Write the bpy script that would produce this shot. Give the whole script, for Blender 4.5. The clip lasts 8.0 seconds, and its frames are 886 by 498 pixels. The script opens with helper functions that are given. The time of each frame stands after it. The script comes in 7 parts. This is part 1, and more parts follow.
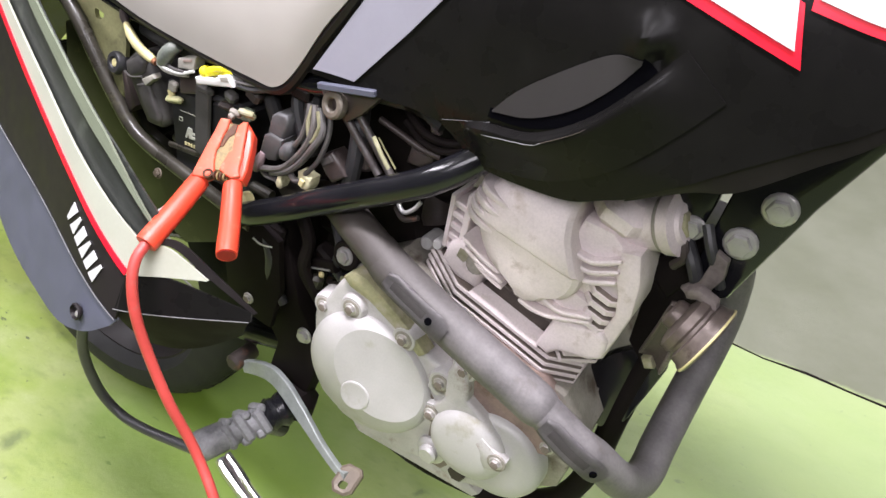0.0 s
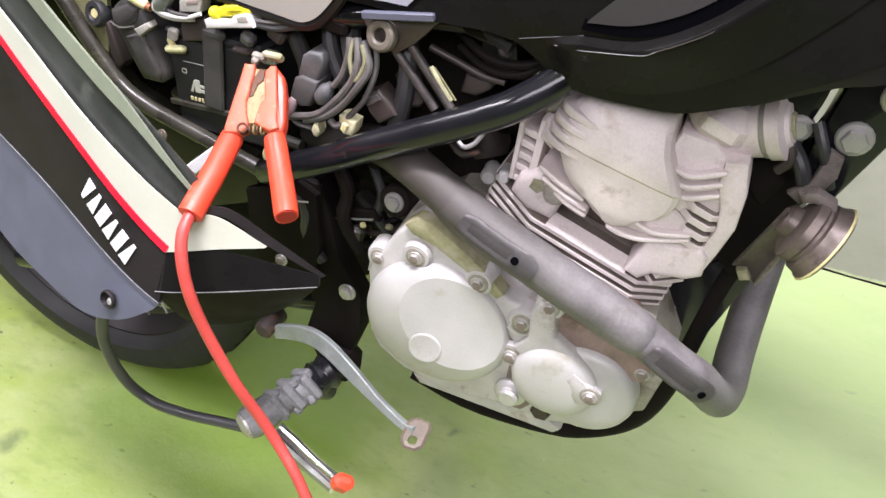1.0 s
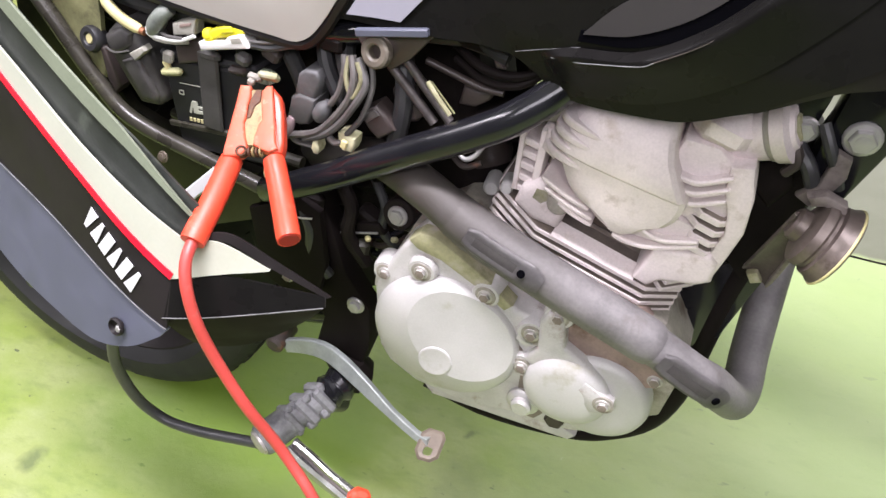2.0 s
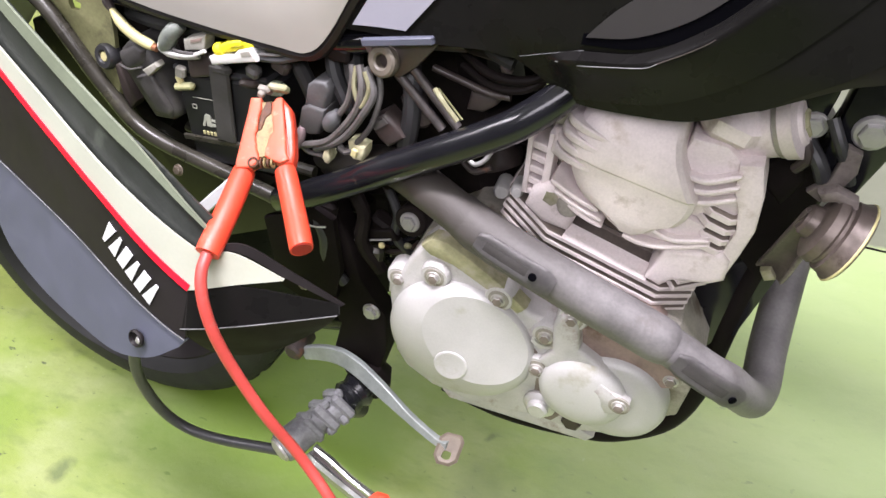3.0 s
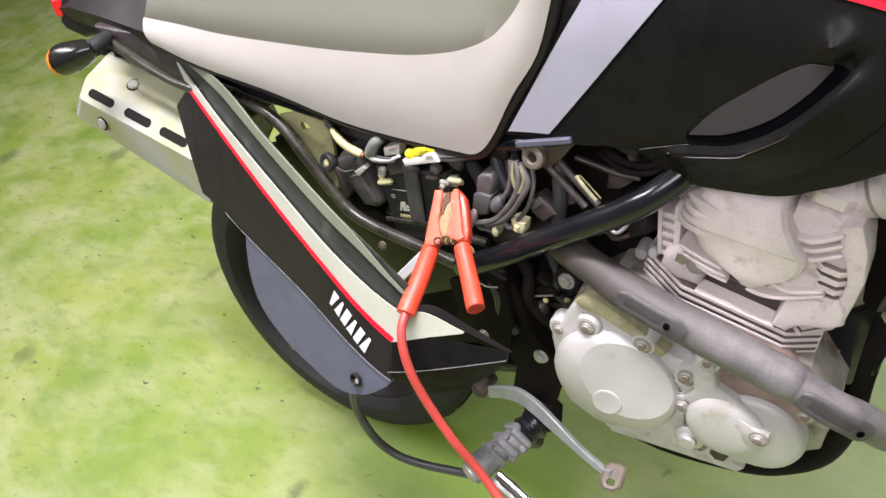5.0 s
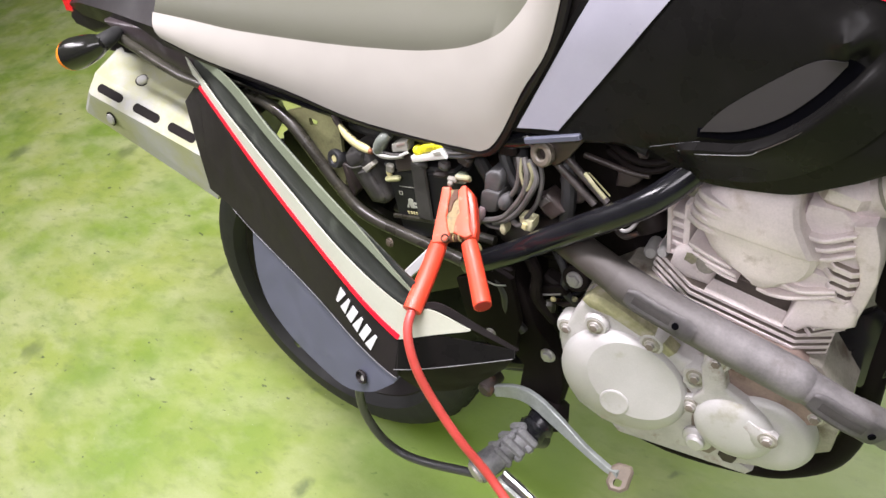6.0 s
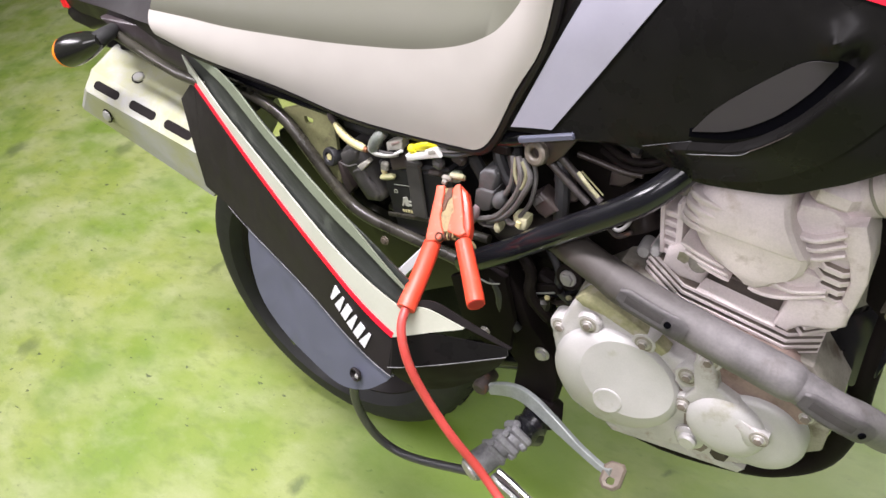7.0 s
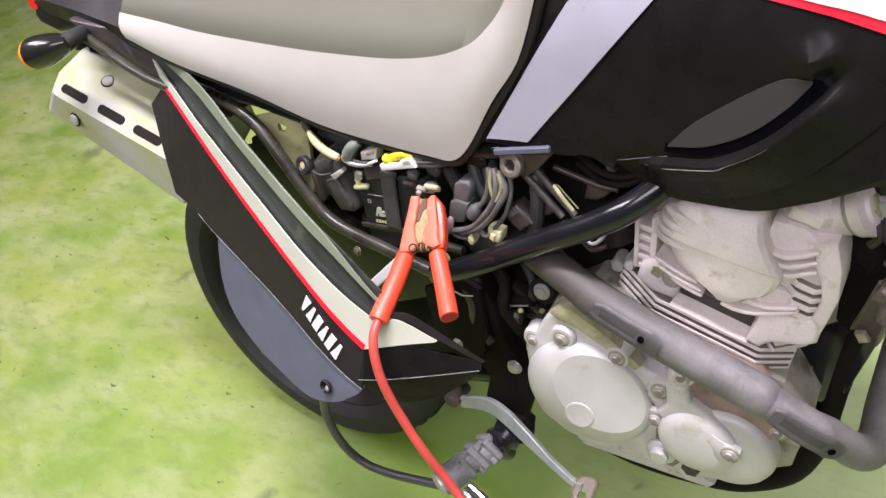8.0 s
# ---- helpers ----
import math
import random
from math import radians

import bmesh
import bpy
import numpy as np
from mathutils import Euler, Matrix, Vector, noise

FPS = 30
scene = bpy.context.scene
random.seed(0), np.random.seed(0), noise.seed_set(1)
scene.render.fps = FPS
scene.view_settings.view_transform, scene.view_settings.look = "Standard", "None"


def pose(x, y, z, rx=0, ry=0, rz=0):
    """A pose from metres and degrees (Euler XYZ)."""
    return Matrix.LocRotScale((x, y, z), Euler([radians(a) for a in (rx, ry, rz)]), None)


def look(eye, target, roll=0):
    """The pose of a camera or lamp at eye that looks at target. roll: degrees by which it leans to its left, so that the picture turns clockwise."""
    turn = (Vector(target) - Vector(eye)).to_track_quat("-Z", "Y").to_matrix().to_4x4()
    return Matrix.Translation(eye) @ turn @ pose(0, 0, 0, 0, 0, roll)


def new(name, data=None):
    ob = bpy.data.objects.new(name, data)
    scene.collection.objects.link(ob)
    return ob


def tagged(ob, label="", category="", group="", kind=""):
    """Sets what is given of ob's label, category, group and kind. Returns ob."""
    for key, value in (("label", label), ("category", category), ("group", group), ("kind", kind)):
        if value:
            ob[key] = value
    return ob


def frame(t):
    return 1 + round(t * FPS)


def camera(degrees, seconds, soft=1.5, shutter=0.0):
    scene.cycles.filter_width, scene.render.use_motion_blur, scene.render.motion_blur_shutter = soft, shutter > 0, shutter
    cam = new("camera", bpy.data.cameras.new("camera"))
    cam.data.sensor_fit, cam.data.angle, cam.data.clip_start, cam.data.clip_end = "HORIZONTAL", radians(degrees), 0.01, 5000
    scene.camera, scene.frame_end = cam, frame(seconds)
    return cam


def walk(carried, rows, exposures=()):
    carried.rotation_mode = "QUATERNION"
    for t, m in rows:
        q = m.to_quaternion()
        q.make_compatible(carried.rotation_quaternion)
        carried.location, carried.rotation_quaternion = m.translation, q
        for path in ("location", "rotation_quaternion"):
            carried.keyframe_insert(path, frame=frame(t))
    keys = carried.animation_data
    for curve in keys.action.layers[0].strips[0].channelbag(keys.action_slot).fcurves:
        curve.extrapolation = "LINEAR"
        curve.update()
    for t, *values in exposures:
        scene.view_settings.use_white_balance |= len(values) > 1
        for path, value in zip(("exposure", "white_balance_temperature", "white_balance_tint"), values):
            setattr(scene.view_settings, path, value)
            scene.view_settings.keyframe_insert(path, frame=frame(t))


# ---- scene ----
cam = camera(61.4, 8.0)
PATH = [
    (0, (0.8711, -0.4271, 1.1080), (0.1041, 0.8432, -0.2330), 0.20),
    (0.5, (0.7480, -0.4453, 1.0918), (0.1709, 0.8347, -0.3324), -0.52),
    (1, (0.7361, -0.4497, 1.0789), (0.1997, 0.7920, -0.3943), -1.27),
    (1.5, (0.7346, -0.4325, 1.0842), (0.1916, 0.7858, -0.4060), -2.97),
    (3, (0.7438, -0.4252, 1.0937), (0.1281, 0.7654, -0.3906), -8.13),
    (3.5, (0.7523, -0.4341, 1.0998), (0.0632, 0.7419, -0.3638), -11.11),
    (4, (0.7737, -0.4639, 1.1650), (-0.1050, 0.6564, -0.2396), -17.69),
    (4.5, (0.8275, -0.4843, 1.2156), (-0.1938, 0.5912, -0.1261), -21.98),
    (5, (0.8369, -0.4835, 1.2114), (-0.2596, 0.5642, -0.0924), -23.84),
    (6.5, (0.8345, -0.4827, 1.2051), (-0.2806, 0.5541, -0.0917), -23.73),
    (7, (0.8405, -0.4817, 1.2056), (-0.2692, 0.5550, -0.0959), -23.51),
    (7.5, (0.8396, -0.4807, 1.2035), (-0.2517, 0.5717, -0.1009), -22.61),
    (8, (0.8348, -0.4768, 1.2019), (-0.2189, 0.6140, -0.1019), -20.89),
]
walk(cam, [(t, look(eye, target, roll)) for t, eye, target, roll in PATH], [(0, -0.08, 6100, 18), (0.5, 0.05, 6100, 19), (3.5, 0.05, 6100, 19), (4.5, -0.15, 6200, 18), (6.5, -0.14, 6200, 18), (8, -0.2, 6150, 20)])

# ---- light ----
world = bpy.data.worlds.new("world")
scene.world = world
world.use_nodes = True
world.node_tree.nodes["Background"].inputs["Color"].default_value = (0.75, 0.85, 1.0, 1)
world.node_tree.nodes["Background"].inputs["Strength"].default_value = 0.12
scene.view_settings.exposure = 0.0


def area_lamp(name, eye, target, sx, sy, watts, colour):
    data = bpy.data.lights.new(name, "AREA")
    data.shape, data.size, data.size_y, data.energy, data.color = "RECTANGLE", sx, sy, watts, colour
    ob = new(name, data)
    ob.matrix_world = look(eye, target)
    return ob


# unseen lamps: an overhead key, and fill lamps added round it
WHITE = (1.0, 0.955, 0.945)
area_lamp("unseen_lamp", (0.7, -0.05, 3.2), (0.7, -0.03, 0), 1.8, 0.3, 197, WHITE)
area_lamp("unseen_lamp", (0.9, -2.4, 3.1), (0.5, -0.1, 0.5), 3.0, 0.9, 90, WHITE)
area_lamp("unseen_lamp", (0.1, 2.1, 3.2), (0.1, 2.0, 0), 2.4, 0.3, 48, WHITE)
area_lamp("unseen_lamp", (-2.4, -0.7, 3.2), (-2.0, -0.2, 0), 2.4, 0.3, 92, WHITE)
area_lamp("unseen_lamp", (2.9, 0.3, 3.2), (2.7, 0.3, 0), 2.4, 0.3, 42, WHITE)
area_lamp("unseen_lamp", (2.9, 3.6, 3.2), (2.9, 3.5, 0), 2.4, 0.3, 55, WHITE)


# ---- materials ----
def material(name, colour, rough=0.5, metal=0.0, vary=0.15, scale=30.0, bump=0.1, fine=300.0, dirt=None, dirt_amount=0.0, dirt_scale=8.0, coat=0.0, spec=0.5):
    m = bpy.data.materials.new(name)
    m.use_nodes = True
    nt = m.node_tree
    n, link = nt.nodes, nt.links.new
    b = n["Principled BSDF"]
    tex = n.new("ShaderNodeTexCoord")
    big = n.new("ShaderNodeTexNoise")
    big.inputs["Scale"].default_value, big.inputs["Detail"].default_value = scale, 5
    small = n.new("ShaderNodeTexNoise")
    small.inputs["Scale"].default_value, small.inputs["Detail"].default_value = fine, 3
    link(tex.outputs["Object"], big.inputs["Vector"])
    link(tex.outputs["Object"], small.inputs["Vector"])
    add = n.new("ShaderNodeMath")
    add.operation = "MULTIPLY_ADD"
    link(small.outputs["Fac"], add.inputs[0])
    add.inputs[1].default_value = 0.4
    link(big.outputs["Fac"], add.inputs[2])
    rng = n.new("ShaderNodeMapRange")
    rng.inputs["From Min"].default_value, rng.inputs["From Max"].default_value = 0.4, 1.0
    rng.inputs["To Min"].default_value, rng.inputs["To Max"].default_value = 1 - vary, 1 + vary
    link(add.outputs[0], rng.inputs["Value"])
    mul = n.new("ShaderNodeVectorMath")
    mul.operation = "SCALE"
    mul.inputs[0].default_value = colour
    link(rng.outputs["Result"], mul.inputs["Scale"])
    out = mul.outputs["Vector"]
    if dirt:
        spot = n.new("ShaderNodeTexNoise")
        spot.inputs["Scale"].default_value, spot.inputs["Detail"].default_value, spot.inputs["Roughness"].default_value = dirt_scale, 7, 0.65
        link(tex.outputs["Object"], spot.inputs["Vector"])
        ramp = n.new("ShaderNodeMapRange")
        ramp.inputs["From Min"].default_value, ramp.inputs["From Max"].default_value = 0.68 - 0.3 * dirt_amount, 0.82 - 0.3 * dirt_amount
        link(spot.outputs["Fac"], ramp.inputs["Value"])
        mix = n.new("ShaderNodeMix")
        mix.data_type = "RGBA"
        link(ramp.outputs["Result"], mix.inputs[0])
        link(out, mix.inputs[6])
        mix.inputs[7].default_value = (*dirt, 1)
        out = mix.outputs[2]
    link(out, b.inputs["Base Color"])
    rr = n.new("ShaderNodeMapRange")
    rr.inputs["From Min"].default_value, rr.inputs["From Max"].default_value = 0.3, 0.7
    rr.inputs["To Min"].default_value, rr.inputs["To Max"].default_value = max(rough - 0.08, 0.02), min(rough + 0.08, 1)
    link(big.outputs["Fac"], rr.inputs["Value"])
    link(rr.outputs["Result"], b.inputs["Roughness"])
    b.inputs["Metallic"].default_value = metal
    b.inputs["Coat Weight"].default_value = coat
    b.inputs["Specular IOR Level"].default_value = spec
    if bump:
        bp = n.new("ShaderNodeBump")
        bp.inputs["Strength"].default_value, bp.inputs["Distance"].default_value = bump, 0.001
        link(add.outputs[0], bp.inputs["Height"])
        link(bp.outputs["Normal"], b.inputs["Normal"])
    return m


BLACK_PLASTIC = material("black_plastic", (0.0150, 0.0125, 0.0130), 0.42, vary=0.2, bump=0.05, spec=0.2)
FRAME_MATT = material("matt_black_frame", (0.0095, 0.0072, 0.0072), 0.6, vary=0.3, bump=0.1, spec=0.06)
GLOSS_BLACK = material("gloss_black", (0.0078, 0.0074, 0.0072), 0.30, vary=0.2, bump=0.02, spec=0.11)
GREY_PLASTIC = material("grey_plastic", (0.078, 0.083, 0.115), 0.6, vary=0.12, fine=900, bump=0.15)
SLOT_BLACK = material("slot_black", (0.002, 0.002, 0.003), 0.95, vary=0.2, bump=0.0, spec=0.02)
INSERT_GREY = material("insert_grey", (0.024, 0.021, 0.022), 0.8, vary=0.1, fine=1200, bump=0.15)
RUBBER = material("rubber", (0.014, 0.014, 0.014), 0.75, vary=0.25, bump=0.3)
HOSE = material("hose_black", (0.03, 0.03, 0.032), 0.5, vary=0.25, bump=0.1)
DARK_METAL = material("dark_frame_paint", (0.008, 0.008, 0.010), 0.19, vary=0.2, bump=0.05, dirt=(0.05, 0.045, 0.035), dirt_amount=0.1, dirt_scale=20, spec=0.45)
FRAME_OLIVE = material("frame_dusty_paint", (0.040, 0.037, 0.029), 0.30, vary=0.4, bump=0.1, dirt=(0.10, 0.095, 0.062), dirt_amount=0.3, dirt_scale=25)
INNER_DARK = material("inner_dark", (0.0105, 0.0080, 0.0075), 0.6, spec=0.1, vary=0.4, bump=0.2, dirt=(0.06, 0.05, 0.035), dirt_amount=0.15, dirt_scale=25)
ENGINE_ALU = material("engine_aluminium_paint", (0.44, 0.43, 0.42), 0.52, metal=0.15, vary=0.12, scale=18, fine=600, bump=0.2, dirt=(0.31, 0.295, 0.22), dirt_amount=0.40, dirt_scale=16)
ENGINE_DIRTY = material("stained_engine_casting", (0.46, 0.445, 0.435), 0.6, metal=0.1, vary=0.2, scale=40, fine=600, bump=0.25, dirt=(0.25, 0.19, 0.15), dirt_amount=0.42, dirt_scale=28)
HEAD_ALU = material("cylinder_cast_aluminium", (0.66, 0.590, 0.580), 0.6, metal=0.1, vary=0.2, scale=22, fine=500, bump=0.45, dirt=(0.44, 0.37, 0.325), dirt_amount=0.34, dirt_scale=30)
# oily dirt and the shade below the pipe share this darker colour
CASE_GRIME_SHADE = material("oily_shaded_engine_case", (0.27, 0.25, 0.215), 0.55, metal=0.1, vary=0.35, scale=35, fine=400, bump=0.4, dirt=(0.10, 0.075, 0.055), dirt_amount=0.5, dirt_scale=22)
# shade under the cover's overhang, as a dark brown colour
POCKET_SHADE = material("brown_pocket_shade", (0.11, 0.08, 0.06), 0.7, metal=0.1, vary=0.4, scale=40, bump=0.4)
# grime, with the shade of gaps and sockets put into the colour
CORE_GRIME_SHADE = material("grimy_shaded_casting", (0.20, 0.165, 0.14), 0.7, metal=0.1, vary=0.3, scale=40, bump=0.3)
CORRODED = material("corroded_yellow_green_casting", (0.27, 0.26, 0.15), 0.65, metal=0.1, vary=0.35, scale=60, bump=0.4, dirt=(0.36, 0.33, 0.27), dirt_amount=0.6, dirt_scale=30)
PIPE_GREY = material("exhaust_grey_coating", (0.142, 0.133, 0.133), 0.6, metal=0.15, vary=0.38, scale=30, bump=0.4, dirt=(0.105, 0.092, 0.087), dirt_amount=0.4, dirt_scale=26)
def shade_along(m, axis, a, b, shade_tone):
    """Painted shade on a finished material, fading along one object axis from a to b."""
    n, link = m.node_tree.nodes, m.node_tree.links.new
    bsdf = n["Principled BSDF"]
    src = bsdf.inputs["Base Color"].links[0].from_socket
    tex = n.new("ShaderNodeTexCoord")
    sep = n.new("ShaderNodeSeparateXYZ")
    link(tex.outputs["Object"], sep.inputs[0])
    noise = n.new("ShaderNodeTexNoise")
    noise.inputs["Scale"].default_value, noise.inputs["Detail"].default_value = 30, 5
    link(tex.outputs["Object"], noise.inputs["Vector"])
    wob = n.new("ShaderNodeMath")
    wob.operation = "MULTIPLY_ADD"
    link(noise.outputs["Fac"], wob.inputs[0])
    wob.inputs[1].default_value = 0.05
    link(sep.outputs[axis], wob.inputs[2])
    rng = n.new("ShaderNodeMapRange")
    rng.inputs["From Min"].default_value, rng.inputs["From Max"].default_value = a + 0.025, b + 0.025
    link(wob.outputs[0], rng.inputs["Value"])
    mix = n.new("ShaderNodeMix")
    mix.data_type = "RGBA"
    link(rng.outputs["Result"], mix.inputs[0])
    mix.inputs[6].default_value = (*shade_tone, 1)
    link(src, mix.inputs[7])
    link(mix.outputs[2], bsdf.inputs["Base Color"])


# rear of the pipe darkened for the shade of tank and tube
shade_along(PIPE_GREY, "X", 0.60, 0.76, (0.05, 0.043, 0.038))
ROD_GREY = material("grey_brown_rod", (0.085, 0.075, 0.074), 0.4, metal=0.3, vary=0.35, scale=80, bump=0.25, dirt=(0.04, 0.032, 0.028), dirt_amount=0.35, dirt_scale=60)
BRACKET_BROWN = material("brown_black_bracket", (0.048, 0.037, 0.034), 0.42, vary=0.3, bump=0.15, dirt=(0.12, 0.09, 0.07), dirt_amount=0.2, dirt_scale=40)
GROOVE_DARK = material("groove_shade", (0.095, 0.087, 0.085), 0.6, metal=0.2, vary=0.3, bump=0.2)
GUARD_GREY = material("guard_strip_grey", (0.150, 0.140, 0.140), 0.5, metal=0.3, vary=0.3, bump=0.2, dirt=(0.06, 0.052, 0.048), dirt_amount=0.3, dirt_scale=40)
SILVER = material("heat_shield_silver", (0.35, 0.35, 0.335), 0.48, metal=0.0, vary=0.08, bump=0.05, fine=900, dirt=(0.33, 0.335, 0.20), dirt_amount=0.7, dirt_scale=7)
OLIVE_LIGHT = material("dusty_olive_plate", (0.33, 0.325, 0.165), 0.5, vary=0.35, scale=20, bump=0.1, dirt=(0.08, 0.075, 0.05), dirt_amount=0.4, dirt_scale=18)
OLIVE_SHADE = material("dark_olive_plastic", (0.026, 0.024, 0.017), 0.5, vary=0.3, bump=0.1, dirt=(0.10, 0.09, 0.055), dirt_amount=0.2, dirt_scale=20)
STEEL = material("zinc_steel", (0.42, 0.41, 0.40), 0.4, metal=0.5, vary=0.15, bump=0.1)
BOLT_STEEL = material("dull_bolt_steel", (0.38, 0.36, 0.34), 0.42, metal=0.4, vary=0.3, scale=120, bump=0.15, dirt=(0.12, 0.09, 0.06), dirt_amount=0.3, dirt_scale=90)
GRIME_RED = material("reddish_grime", (0.24, 0.175, 0.15), 0.75, vary=0.3, scale=45, bump=0.4, dirt=(0.14, 0.09, 0.07), dirt_amount=0.4, dirt_scale=35)
LUG_TAN = material("aged_tan_rubber", (0.120, 0.102, 0.080), 0.6, vary=0.35, scale=60, bump=0.3)
HORN_GREY = material("aged_horn_lacquer", (0.125, 0.10, 0.088), 0.42, metal=0.4, vary=0.35, scale=45, bump=0.25, dirt=(0.05, 0.036, 0.028), dirt_amount=0.45, dirt_scale=40)
STAY_GREY = material("dusty_bracket_steel", (0.17, 0.145, 0.135), 0.5, metal=0.3, vary=0.45, scale=60, bump=0.35, dirt=(0.055, 0.042, 0.036), dirt_amount=0.5, dirt_scale=50)
STAY_BROWN = material("brown_dusty_stay", (0.085, 0.068, 0.062), 0.5, metal=0.3, vary=0.4, scale=60, bump=0.35, dirt=(0.20, 0.165, 0.15), dirt_amount=0.35, dirt_scale=45)
RUSTY = material("rusty_steel", (0.048, 0.038, 0.034), 0.55, metal=0.4, vary=0.3, bump=0.3, dirt=(0.15, 0.07, 0.04), dirt_amount=0.3, dirt_scale=60)
WORN_PAD = material("worn_pad_steel", (0.125, 0.10, 0.075), 0.55, metal=0.2, vary=0.25, scale=90, bump=0.3, dirt=(0.16, 0.1, 0.06), dirt_amount=0.2, dirt_scale=70)
UNDERTAIL = material("brown_black_undertail", (0.05, 0.04, 0.043), 0.35, vary=0.25, bump=0.08, dirt=(0.12, 0.11, 0.12), dirt_amount=0.25, dirt_scale=15)
CHROME = material("chrome", (0.62, 0.62, 0.63), 0.18, metal=0.95, vary=0.08, bump=0.03)
SEAT_TOP = material("seat_grey_vinyl", (0.088, 0.088, 0.064), 0.6, vary=0.06, fine=1500, bump=0.2)
SEAT_SIDE = material("seat_cream_vinyl", (0.325, 0.306, 0.280), 0.6, vary=0.04, fine=1500, bump=0.15)
PATCH_WHITE = material("pale_silver_film", (0.275, 0.27, 0.32), 0.35, vary=0.04, bump=0.02)
CHANNEL = material("channel_plastic", (0.03, 0.033, 0.030), 0.4, vary=0.3, bump=0.1, dirt=(0.085, 0.095, 0.08), dirt_amount=0.3, dirt_scale=14)
CREAM = material("cream_film", (0.405, 0.415, 0.345), 0.45, vary=0.07, scale=12, bump=0.04, dirt=(0.38, 0.39, 0.31), dirt_amount=0.25, dirt_scale=9)
SAGE = material("sage_grey_plastic", (0.165, 0.188, 0.135), 0.45, vary=0.15, scale=18, bump=0.15, dirt=(0.09, 0.10, 0.075), dirt_amount=0.3, dirt_scale=12)
RED_FILM = material("red_film", (0.75, 0.01, 0.03), 0.4, vary=0.06, bump=0.02)
WHITE_FILM = material("white_film", (0.56, 0.56, 0.57), 0.5, vary=0.04, bump=0.02)
CLAMP_RED = material("orange_red_plastic", (0.68, 0.06, 0.025), 0.42, vary=0.12, scale=60, bump=0.08, dirt=(0.42, 0.13, 0.08), dirt_amount=0.18, dirt_scale=40)
CLAMP_RUST = material("rusty_pressed_steel", (0.075, 0.028, 0.012), 0.6, metal=0.2, vary=0.5, scale=160, bump=0.4, dirt=(0.14, 0.07, 0.03), dirt_amount=0.4, dirt_scale=130)
BRASS_WORN = material("worn_brass_strip", (0.21, 0.155, 0.065), 0.5, metal=0.2, vary=0.5, scale=150, bump=0.4, dirt=(0.10, 0.045, 0.018), dirt_amount=0.5, dirt_scale=150)
BORE_RED = material("dark_red_bore", (0.30, 0.012, 0.008), 0.6, vary=0.2)
JAW_LIT_ORANGE = material("scuffed_lit_orange_plastic", (0.64, 0.095, 0.045), 0.55, vary=0.2, scale=60, bump=0.2, dirt=(0.60, 0.23, 0.15), dirt_amount=0.45, dirt_scale=70)
LEAD_GREY = material("faded_black_sheath", (0.052, 0.052, 0.055), 0.4, vary=0.25, scale=40, bump=0.1, dirt=(0.10, 0.10, 0.095), dirt_amount=0.3, dirt_scale=30)
CABLE_RED = material("red_cable_sheath", (0.46, 0.055, 0.045), 0.45, vary=0.15, bump=0.08, dirt=(0.30, 0.12, 0.10), dirt_amount=0.25, dirt_scale=30)
YELLOW = material("yellow_connector", (0.75, 0.68, 0.02), 0.45, vary=0.1)
OFF_WHITE = material("off_white_connector", (0.60, 0.60, 0.57), 0.5, vary=0.1)
PALE_YELLOW = material("aged_connector", (0.55, 0.5, 0.25), 0.5, vary=0.3)
AGED_CREAM = material("brittle_cream_plastic", (0.50, 0.48, 0.30), 0.6, vary=0.35, scale=90, bump=0.3, dirt=(0.30, 0.27, 0.14), dirt_amount=0.35, dirt_scale=80)
TAPE_GREY = material("grey_beige_tape", (0.30, 0.29, 0.25), 0.65, vary=0.3, scale=90, bump=0.3, dirt=(0.16, 0.15, 0.11), dirt_amount=0.3, dirt_scale=70)
SLEEVE_GREEN = material("cloudy_sleeve", (0.15, 0.165, 0.145), 0.35, vary=0.5, scale=90, bump=0.4, dirt=(0.30, 0.31, 0.28), dirt_amount=0.35, dirt_scale=60)
BOOT_GREY = material("perished_rubber_boot", (0.048, 0.045, 0.043), 0.55, vary=0.4, scale=50, bump=0.3, dirt=(0.085, 0.08, 0.07), dirt_amount=0.35, dirt_scale=45)
CONNECT_PALE = material("pale_grey_plug", (0.080, 0.079, 0.081), 0.55, vary=0.3, scale=70, bump=0.2, dirt=(0.08, 0.075, 0.07), dirt_amount=0.3, dirt_scale=60)
PINK_GREY = material("faded_pink_cap", (0.30, 0.22, 0.23), 0.55, vary=0.25, scale=80, bump=0.2)
COPPER = material("tarnished_copper", (0.28, 0.12, 0.06), 0.45, metal=0.5, vary=0.3, scale=90)
AGED_WIRE = material("yellowed_wire", (0.20, 0.19, 0.11), 0.55, vary=0.4, scale=80, bump=0.2)
WIRE_PALE = material("dusty_wire", (0.095, 0.087, 0.083), 0.55, vary=0.4, scale=60, bump=0.2, dirt=(0.08, 0.07, 0.065), dirt_amount=0.35, dirt_scale=60)
WIRE_GREY = material("wire_grey", (0.085, 0.08, 0.078), 0.5, vary=0.3)
CONNECT_GREY = material("connector_grey", (0.062, 0.060, 0.060), 0.6, vary=0.25)
PEG_RUBBER = material("worn_grey_rubber", (0.155, 0.155, 0.16), 0.6, vary=0.5, scale=60, bump=0.5, dirt=(0.30, 0.30, 0.29), dirt_amount=0.2, dirt_scale=45)
PEG_DARK = material("dark_worn_peg_rubber", (0.105, 0.105, 0.11), 0.55, vary=0.5, scale=60, bump=0.5, dirt=(0.26, 0.26, 0.25), dirt_amount=0.2, dirt_scale=45)
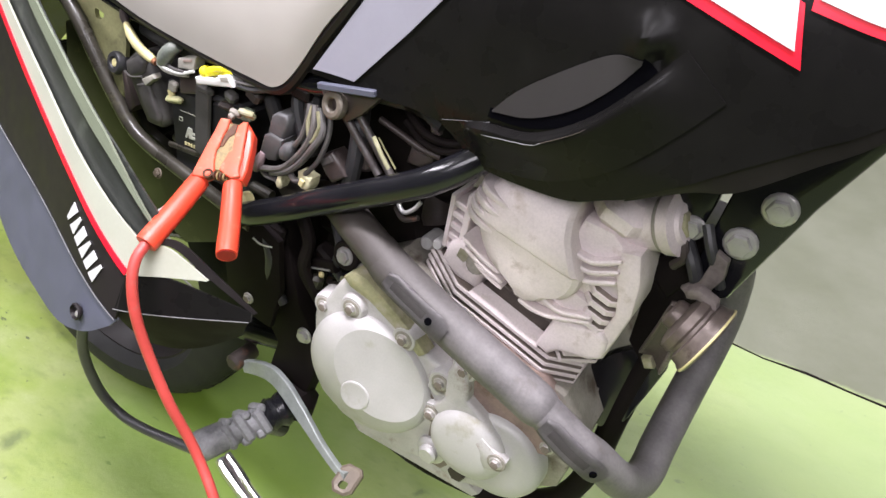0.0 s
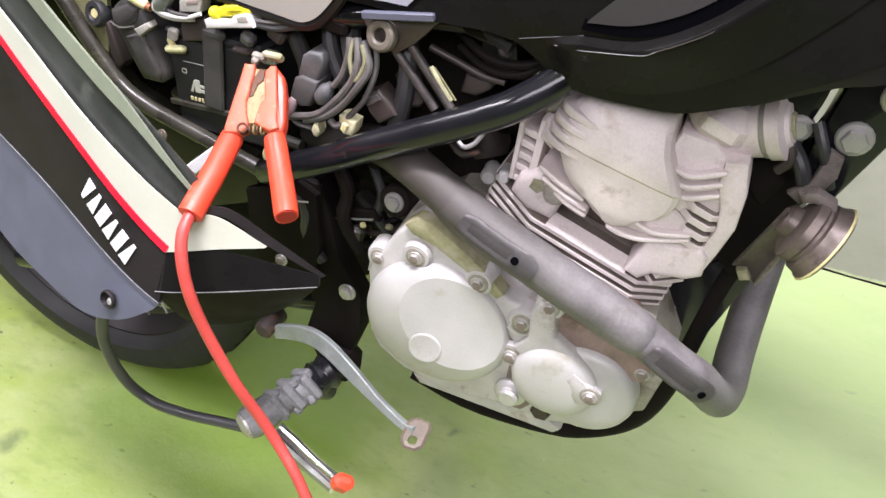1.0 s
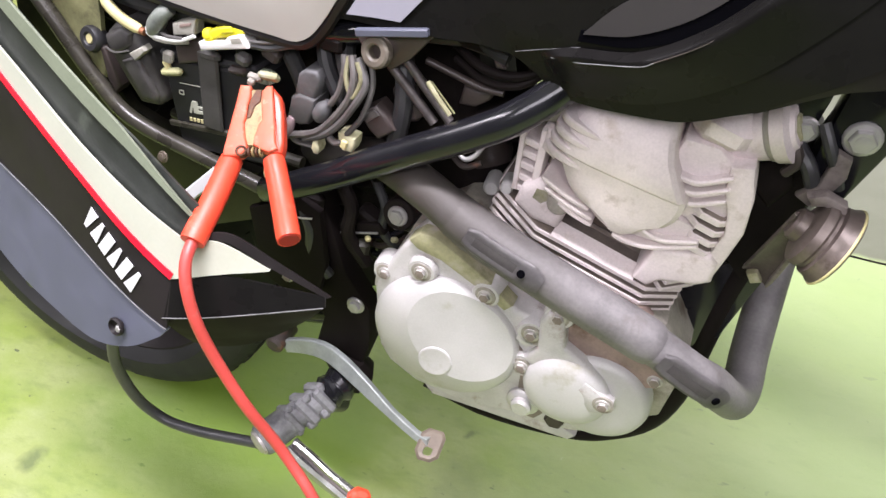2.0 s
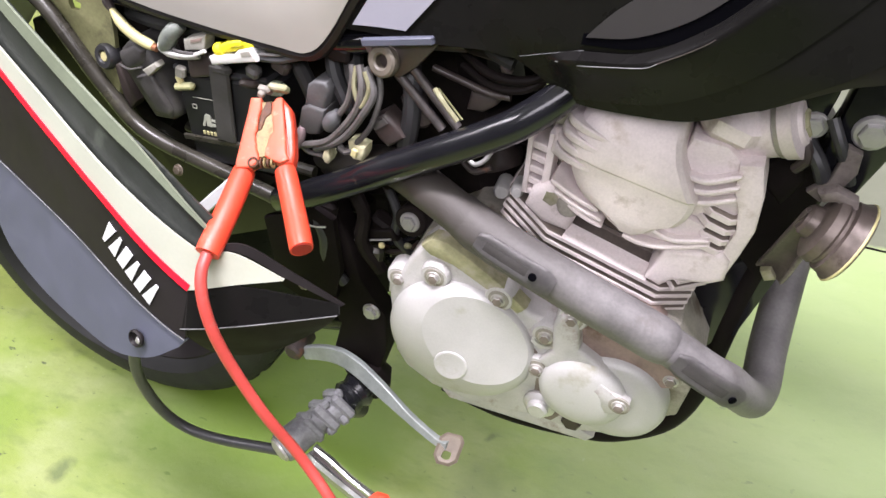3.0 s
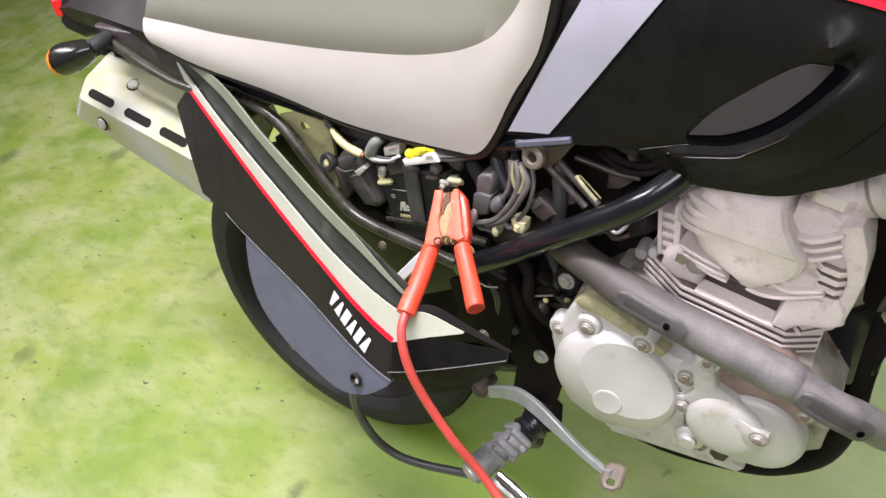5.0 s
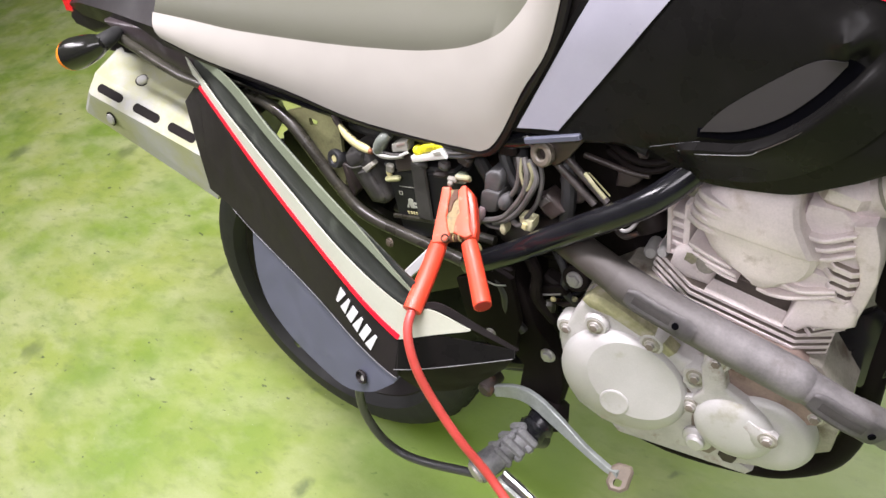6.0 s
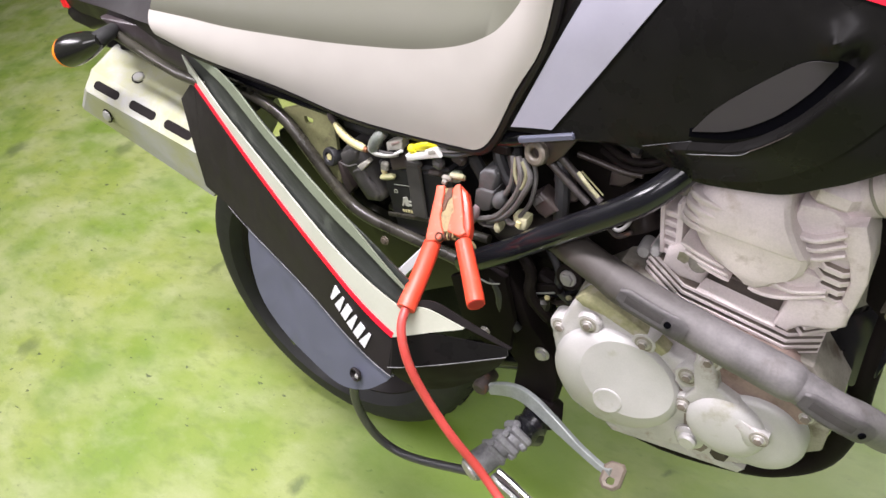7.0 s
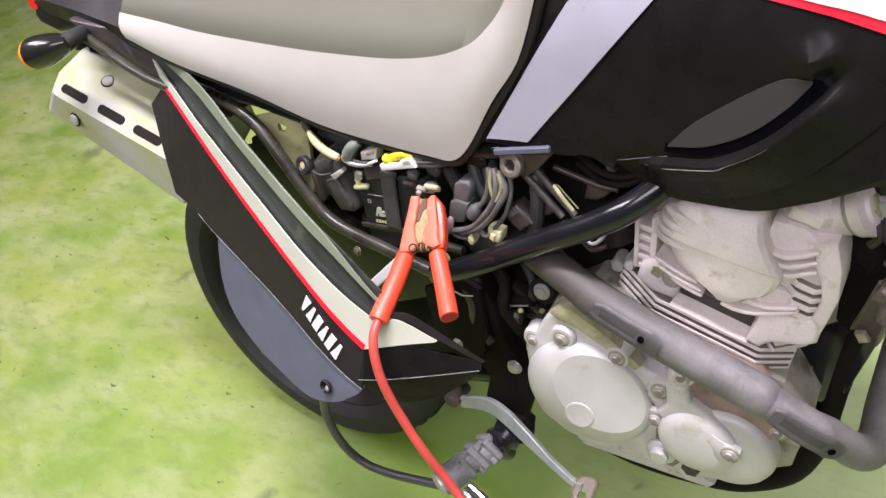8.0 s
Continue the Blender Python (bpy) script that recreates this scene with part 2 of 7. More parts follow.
PEDAL_STEEL = material("worn_pedal_paint", (0.235, 0.255, 0.245), 0.45, metal=0.2, vary=0.25, scale=50, bump=0.2)
INDICATOR_BLACK = material("indicator_black", (0.012, 0.012, 0.011), 0.16, vary=0.2, bump=0.02)
AMBER = material("amber_lens", (0.85, 0.22, 0.02), 0.2, vary=0.05, bump=0.0)
RED_LENS = material("red_lens", (0.6, 0.02, 0.02), 0.15, vary=0.05, bump=0.0)
STRAP_GREY = material("dusty_rubber_strap", (0.040, 0.038, 0.035), 0.65, vary=0.3, scale=60, bump=0.25)
BATTERY_BLACK = material("battery_case", (0.016, 0.016, 0.017), 0.5, vary=0.2)
WALL_PAINT = material("wall_paint", (0.55, 0.55, 0.54), 0.8, vary=0.1, scale=1.5)
CEILING_PAINT = material("ceiling_paint", (0.6, 0.6, 0.6), 0.9, vary=0.1, scale=1.5)


STAINS_AND_PATCH = ((-2.438, 0.552, 0.07, 0.7), (-1.769, 0.653, 0.06, 0.6), (-0.832, 0.249, 0.028, 0.5), (-1.232, -0.162, 0.045, 0.6), (-0.144, -0.182, 0.026, 0.75), (0.51, 0.104, 0.012, 0.6), (0.525, 0.005, 0.075, 0.4))


def floor_material():
    m = bpy.data.materials.new("green_floor_paint")
    m.use_nodes = True
    nt = m.node_tree
    n, link = nt.nodes, nt.links.new
    b = n["Principled BSDF"]
    tex = n.new("ShaderNodeTexCoord")

    def noise_tex(scale, detail=6, rough=0.6):
        t = n.new("ShaderNodeTexNoise")
        t.inputs["Scale"].default_value, t.inputs["Detail"].default_value, t.inputs["Roughness"].default_value = scale, detail, rough
        link(tex.outputs["Object"], t.inputs["Vector"])
        return t.outputs["Fac"]

    def ranged(v, a, c, lo=0.0, hi=1.0):
        r = n.new("ShaderNodeMapRange")
        r.inputs["From Min"].default_value, r.inputs["From Max"].default_value = a, c
        r.inputs["To Min"].default_value, r.inputs["To Max"].default_value = lo, hi
        link(v, r.inputs["Value"])
        return r.outputs["Result"]

    def blend(fac, c1, c2):
        x = n.new("ShaderNodeMix")
        x.data_type = "RGBA"
        link(fac, x.inputs[0])
        for slot, c in ((6, c1), (7, c2)):
            if isinstance(c, tuple):
                x.inputs[slot].default_value = (*c, 1)
            else:
                link(c, x.inputs[slot])
        return x.outputs[2]

    def streak(scale, sx, sy, turn, detail=6, rough=0.6):
        mp = n.new("ShaderNodeMapping")
        mp.inputs["Scale"].default_value = (sx, sy, 1)
        mp.inputs["Rotation"].default_value = (0, 0, radians(turn))
        link(tex.outputs["Object"], mp.inputs["Vector"])
        t = n.new("ShaderNodeTexNoise")
        t.inputs["Scale"].default_value, t.inputs["Detail"].default_value, t.inputs["Roughness"].default_value = scale, detail, rough
        link(mp.outputs["Vector"], t.inputs["Vector"])
        return t.outputs["Fac"]

    # worn paint: fresh green, yellowed patches, whitish scuffs, dark oil marks
    green = blend(ranged(noise_tex(2.0, 5, 0.5), 0.36, 0.64), (0.165, 0.255, 0.030), (0.280, 0.330, 0.080))
    green = blend(ranged(streak(2.6, 1, 2.2, 35, 6, 0.55), 0.43, 0.66, 0, 0.66), green, (0.385, 0.405, 0.215))
    green = blend(ranged(streak(6.5, 1, 2.0, 48, 6, 0.6), 0.50, 0.70, 0, 0.35), green, (0.40, 0.42, 0.245))
    green = blend(ranged(streak(3.8, 1, 1.7, 28, 5, 0.55), 0.52, 0.68, 0, 0.58), green, (0.12, 0.205, 0.022))
    green = blend(ranged(streak(13, 1, 3.0, 55, 6, 0.62), 0.52, 0.68, 0, 0.46), green, (0.14, 0.19, 0.05))
    green = blend(ranged(streak(30, 1, 2.2, 60, 5, 0.6), 0.62, 0.72, 0, 0.38), green, (0.10, 0.13, 0.045))
    green = blend(ranged(streak(20, 1, 2.6, 50, 3, 0.5), 0.685, 0.72, 0, 0.85), green, (0.055, 0.07, 0.032))
    green = blend(ranged(noise_tex(62, 3, 0.5), 0.70, 0.74, 0, 0.6), green, (0.06, 0.07, 0.04))
    green = blend(ranged(noise_tex(90, 3, 0.5), 0.72, 0.77, 0, 0.4), green, (0.50, 0.52, 0.38))
    green = blend(ranged(noise_tex(140, 4, 0.6), 0.3, 0.7, 0, 0.12), green, (0.13, 0.18, 0.06))
    # colour turns paler towards the front of the room
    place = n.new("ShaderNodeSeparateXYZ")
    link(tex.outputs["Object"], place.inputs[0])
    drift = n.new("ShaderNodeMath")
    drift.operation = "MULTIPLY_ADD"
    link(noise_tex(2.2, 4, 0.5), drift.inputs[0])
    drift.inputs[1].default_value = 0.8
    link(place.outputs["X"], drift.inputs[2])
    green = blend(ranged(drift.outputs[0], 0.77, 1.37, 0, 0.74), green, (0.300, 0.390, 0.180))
    # greener patch under the bike, with its floor shade put into the colour
    under_bike = n.new("ShaderNodeVectorMath")
    under_bike.operation = "DISTANCE"
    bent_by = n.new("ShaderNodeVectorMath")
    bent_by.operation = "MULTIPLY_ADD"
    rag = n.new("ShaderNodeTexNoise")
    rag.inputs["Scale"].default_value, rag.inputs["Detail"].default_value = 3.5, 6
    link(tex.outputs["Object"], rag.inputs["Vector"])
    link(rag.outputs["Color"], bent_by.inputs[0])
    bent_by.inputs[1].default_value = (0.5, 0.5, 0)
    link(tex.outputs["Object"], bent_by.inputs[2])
    link(bent_by.outputs["Vector"], under_bike.inputs[0])
    under_bike.inputs[1].default_value = (0.42, 0.28, 0)
    green = blend(ranged(under_bike.outputs["Value"], 0.44, 0.16, 0, 0.76), green, (0.118, 0.200, 0.020))
    # single oil marks on the paint, the last entry a wider dark patch
    warp = n.new("ShaderNodeTexNoise")
    warp.inputs["Scale"].default_value, warp.inputs["Detail"].default_value = 22, 5
    link(tex.outputs["Object"], warp.inputs["Vector"])
    off = n.new("ShaderNodeVectorMath")
    off.operation = "MULTIPLY_ADD"
    link(warp.outputs["Color"], off.inputs[0])
    off.inputs[1].default_value = (0.07, 0.07, 0)
    link(tex.outputs["Object"], off.inputs[2])
    for x, y, r, amount in STAINS_AND_PATCH:
        far = n.new("ShaderNodeVectorMath")
        far.operation = "DISTANCE"
        link(off.outputs["Vector"], far.inputs[0])
        far.inputs[1].default_value = (x + 0.035, y + 0.035, 0)
        green = blend(ranged(far.outputs["Value"], r, 0.35 * r, 0, amount), green, (0.09, 0.12, 0.045))
    grey = blend(ranged(noise_tex(5), 0.35, 0.7), (0.138, 0.147, 0.100), (0.185, 0.193, 0.144))
    grey = blend(ranged(noise_tex(30), 0.6, 0.75, 0, 0.5), grey, (0.14, 0.14, 0.11))
    sep = n.new("ShaderNodeSeparateXYZ")
    link(tex.outputs["Object"], sep.inputs[0])
    wob = n.new("ShaderNodeMath")
    wob.operation = "MULTIPLY_ADD"
    link(noise_tex(6), wob.inputs[0])
    wob.inputs[1].default_value = 0.06
    link(sep.outputs["Y"], wob.inputs[2])
    front = ranged(sep.outputs["X"], 0.2, 0.5)
    side = ranged(wob.outputs[0], 0.705, 0.715)
    both = n.new("ShaderNodeMath")
    both.operation = "MULTIPLY"
    link(front, both.inputs[0])
    link(side, both.inputs[1])
    link(blend(both.outputs[0], green, grey), b.inputs["Base Color"])
    link(ranged(noise_tex(9), 0.3, 0.7, 0.36, 0.58), b.inputs["Roughness"])
    bp = n.new("ShaderNodeBump")
    bp.inputs["Strength"].default_value, bp.inputs["Distance"].default_value = 0.3, 0.003
    link(noise_tex(38, 8, 0.7), bp.inputs["Height"])
    link(bp.outputs["Normal"], b.inputs["Normal"])
    return m


FLOOR_PAINT = floor_material()


# ---- mesh helpers ----
def spl(pts, n):
    """n points along a smooth curve through pts."""
    p = [np.array(q, float) for q in pts]
    p = [2 * p[0] - p[1], *p, 2 * p[-1] - p[-2]]
    k = len(p) - 3
    out = []
    for i in range(n):
        u = i / (n - 1) * k
        s = min(int(u), k - 1)
        f = u - s
        a, b, c, d = p[s:s + 4]
        out.append(0.5 * (2 * b + (c - a) * f + (2 * a - 5 * b + 4 * c - d) * f * f + (3 * b - a - 3 * c + d) * f ** 3))
    return out


def link_mesh(name, mesh, parent=None, m=None):
    ob = new(name, mesh)
    if parent is not None:
        ob.parent = parent
    if m is not None:
        ob.matrix_basis = m
    return ob


def mesh_of(name, bm, mat, angle=35):
    bmesh.ops.recalc_face_normals(bm, faces=bm.faces)
    me = bpy.data.meshes.new(name)
    bm.to_mesh(me)
    bm.free()
    me.materials.append(mat)
    me.polygons.foreach_set("use_smooth", [True] * len(me.polygons))
    me.set_sharp_from_angle(angle=radians(angle))
    return me


def part(name, bm, mat, parent, label="", angle=35):
    ob = link_mesh(name, mesh_of(name, bm, mat, angle), parent)
    if label:
        ob["label"] = label
    return ob


# on its side stand: leaning away, nose slightly up
BIKE = pose(0, 0, -0.065) @ pose(0, 0, 0, 0, -5, 0) @ pose(0, 0, 0, -12, 0, 0)


def thing(name, label, category, m=BIKE, group=""):
    ob = new(name)
    ob.matrix_basis = m
    ob.empty_display_size = 0.05
    return tagged(ob, label, category, group)


def loft(bm, rings, closed=True, caps=True):
    """Skin over rings of equal length; closed rings, or open strips."""
    vs = [[bm.verts.new(p) for p in r] for r in rings]
    k = len(vs[0])
    for a, b in zip(vs, vs[1:]):
        for i in range(k if closed else k - 1):
            j = (i + 1) % k
            bm.faces.new((a[i], a[j], b[j], b[i]))
    if caps and closed:
        bm.faces.new(vs[0])
        bm.faces.new(vs[-1])
    return bm


def tube(bm, pts, r, seg=12, flat=1.0, caps=True):
    """A round bar along pts; r a radius, or one per point."""
    pts = [Vector(p) for p in pts]
    rs = r if isinstance(r, (list, tuple)) else [r] * len(pts)
    up = None
    rings = []
    for i, p in enumerate(pts):
        d = (pts[min(i + 1, len(pts) - 1)] - pts[max(i - 1, 0)]).normalized()
        if up is None:
            up = d.orthogonal().normalized() if abs(d.y) > 0.9 else Vector((0, 1, 0))
        up = (up - d * up.dot(d)).normalized()
        side = d.cross(up)
        rings.append([p + rs[i] * (math.cos(a) * up * flat + math.sin(a) * side) for a in (2 * math.pi * j / seg for j in range(seg))])
    return loft(bm, rings, True, caps)


def bent(pts, n, r, seg=12, flat=1.0):
    return tube(bmesh.new(), spl(pts, n), r, seg, flat)


def frame_of(origin, w, up=(0, 0, 1)):
    """A frame whose third axis is w."""
    w = Vector(w).normalized()
    u = Vector(up).cross(w)
    u = u.normalized() if u.length > 1e-4 else w.orthogonal().normalized()
    v = w.cross(u)
    return Matrix((( u.x, v.x, w.x, origin[0]), (u.y, v.y, w.y, origin[1]), (u.z, v.z, w.z, origin[2]), (0, 0, 0, 1)))


def lathe(bm, profile, m, seg=24, squash=1.0):
    """Turn (radius, height) pairs round the third axis of m."""
    rings = [[m @ Vector((r * math.cos(a), squash * r * math.sin(a), h)) for a in (2 * math.pi * j / seg for j in range(seg))] for r, h in profile]
    return loft(bm, rings, True, True)


def inset(poly, d):
    out = []
    k = len(poly)
    area = sum(poly[i][0] * poly[(i + 1) % k][1] - poly[(i + 1) % k][0] * poly[i][1] for i in range(k))
    s = 1 if area > 0 else -1
    for i in range(k):
        a, b, c = (np.array(poly[j % k], float) for j in (i - 1, i, i + 1))
        e1, e2 = b - a, c - b
        n1 = np.array((-e1[1], e1[0])) / (np.linalg.norm(e1) + 1e-9)
        n2 = np.array((-e2[1], e2[0])) / (np.linalg.norm(e2) + 1e-9)
        nn = n1 + n2
        nn = nn / max(np.dot(nn, nn) / 2, 0.4)
        out.append(tuple(b + s * d * nn))
    return out


def prism(bm, poly, h0, h1, m, bevel=0.002, steps=2):
    """A slab of outline poly (in the first two axes of m) from h0 to h1, its far edge rounded."""
    levels = [(0.0, h0)]
    sgn = 1 if h1 > h0 else -1
    for i in range(steps + 1):
        a = math.pi / 2 * i / steps
        levels.append((bevel * (1 - math.cos(a)), h1 - sgn * bevel * (1 - math.sin(a))))
    rings = [[m @ Vector((x, y, h)) for x, y in (inset(poly, d) if d else poly)] for d, h in levels]
    return loft(bm, rings)


def box(bm, centre, size, rot=(0, 0, 0), bevel=0.003):
    m = pose(*centre, *rot)
    x, y, z = (s / 2 for s in size)
    b = min(bevel, x * 0.8, y * 0.8, z * 0.8)
    poly = [(-x + b, -y), (x - b, -y), (x, -y + b), (x, y - b), (x - b, y), (-x + b, y), (-x, y - b), (-x, -y + b)]
    rings = [[m @ Vector((px, py, h)) for px, py in (inset(poly, d) if d else poly)] for d, h in ((b, -z), (0, -z + b), (0, z - b), (b, z))]
    return loft(bm, rings)


def sheet(bm, grid, thick):
    """A skin over a grid of points, thickened inwards (towards +y)."""
    rows, cols = len(grid), len(grid[0])
    g = np.array(grid, float)
    du = np.gradient(g, axis=0)
    dv = np.gradient(g, axis=1)
    nrm = np.cross(du, dv)
    nrm /= np.linalg.norm(nrm, axis=2, keepdims=True) + 1e-12
    nrm[nrm[:, :, 1] < 0] *= -1
    front = [[bm.verts.new(g[i, j]) for j in range(cols)] for i in range(rows)]
    back = [[bm.verts.new(g[i, j] + thick * nrm[i, j]) for j in range(cols)] for i in range(rows)]
    for i in range(rows - 1):
        for j in range(cols - 1):
            bm.faces.new((front[i][j], front[i][j + 1], front[i + 1][j + 1], front[i + 1][j]))
            bm.faces.new((back[i][j], back[i + 1][j], back[i + 1][j + 1], back[i][j + 1]))
    edge = [(i, 0) for i in range(rows)] + [(rows - 1, j) for j in range(1, cols)] + [(i, cols - 1) for i in range(rows - 2, -1, -1)] + [(0, j) for j in range(cols - 2, 0, -1)]
    for (a, b), (c, d) in zip(edge, edge[1:] + edge[:1]):
        bm.faces.new((front[a][b], front[c][d], back[c][d], back[a][b]))
    return bm


def between(lower, upper, n, k, surface, lift=0.0, thick=0.0025):
    """A sheet between two (x, z) curves on a surface y(x, z), lifted outwards."""
    lo, hi = spl(lower, n), spl(upper, n)
    grid = [[(lambda q: (q[0], surface(q[0], q[1]) - lift, q[1]))(a + (b - a) * j / (k - 1)) for j in range(k)] for a, b in zip(lo, hi)]
    return sheet(bmesh.new(), grid, thick)


SIDE = Matrix(((1, 0, 0, 0), (0, 0, -1, 0), (0, 1, 0, 0), (0, 0, 0, 1)))  # (x, z, outwards to the right side)


def hexagon(r):
    return [(r * math.cos(math.pi / 3 * i), r * math.sin(math.pi / 3 * i)) for i in range(6)]


def bolt_mesh(name, r, mat):
    bm = bmesh.new()
    lathe(bm, [(r, 0), (r, 0.12 * r), (0.9 * r, 0.25 * r), (0.72 * r, 0.3 * r)], Matrix(), 16)
    prism(bm, hexagon(0.72 * r), 0.2 * r, 0.66 * r, Matrix(), 0.08 * r, 1)
    lathe(bm, [(0.4 * r, 0.6 * r), (0.4 * r, 0.69 * r), (0.3 * r, 0.71 * r)], Matrix(), 12)
    return mesh_of(name, bm, mat, 30)


BOLT_M6 = bolt_mesh("bolt", 0.0074, BOLT_STEEL)
# bolt centres darkened to stand for the shade of a socket
BOLT_M6.materials.append(CORE_GRIME_SHADE)
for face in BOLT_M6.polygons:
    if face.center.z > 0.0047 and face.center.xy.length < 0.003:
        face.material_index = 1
BOLT_M8 = bolt_mesh("bolt", 0.0105, STEEL)
BOLT_BIG = bolt_mesh("bolt", 0.0135, STEEL)


def bolt(mesh, at, parent, w=(0, -1, 0)):
    return link_mesh("bolt", mesh, parent, frame_of(at, w))


# ---- the room ----
def slab(name, x0, x1, y0, y1, z0, z1, mat, label):
    bm = bmesh.new()
    box(bm, ((x0 + x1) / 2, (y0 + y1) / 2, (z0 + z1) / 2), (x1 - x0, y1 - y0, z1 - z0), bevel=0.001)
    return tagged(link_mesh(name, mesh_of(name, bm, mat)), label, kind="structure")


def build_room():
    n = 60
    bm = bmesh.new()
    bmesh.ops.create_grid(bm, x_segments=n, y_segments=n, size=10)
    for v in bm.verts:
        v.co.z = 0.0
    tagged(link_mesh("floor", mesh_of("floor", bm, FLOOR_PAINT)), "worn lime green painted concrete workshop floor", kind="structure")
    slab("wall_north", -10, 10, 10, 10.2, 0, 3.6, WALL_PAINT, "plain grey painted workshop wall")
    slab("wall_south", -10, 10, -10.2, -10, 0, 3.6, WALL_PAINT, "plain grey painted workshop wall")
    slab("wall_west", -10.2, -10, -10, 10, 0, 3.6, WALL_PAINT, "plain grey painted workshop wall")
    slab("wall_east", 10, 10.2, -10, 10, 0, 3.6, WALL_PAINT, "plain grey painted workshop wall")
    slab("ceiling", -10, 10, -10, 10, 3.6, 3.8, CEILING_PAINT, "plain grey workshop ceiling")
    # crack between the slabs
    bm = bmesh.new()
    rng = random.Random(4)
    pts = [(0.2 + 0.08 * i, 0.679 + rng.uniform(-0.008, 0.008), 0.0005) for i in range(26)]
    tube(bm, pts, [0.002 + rng.uniform(-0.0012, 0.001) for _ in pts], 6)
    tagged(link_mesh("floor_joint", mesh_of("floor_joint", bm, INNER_DARK)), "dark cracked joint in the floor", kind="structure")


build_room()

bike = thing("motorcycle", "black dual-purpose motorcycle with cream seat and loosened side panel", "motorcycle")


# ---- wheels ----
def wheel(name, x, z, radius, half, axle_y, turn=0):
    hub = part(name, lathe(bmesh.new(), [(0.03, -0.05), (0.055, -0.045), (0.05, 0), (0.055, 0.045), (0.03, 0.05)], pose(x, axle_y, z, 90, 0, turn), 20), ENGINE_ALU, bike, "spoked wheel with a black knobbly tyre")
    m = pose(x, axle_y, z, 90, 0, turn)
    prof = []
    for i in range(17):
        a = math.pi * i / 16
        c, s = math.cos(a), math.sin(a)
        prof.append((radius - half * 1.15 + half * 1.15 * abs(s) ** 0.7, half * (1 if c > 0 else -1) * abs(c) ** 0.7))
    bm = bmesh.new()
    ring = [(radius - half * 1.4, half * 0.6), *prof, (radius - half * 1.4, -half * 0.6)]
    rings = [[m @ Vector((r * math.cos(t), r * math.sin(t), h)) for r, h in ring] for t in (2 * math.pi * k / 64 for k in range(64))]
    vs = [[bm.verts.new(p) for p in r] for r in rings]
    for k in range(64):
        a, b = vs[k], vs[(k + 1) % 64]
        for i in range(len(ring)):
            j = (i + 1) % len(ring)
            bm.faces.new((a[i], a[j], b[j], b[i]))
    tyre = part("tyre", bm, RUBBER, hub)
    bm = bmesh.new()
    for k in range(44):
        t = 2 * math.pi * k / 44
        for q, h in ((0, -0.62), (0.5, 0), (0, 0.62)):
            tt = t + q * 2 * math.pi / 44
            rr = radius * (1.0 if h == 0 else 0.968)
            box(bm, (0, 0, 0), (0.004, 0.024, half * 0.5), bevel=0.0012)
            bm.verts.ensure_lookup_table()
            mm = m @ pose(rr * math.cos(tt), rr * math.sin(tt), half * h, 0, 0, math.degrees(tt)) @ pose(0, 0, 0, 0, -38 * (1 if h > 0 else -1 if h < 0 else 0), 0)
            for v in list(bm.verts)[-32:]:
                v.co = mm @ v.co
    part("tread", bm, RUBBER, hub)
    bm = bmesh.new()
    rim = [(radius - half * 1.45, -half * 0.62), (radius - half * 1.3, -half * 0.62), (radius - half * 1.6, 0), (radius - half * 1.3, half * 0.62), (radius - half * 1.45, half * 0.62), (radius - half * 1.75, 0)]
    vs = [[bm.verts.new(m @ Vector((r * math.cos(t), r * math.sin(t), h))) for r, h in rim] for t in (2 * math.pi * k / 48 for k in range(48))]
    for k in range(48):
        a, b = vs[k], vs[(k + 1) % 48]
        for i in range(6):
            j = (i + 1) % 6
            bm.faces.new((a[i], a[j], b[j], b[i]))
    part("rim", bm, BLACK_PLASTIC, hub, "black rim")
    bm = bmesh.new()
    for k in range(32):
        t = 2 * math.pi * k / 32
        t2 = t + 0.5 * (1 if k % 2 else -1)
        h = 0.03 if k % 4 < 2 else -0.03
        tube(bm, [m @ Vector((0.05 * math.cos(t2), 0.05 * math.sin(t2), h)), m @ Vector(((radius - half * 1.5) * math.cos(t), (radius - half * 1.5) * math.sin(t), 0))], 0.0018, 6)
    part("spokes", bm, STEEL, hub)


wheel("rear_wheel", -0.0407, 0.385, 0.3035, 0.0535, 0.0217)
wheel("front_wheel", 1.43, 0.281, 0.34, 0.042, 0.0)


def build_fork():
    legs = part("fork_yoke", bent([(1.045, -0.11, 0.90), (1.04, 0.0, 0.905), (1.045, 0.11, 0.90)], 10, 0.018, 12), DARK_METAL, bike, "black front fork")
    for y in (-0.095, 0.095):
        part("fork_leg", tube(bmesh.new(), [(1.035, y, 0.93), (1.22, y, 0.64), (1.225, y, 0.632), (1.43, y, 0.281)], [0.019, 0.019, 0.024, 0.022], 16), DARK_METAL, legs)
    part("axle", tube(bmesh.new(), [(1.43, -0.10, 0.281), (1.43, 0.10, 0.281)], 0.009, 12), STEEL, legs)
    stand = part("side_stand", bent([(0.50, 0.10, 0.36), (0.47, 0.17, 0.24), (0.44, 0.25, 0.085)], 8, 0.011, 10), DARK_METAL, bike, "black side stand")
    part("stand_foot", lathe(bmesh.new(), [(0.0, -0.004), (0.024, -0.004), (0.024, 0.004), (0.0, 0.004)], frame_of((0.44, 0.25, 0.084), (0, 0.2, 1)), 16), DARK_METAL, stand)


build_fork()


